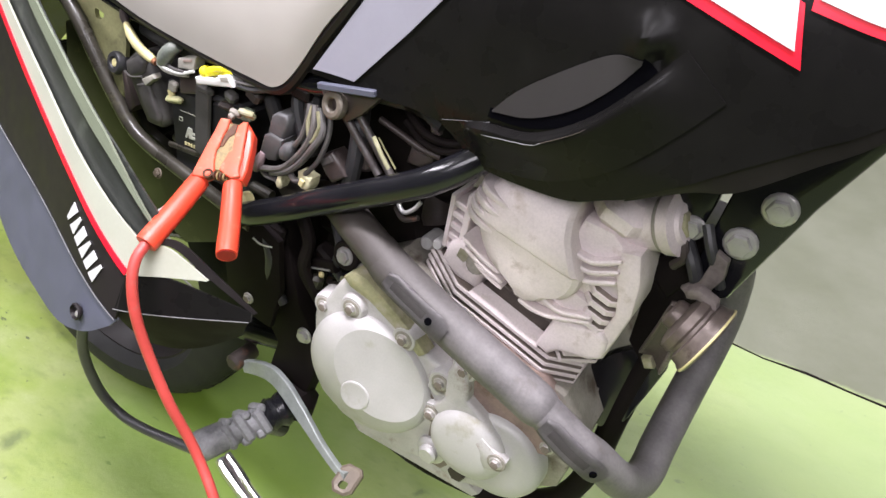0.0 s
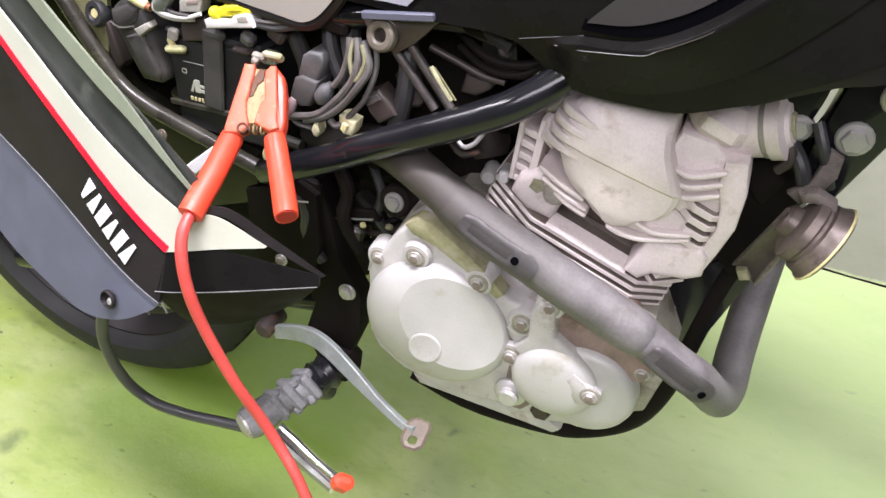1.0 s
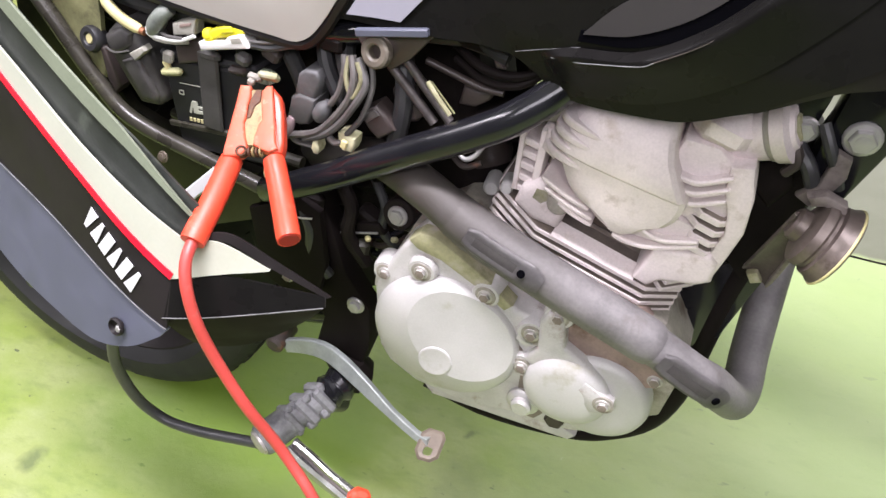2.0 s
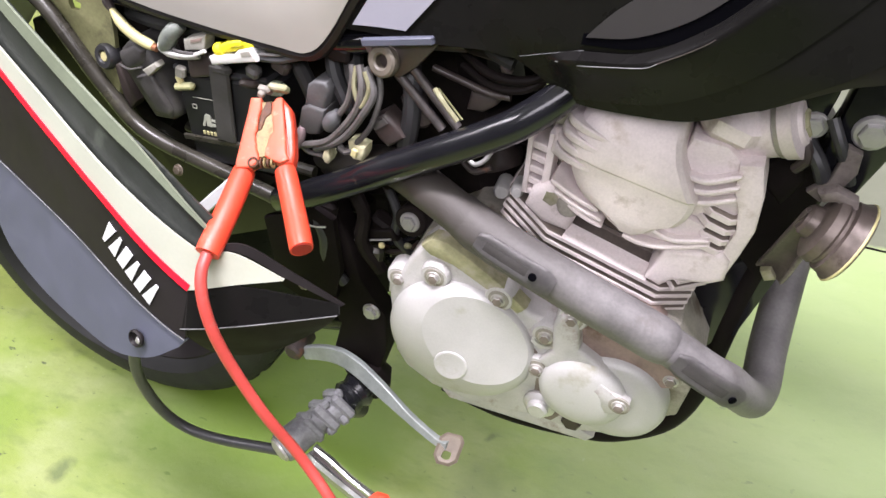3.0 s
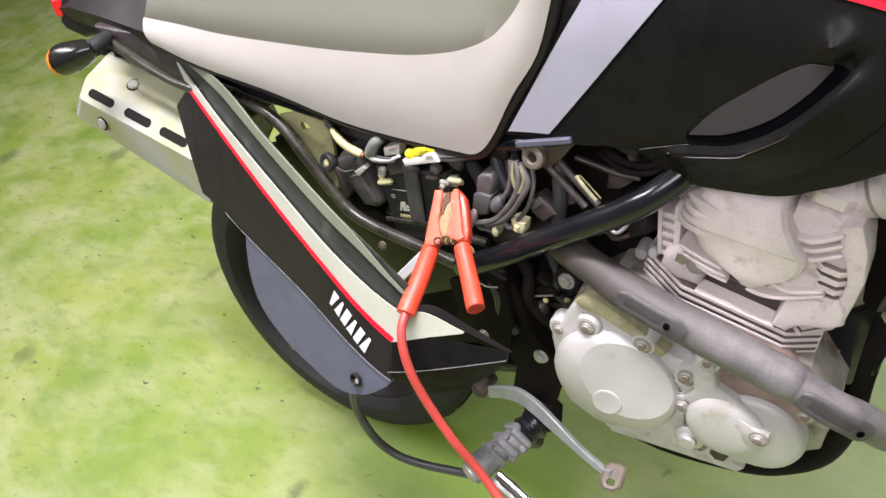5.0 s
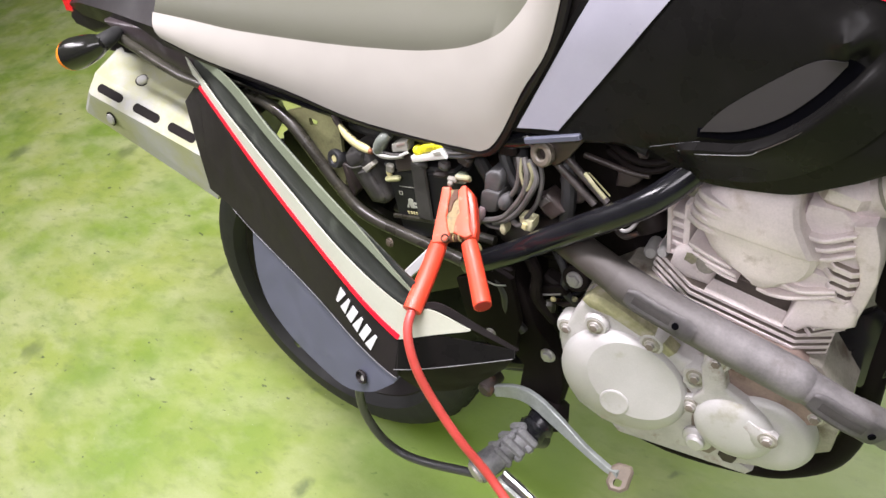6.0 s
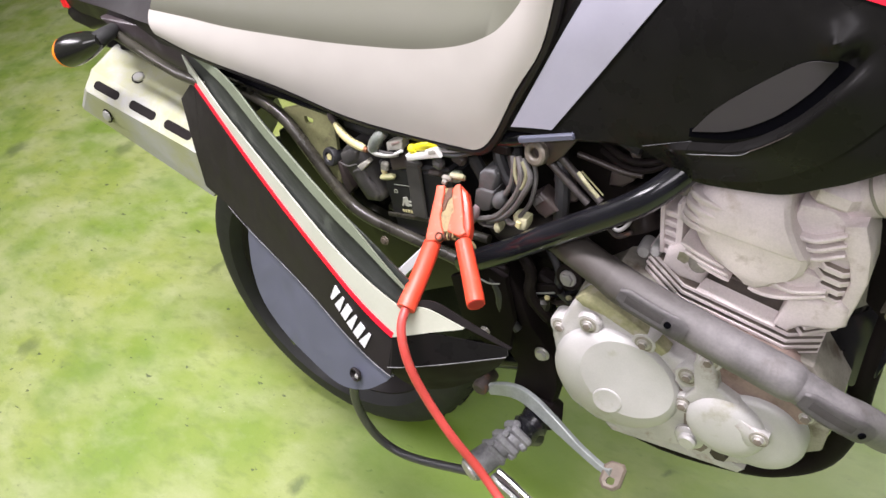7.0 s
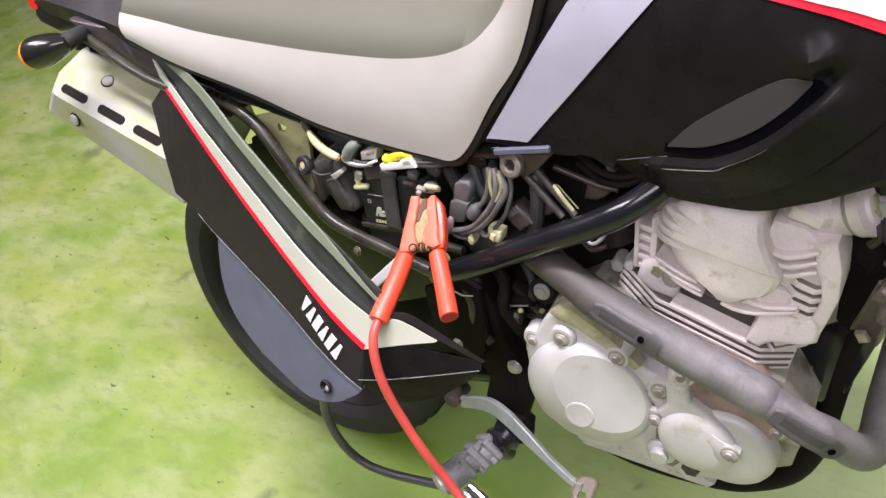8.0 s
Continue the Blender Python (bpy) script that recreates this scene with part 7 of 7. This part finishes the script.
# ---- jump leads ----
def build_red_clamp():
    clamp = thing("jumper_clamp", "orange-red jump lead clamp biting the battery terminal", "jumper clamp")
    hl = [(0.4290, -0.1940, 0.6745), (0.4335, -0.2330, 0.6570), (0.4350, -0.2700, 0.6395)]
    hr = [(0.4722, -0.1925, 0.6800), (0.4922, -0.2185, 0.6590), (0.5130, -0.2460, 0.6420)]
    # the jaws lie in one slanting plane: (across, towards the handles, outwards)
    d, n, u = Vector((0.2221, -0.7255, -0.6514)), Vector((0.2916, -0.5881, 0.7544)), Vector((-0.9304, -0.3575, 0.0809))
    jaw_at = Matrix(((u.x, d.x, n.x, 0.447), (u.y, d.y, n.y, -0.168), (u.z, d.z, n.z, 0.703), (0, 0, 0, 1)))
    left = [(0.0201, -0.0318), (0.0106, -0.0315), (0.0098, -0.0218), (0.0116, -0.0128), (0.0121, -0.0005), (0.0134, 0.0031), (0.0116, 0.0151), (0.0085, 0.0244), (0.0090, 0.0290), (0.0150, 0.0340), (0.0285, 0.0345), (0.0290, 0.0299), (0.0273, 0.0177), (0.0247, 0.0002), (0.0219, -0.0175)]
    right = [(0.0009, -0.0258), (-0.0033, -0.0315), (-0.0082, -0.0317), (-0.0113, -0.0107), (-0.0150, 0.0204), (-0.0180, 0.0265), (-0.0100, 0.0300), (-0.0032, 0.0275), (0.0042, 0.0233), (0.0034, 0.0163), (0.0008, 0.0041), (-0.0020, 0.0004), (-0.0002, -0.0118)]
    wall = [(-0.0060, -0.0310), (-0.0082, -0.0317), (-0.0156, -0.0233), (-0.0187, -0.0093), (-0.0217, 0.0183), (-0.0205, 0.0290), (-0.0120, 0.0300), (-0.0060, 0.0200)]
    # jaw faces take a paler orange that paints in the top light
    jl = part("jaw", prism(bmesh.new(), left, -0.012, 0.0, jaw_at, 0.0022, 3), JAW_LIT_ORANGE, clamp, "scuffed orange jaw with top light in its colour")
    jr = part("jaw", prism(bmesh.new(), right, -0.012, 0.0, jaw_at, 0.0018, 3), JAW_LIT_ORANGE, clamp, "scuffed orange jaw with top light in its colour")
    part("jaw_side", prism(bmesh.new(), wall, -0.018, -0.0035, jaw_at, 0.003, 3), CLAMP_RED, jr, "red side wall")
    for pts, jaw, tip in ((hl, jl, 0.0), (hr, jr, 0.0065)):
        d = (Vector(pts[2]) - Vector(pts[1])).normalized()
        prof = [0.0098, 0.0102, 0.0103, 0.0103, 0.0104, 0.0104, 0.0105, 0.0105, 0.0106, 0.0106, 0.0107, 0.0108, 0.0108, 0.0104]
        handle = part("handle", bent(pts, 14, prof, 18, 0.9), CLAMP_RED, clamp, "sleeved orange-red handle")
        if tip:
            part("handle_bore", lathe(bmesh.new(), [(0.0082, -0.004), (0.0082, 0.0007), (0.0, 0.0007)], frame_of(pts[2], d), 18), BORE_RED, handle, "dark open end")
    # pressed steel inside the jaws, spring and pivot
    part("contact_plate", prism(bmesh.new(), [(0.0113, -0.0285), (0.0012, -0.0291), (-0.0030, -0.001), (-0.0010, 0.0236), (0.0125, 0.0241), (0.0177, 0.0054), (0.0135, -0.0001)], -0.008, -0.0030, jaw_at, 0.001, 1), BRASS_WORN, clamp, "worn pale brass contact plate")
    part("rust_plate", prism(bmesh.new(), [(0.0064, -0.0289), (0.0010, -0.028), (0.0010, -0.0173), (0.0057, -0.0126), (0.0085, -0.0019), (0.0128, 0.0001), (0.0118, -0.0105), (0.0104, -0.0194)], -0.006, -0.0022, jaw_at, 0.001, 1), CLAMP_RUST, clamp, "rusty brown inner plate")
    part("pivot_ring", lathe(bmesh.new(), [(0.0046, -0.006), (0.0050, 0.0006), (0.0042, 0.0012), (0.0030, 0.0006), (0.0026, -0.002), (0.0, -0.003)], jaw_at @ pose(0.0132, 0.0296, 0.0), 16), CLAMP_RUST, clamp, "rusted pivot rivet")
    for k in range(4):
        ring = [jaw_at @ Vector((0.0065 - 0.0032 * k + 0.0006 * math.sin(t), 0.0290 + 0.0036 * math.cos(t), -0.0035 + 0.0036 * math.sin(t))) for t in (0.45 * i for i in range(15))]
        part("spring_coil", tube(bmesh.new(), ring, 0.0012, 6), BRASS_WORN if k % 2 else CLAMP_RUST, clamp, "rusty coil of the closing spring")
    bm = bmesh.new()
    box(bm, (0.4285, -0.139, 0.7270), (0.013, 0.006, 0.008), (40, 10, 0), 0.0015)
    box(bm, (0.4265, -0.143, 0.7245), (0.006, 0.006, 0.006), (10, 30, 0), 0.001)
    part("teeth", bm, CASE_GRIME_SHADE, clamp, "bare corroded metal teeth")
    bm = bmesh.new()
    box(bm, (0.4420, -0.137, 0.7285), (0.019, 0.006, 0.009), (40, 4, 0), 0.0015)
    part("teeth", bm, CORRODED, clamp)
    pts = [(0.4350, -0.268, 0.6405), (0.4365, -0.284, 0.630), (0.4390, -0.294, 0.611), (0.444, -0.300, 0.582), (0.454, -0.302, 0.545), (0.475, -0.304, 0.495), (0.50, -0.302, 0.443), (0.536, -0.315, 0.395), (0.57, -0.34, 0.33), (0.60, -0.39, 0.22), (0.63, -0.48, 0.10), (0.70, -0.62, -0.09), (0.85, -0.80, -0.135)]
    part("cable", bent(pts, 70, 0.0052, 12), CABLE_RED, clamp, "red insulated cable")


build_red_clamp()


def build_black_lead():
    lead = thing("earth_lead", "black jump lead with chrome clamp gripping the foot peg", "jump lead")
    pts = [(0.33, -0.22, 0.56), (0.29, -0.235, 0.53), (0.258, -0.245, 0.466), (0.239, -0.243, 0.413), (0.239, -0.235, 0.352), (0.261, -0.227, 0.316), (0.305, -0.225, 0.311), (0.358, -0.222, 0.315), (0.40, -0.222, 0.322)]
    part("cable", bent(pts, 50, 0.0062, 12), LEAD_GREY, lead, "faded black cable")
    bm = bmesh.new()
    tube(bm, [(0.425, -0.215, 0.318), (0.439, -0.22, 0.312), (0.475, -0.23, 0.304), (0.514, -0.24, 0.295)], [0.007, 0.008, 0.0075, 0.007], 10)
    part("jaw", bm, CHROME, lead, "chrome clamp arm")
    bm = bmesh.new()
    tube(bm, [(0.43, -0.208, 0.324), (0.452, -0.214, 0.319), (0.485, -0.226, 0.313), (0.522, -0.236, 0.305)], 0.0045, 10)
    part("jaw", bm, CHROME, lead)
    bm = bmesh.new()
    tube(bm, [(0.43, -0.214, 0.3215), (0.450, -0.219, 0.3165), (0.482, -0.230, 0.3095), (0.518, -0.240, 0.3015)], 0.0022, 8)
    part("inner_edge", bm, BRACKET_BROWN, lead)
    bm = bmesh.new()
    box(bm, (0.530, -0.245, 0.318), (0.022, 0.016, 0.024), (20, 30, 20), 0.005)
    part("tip", bm, CLAMP_RED, lead, "red plastic tip")


build_black_lead()
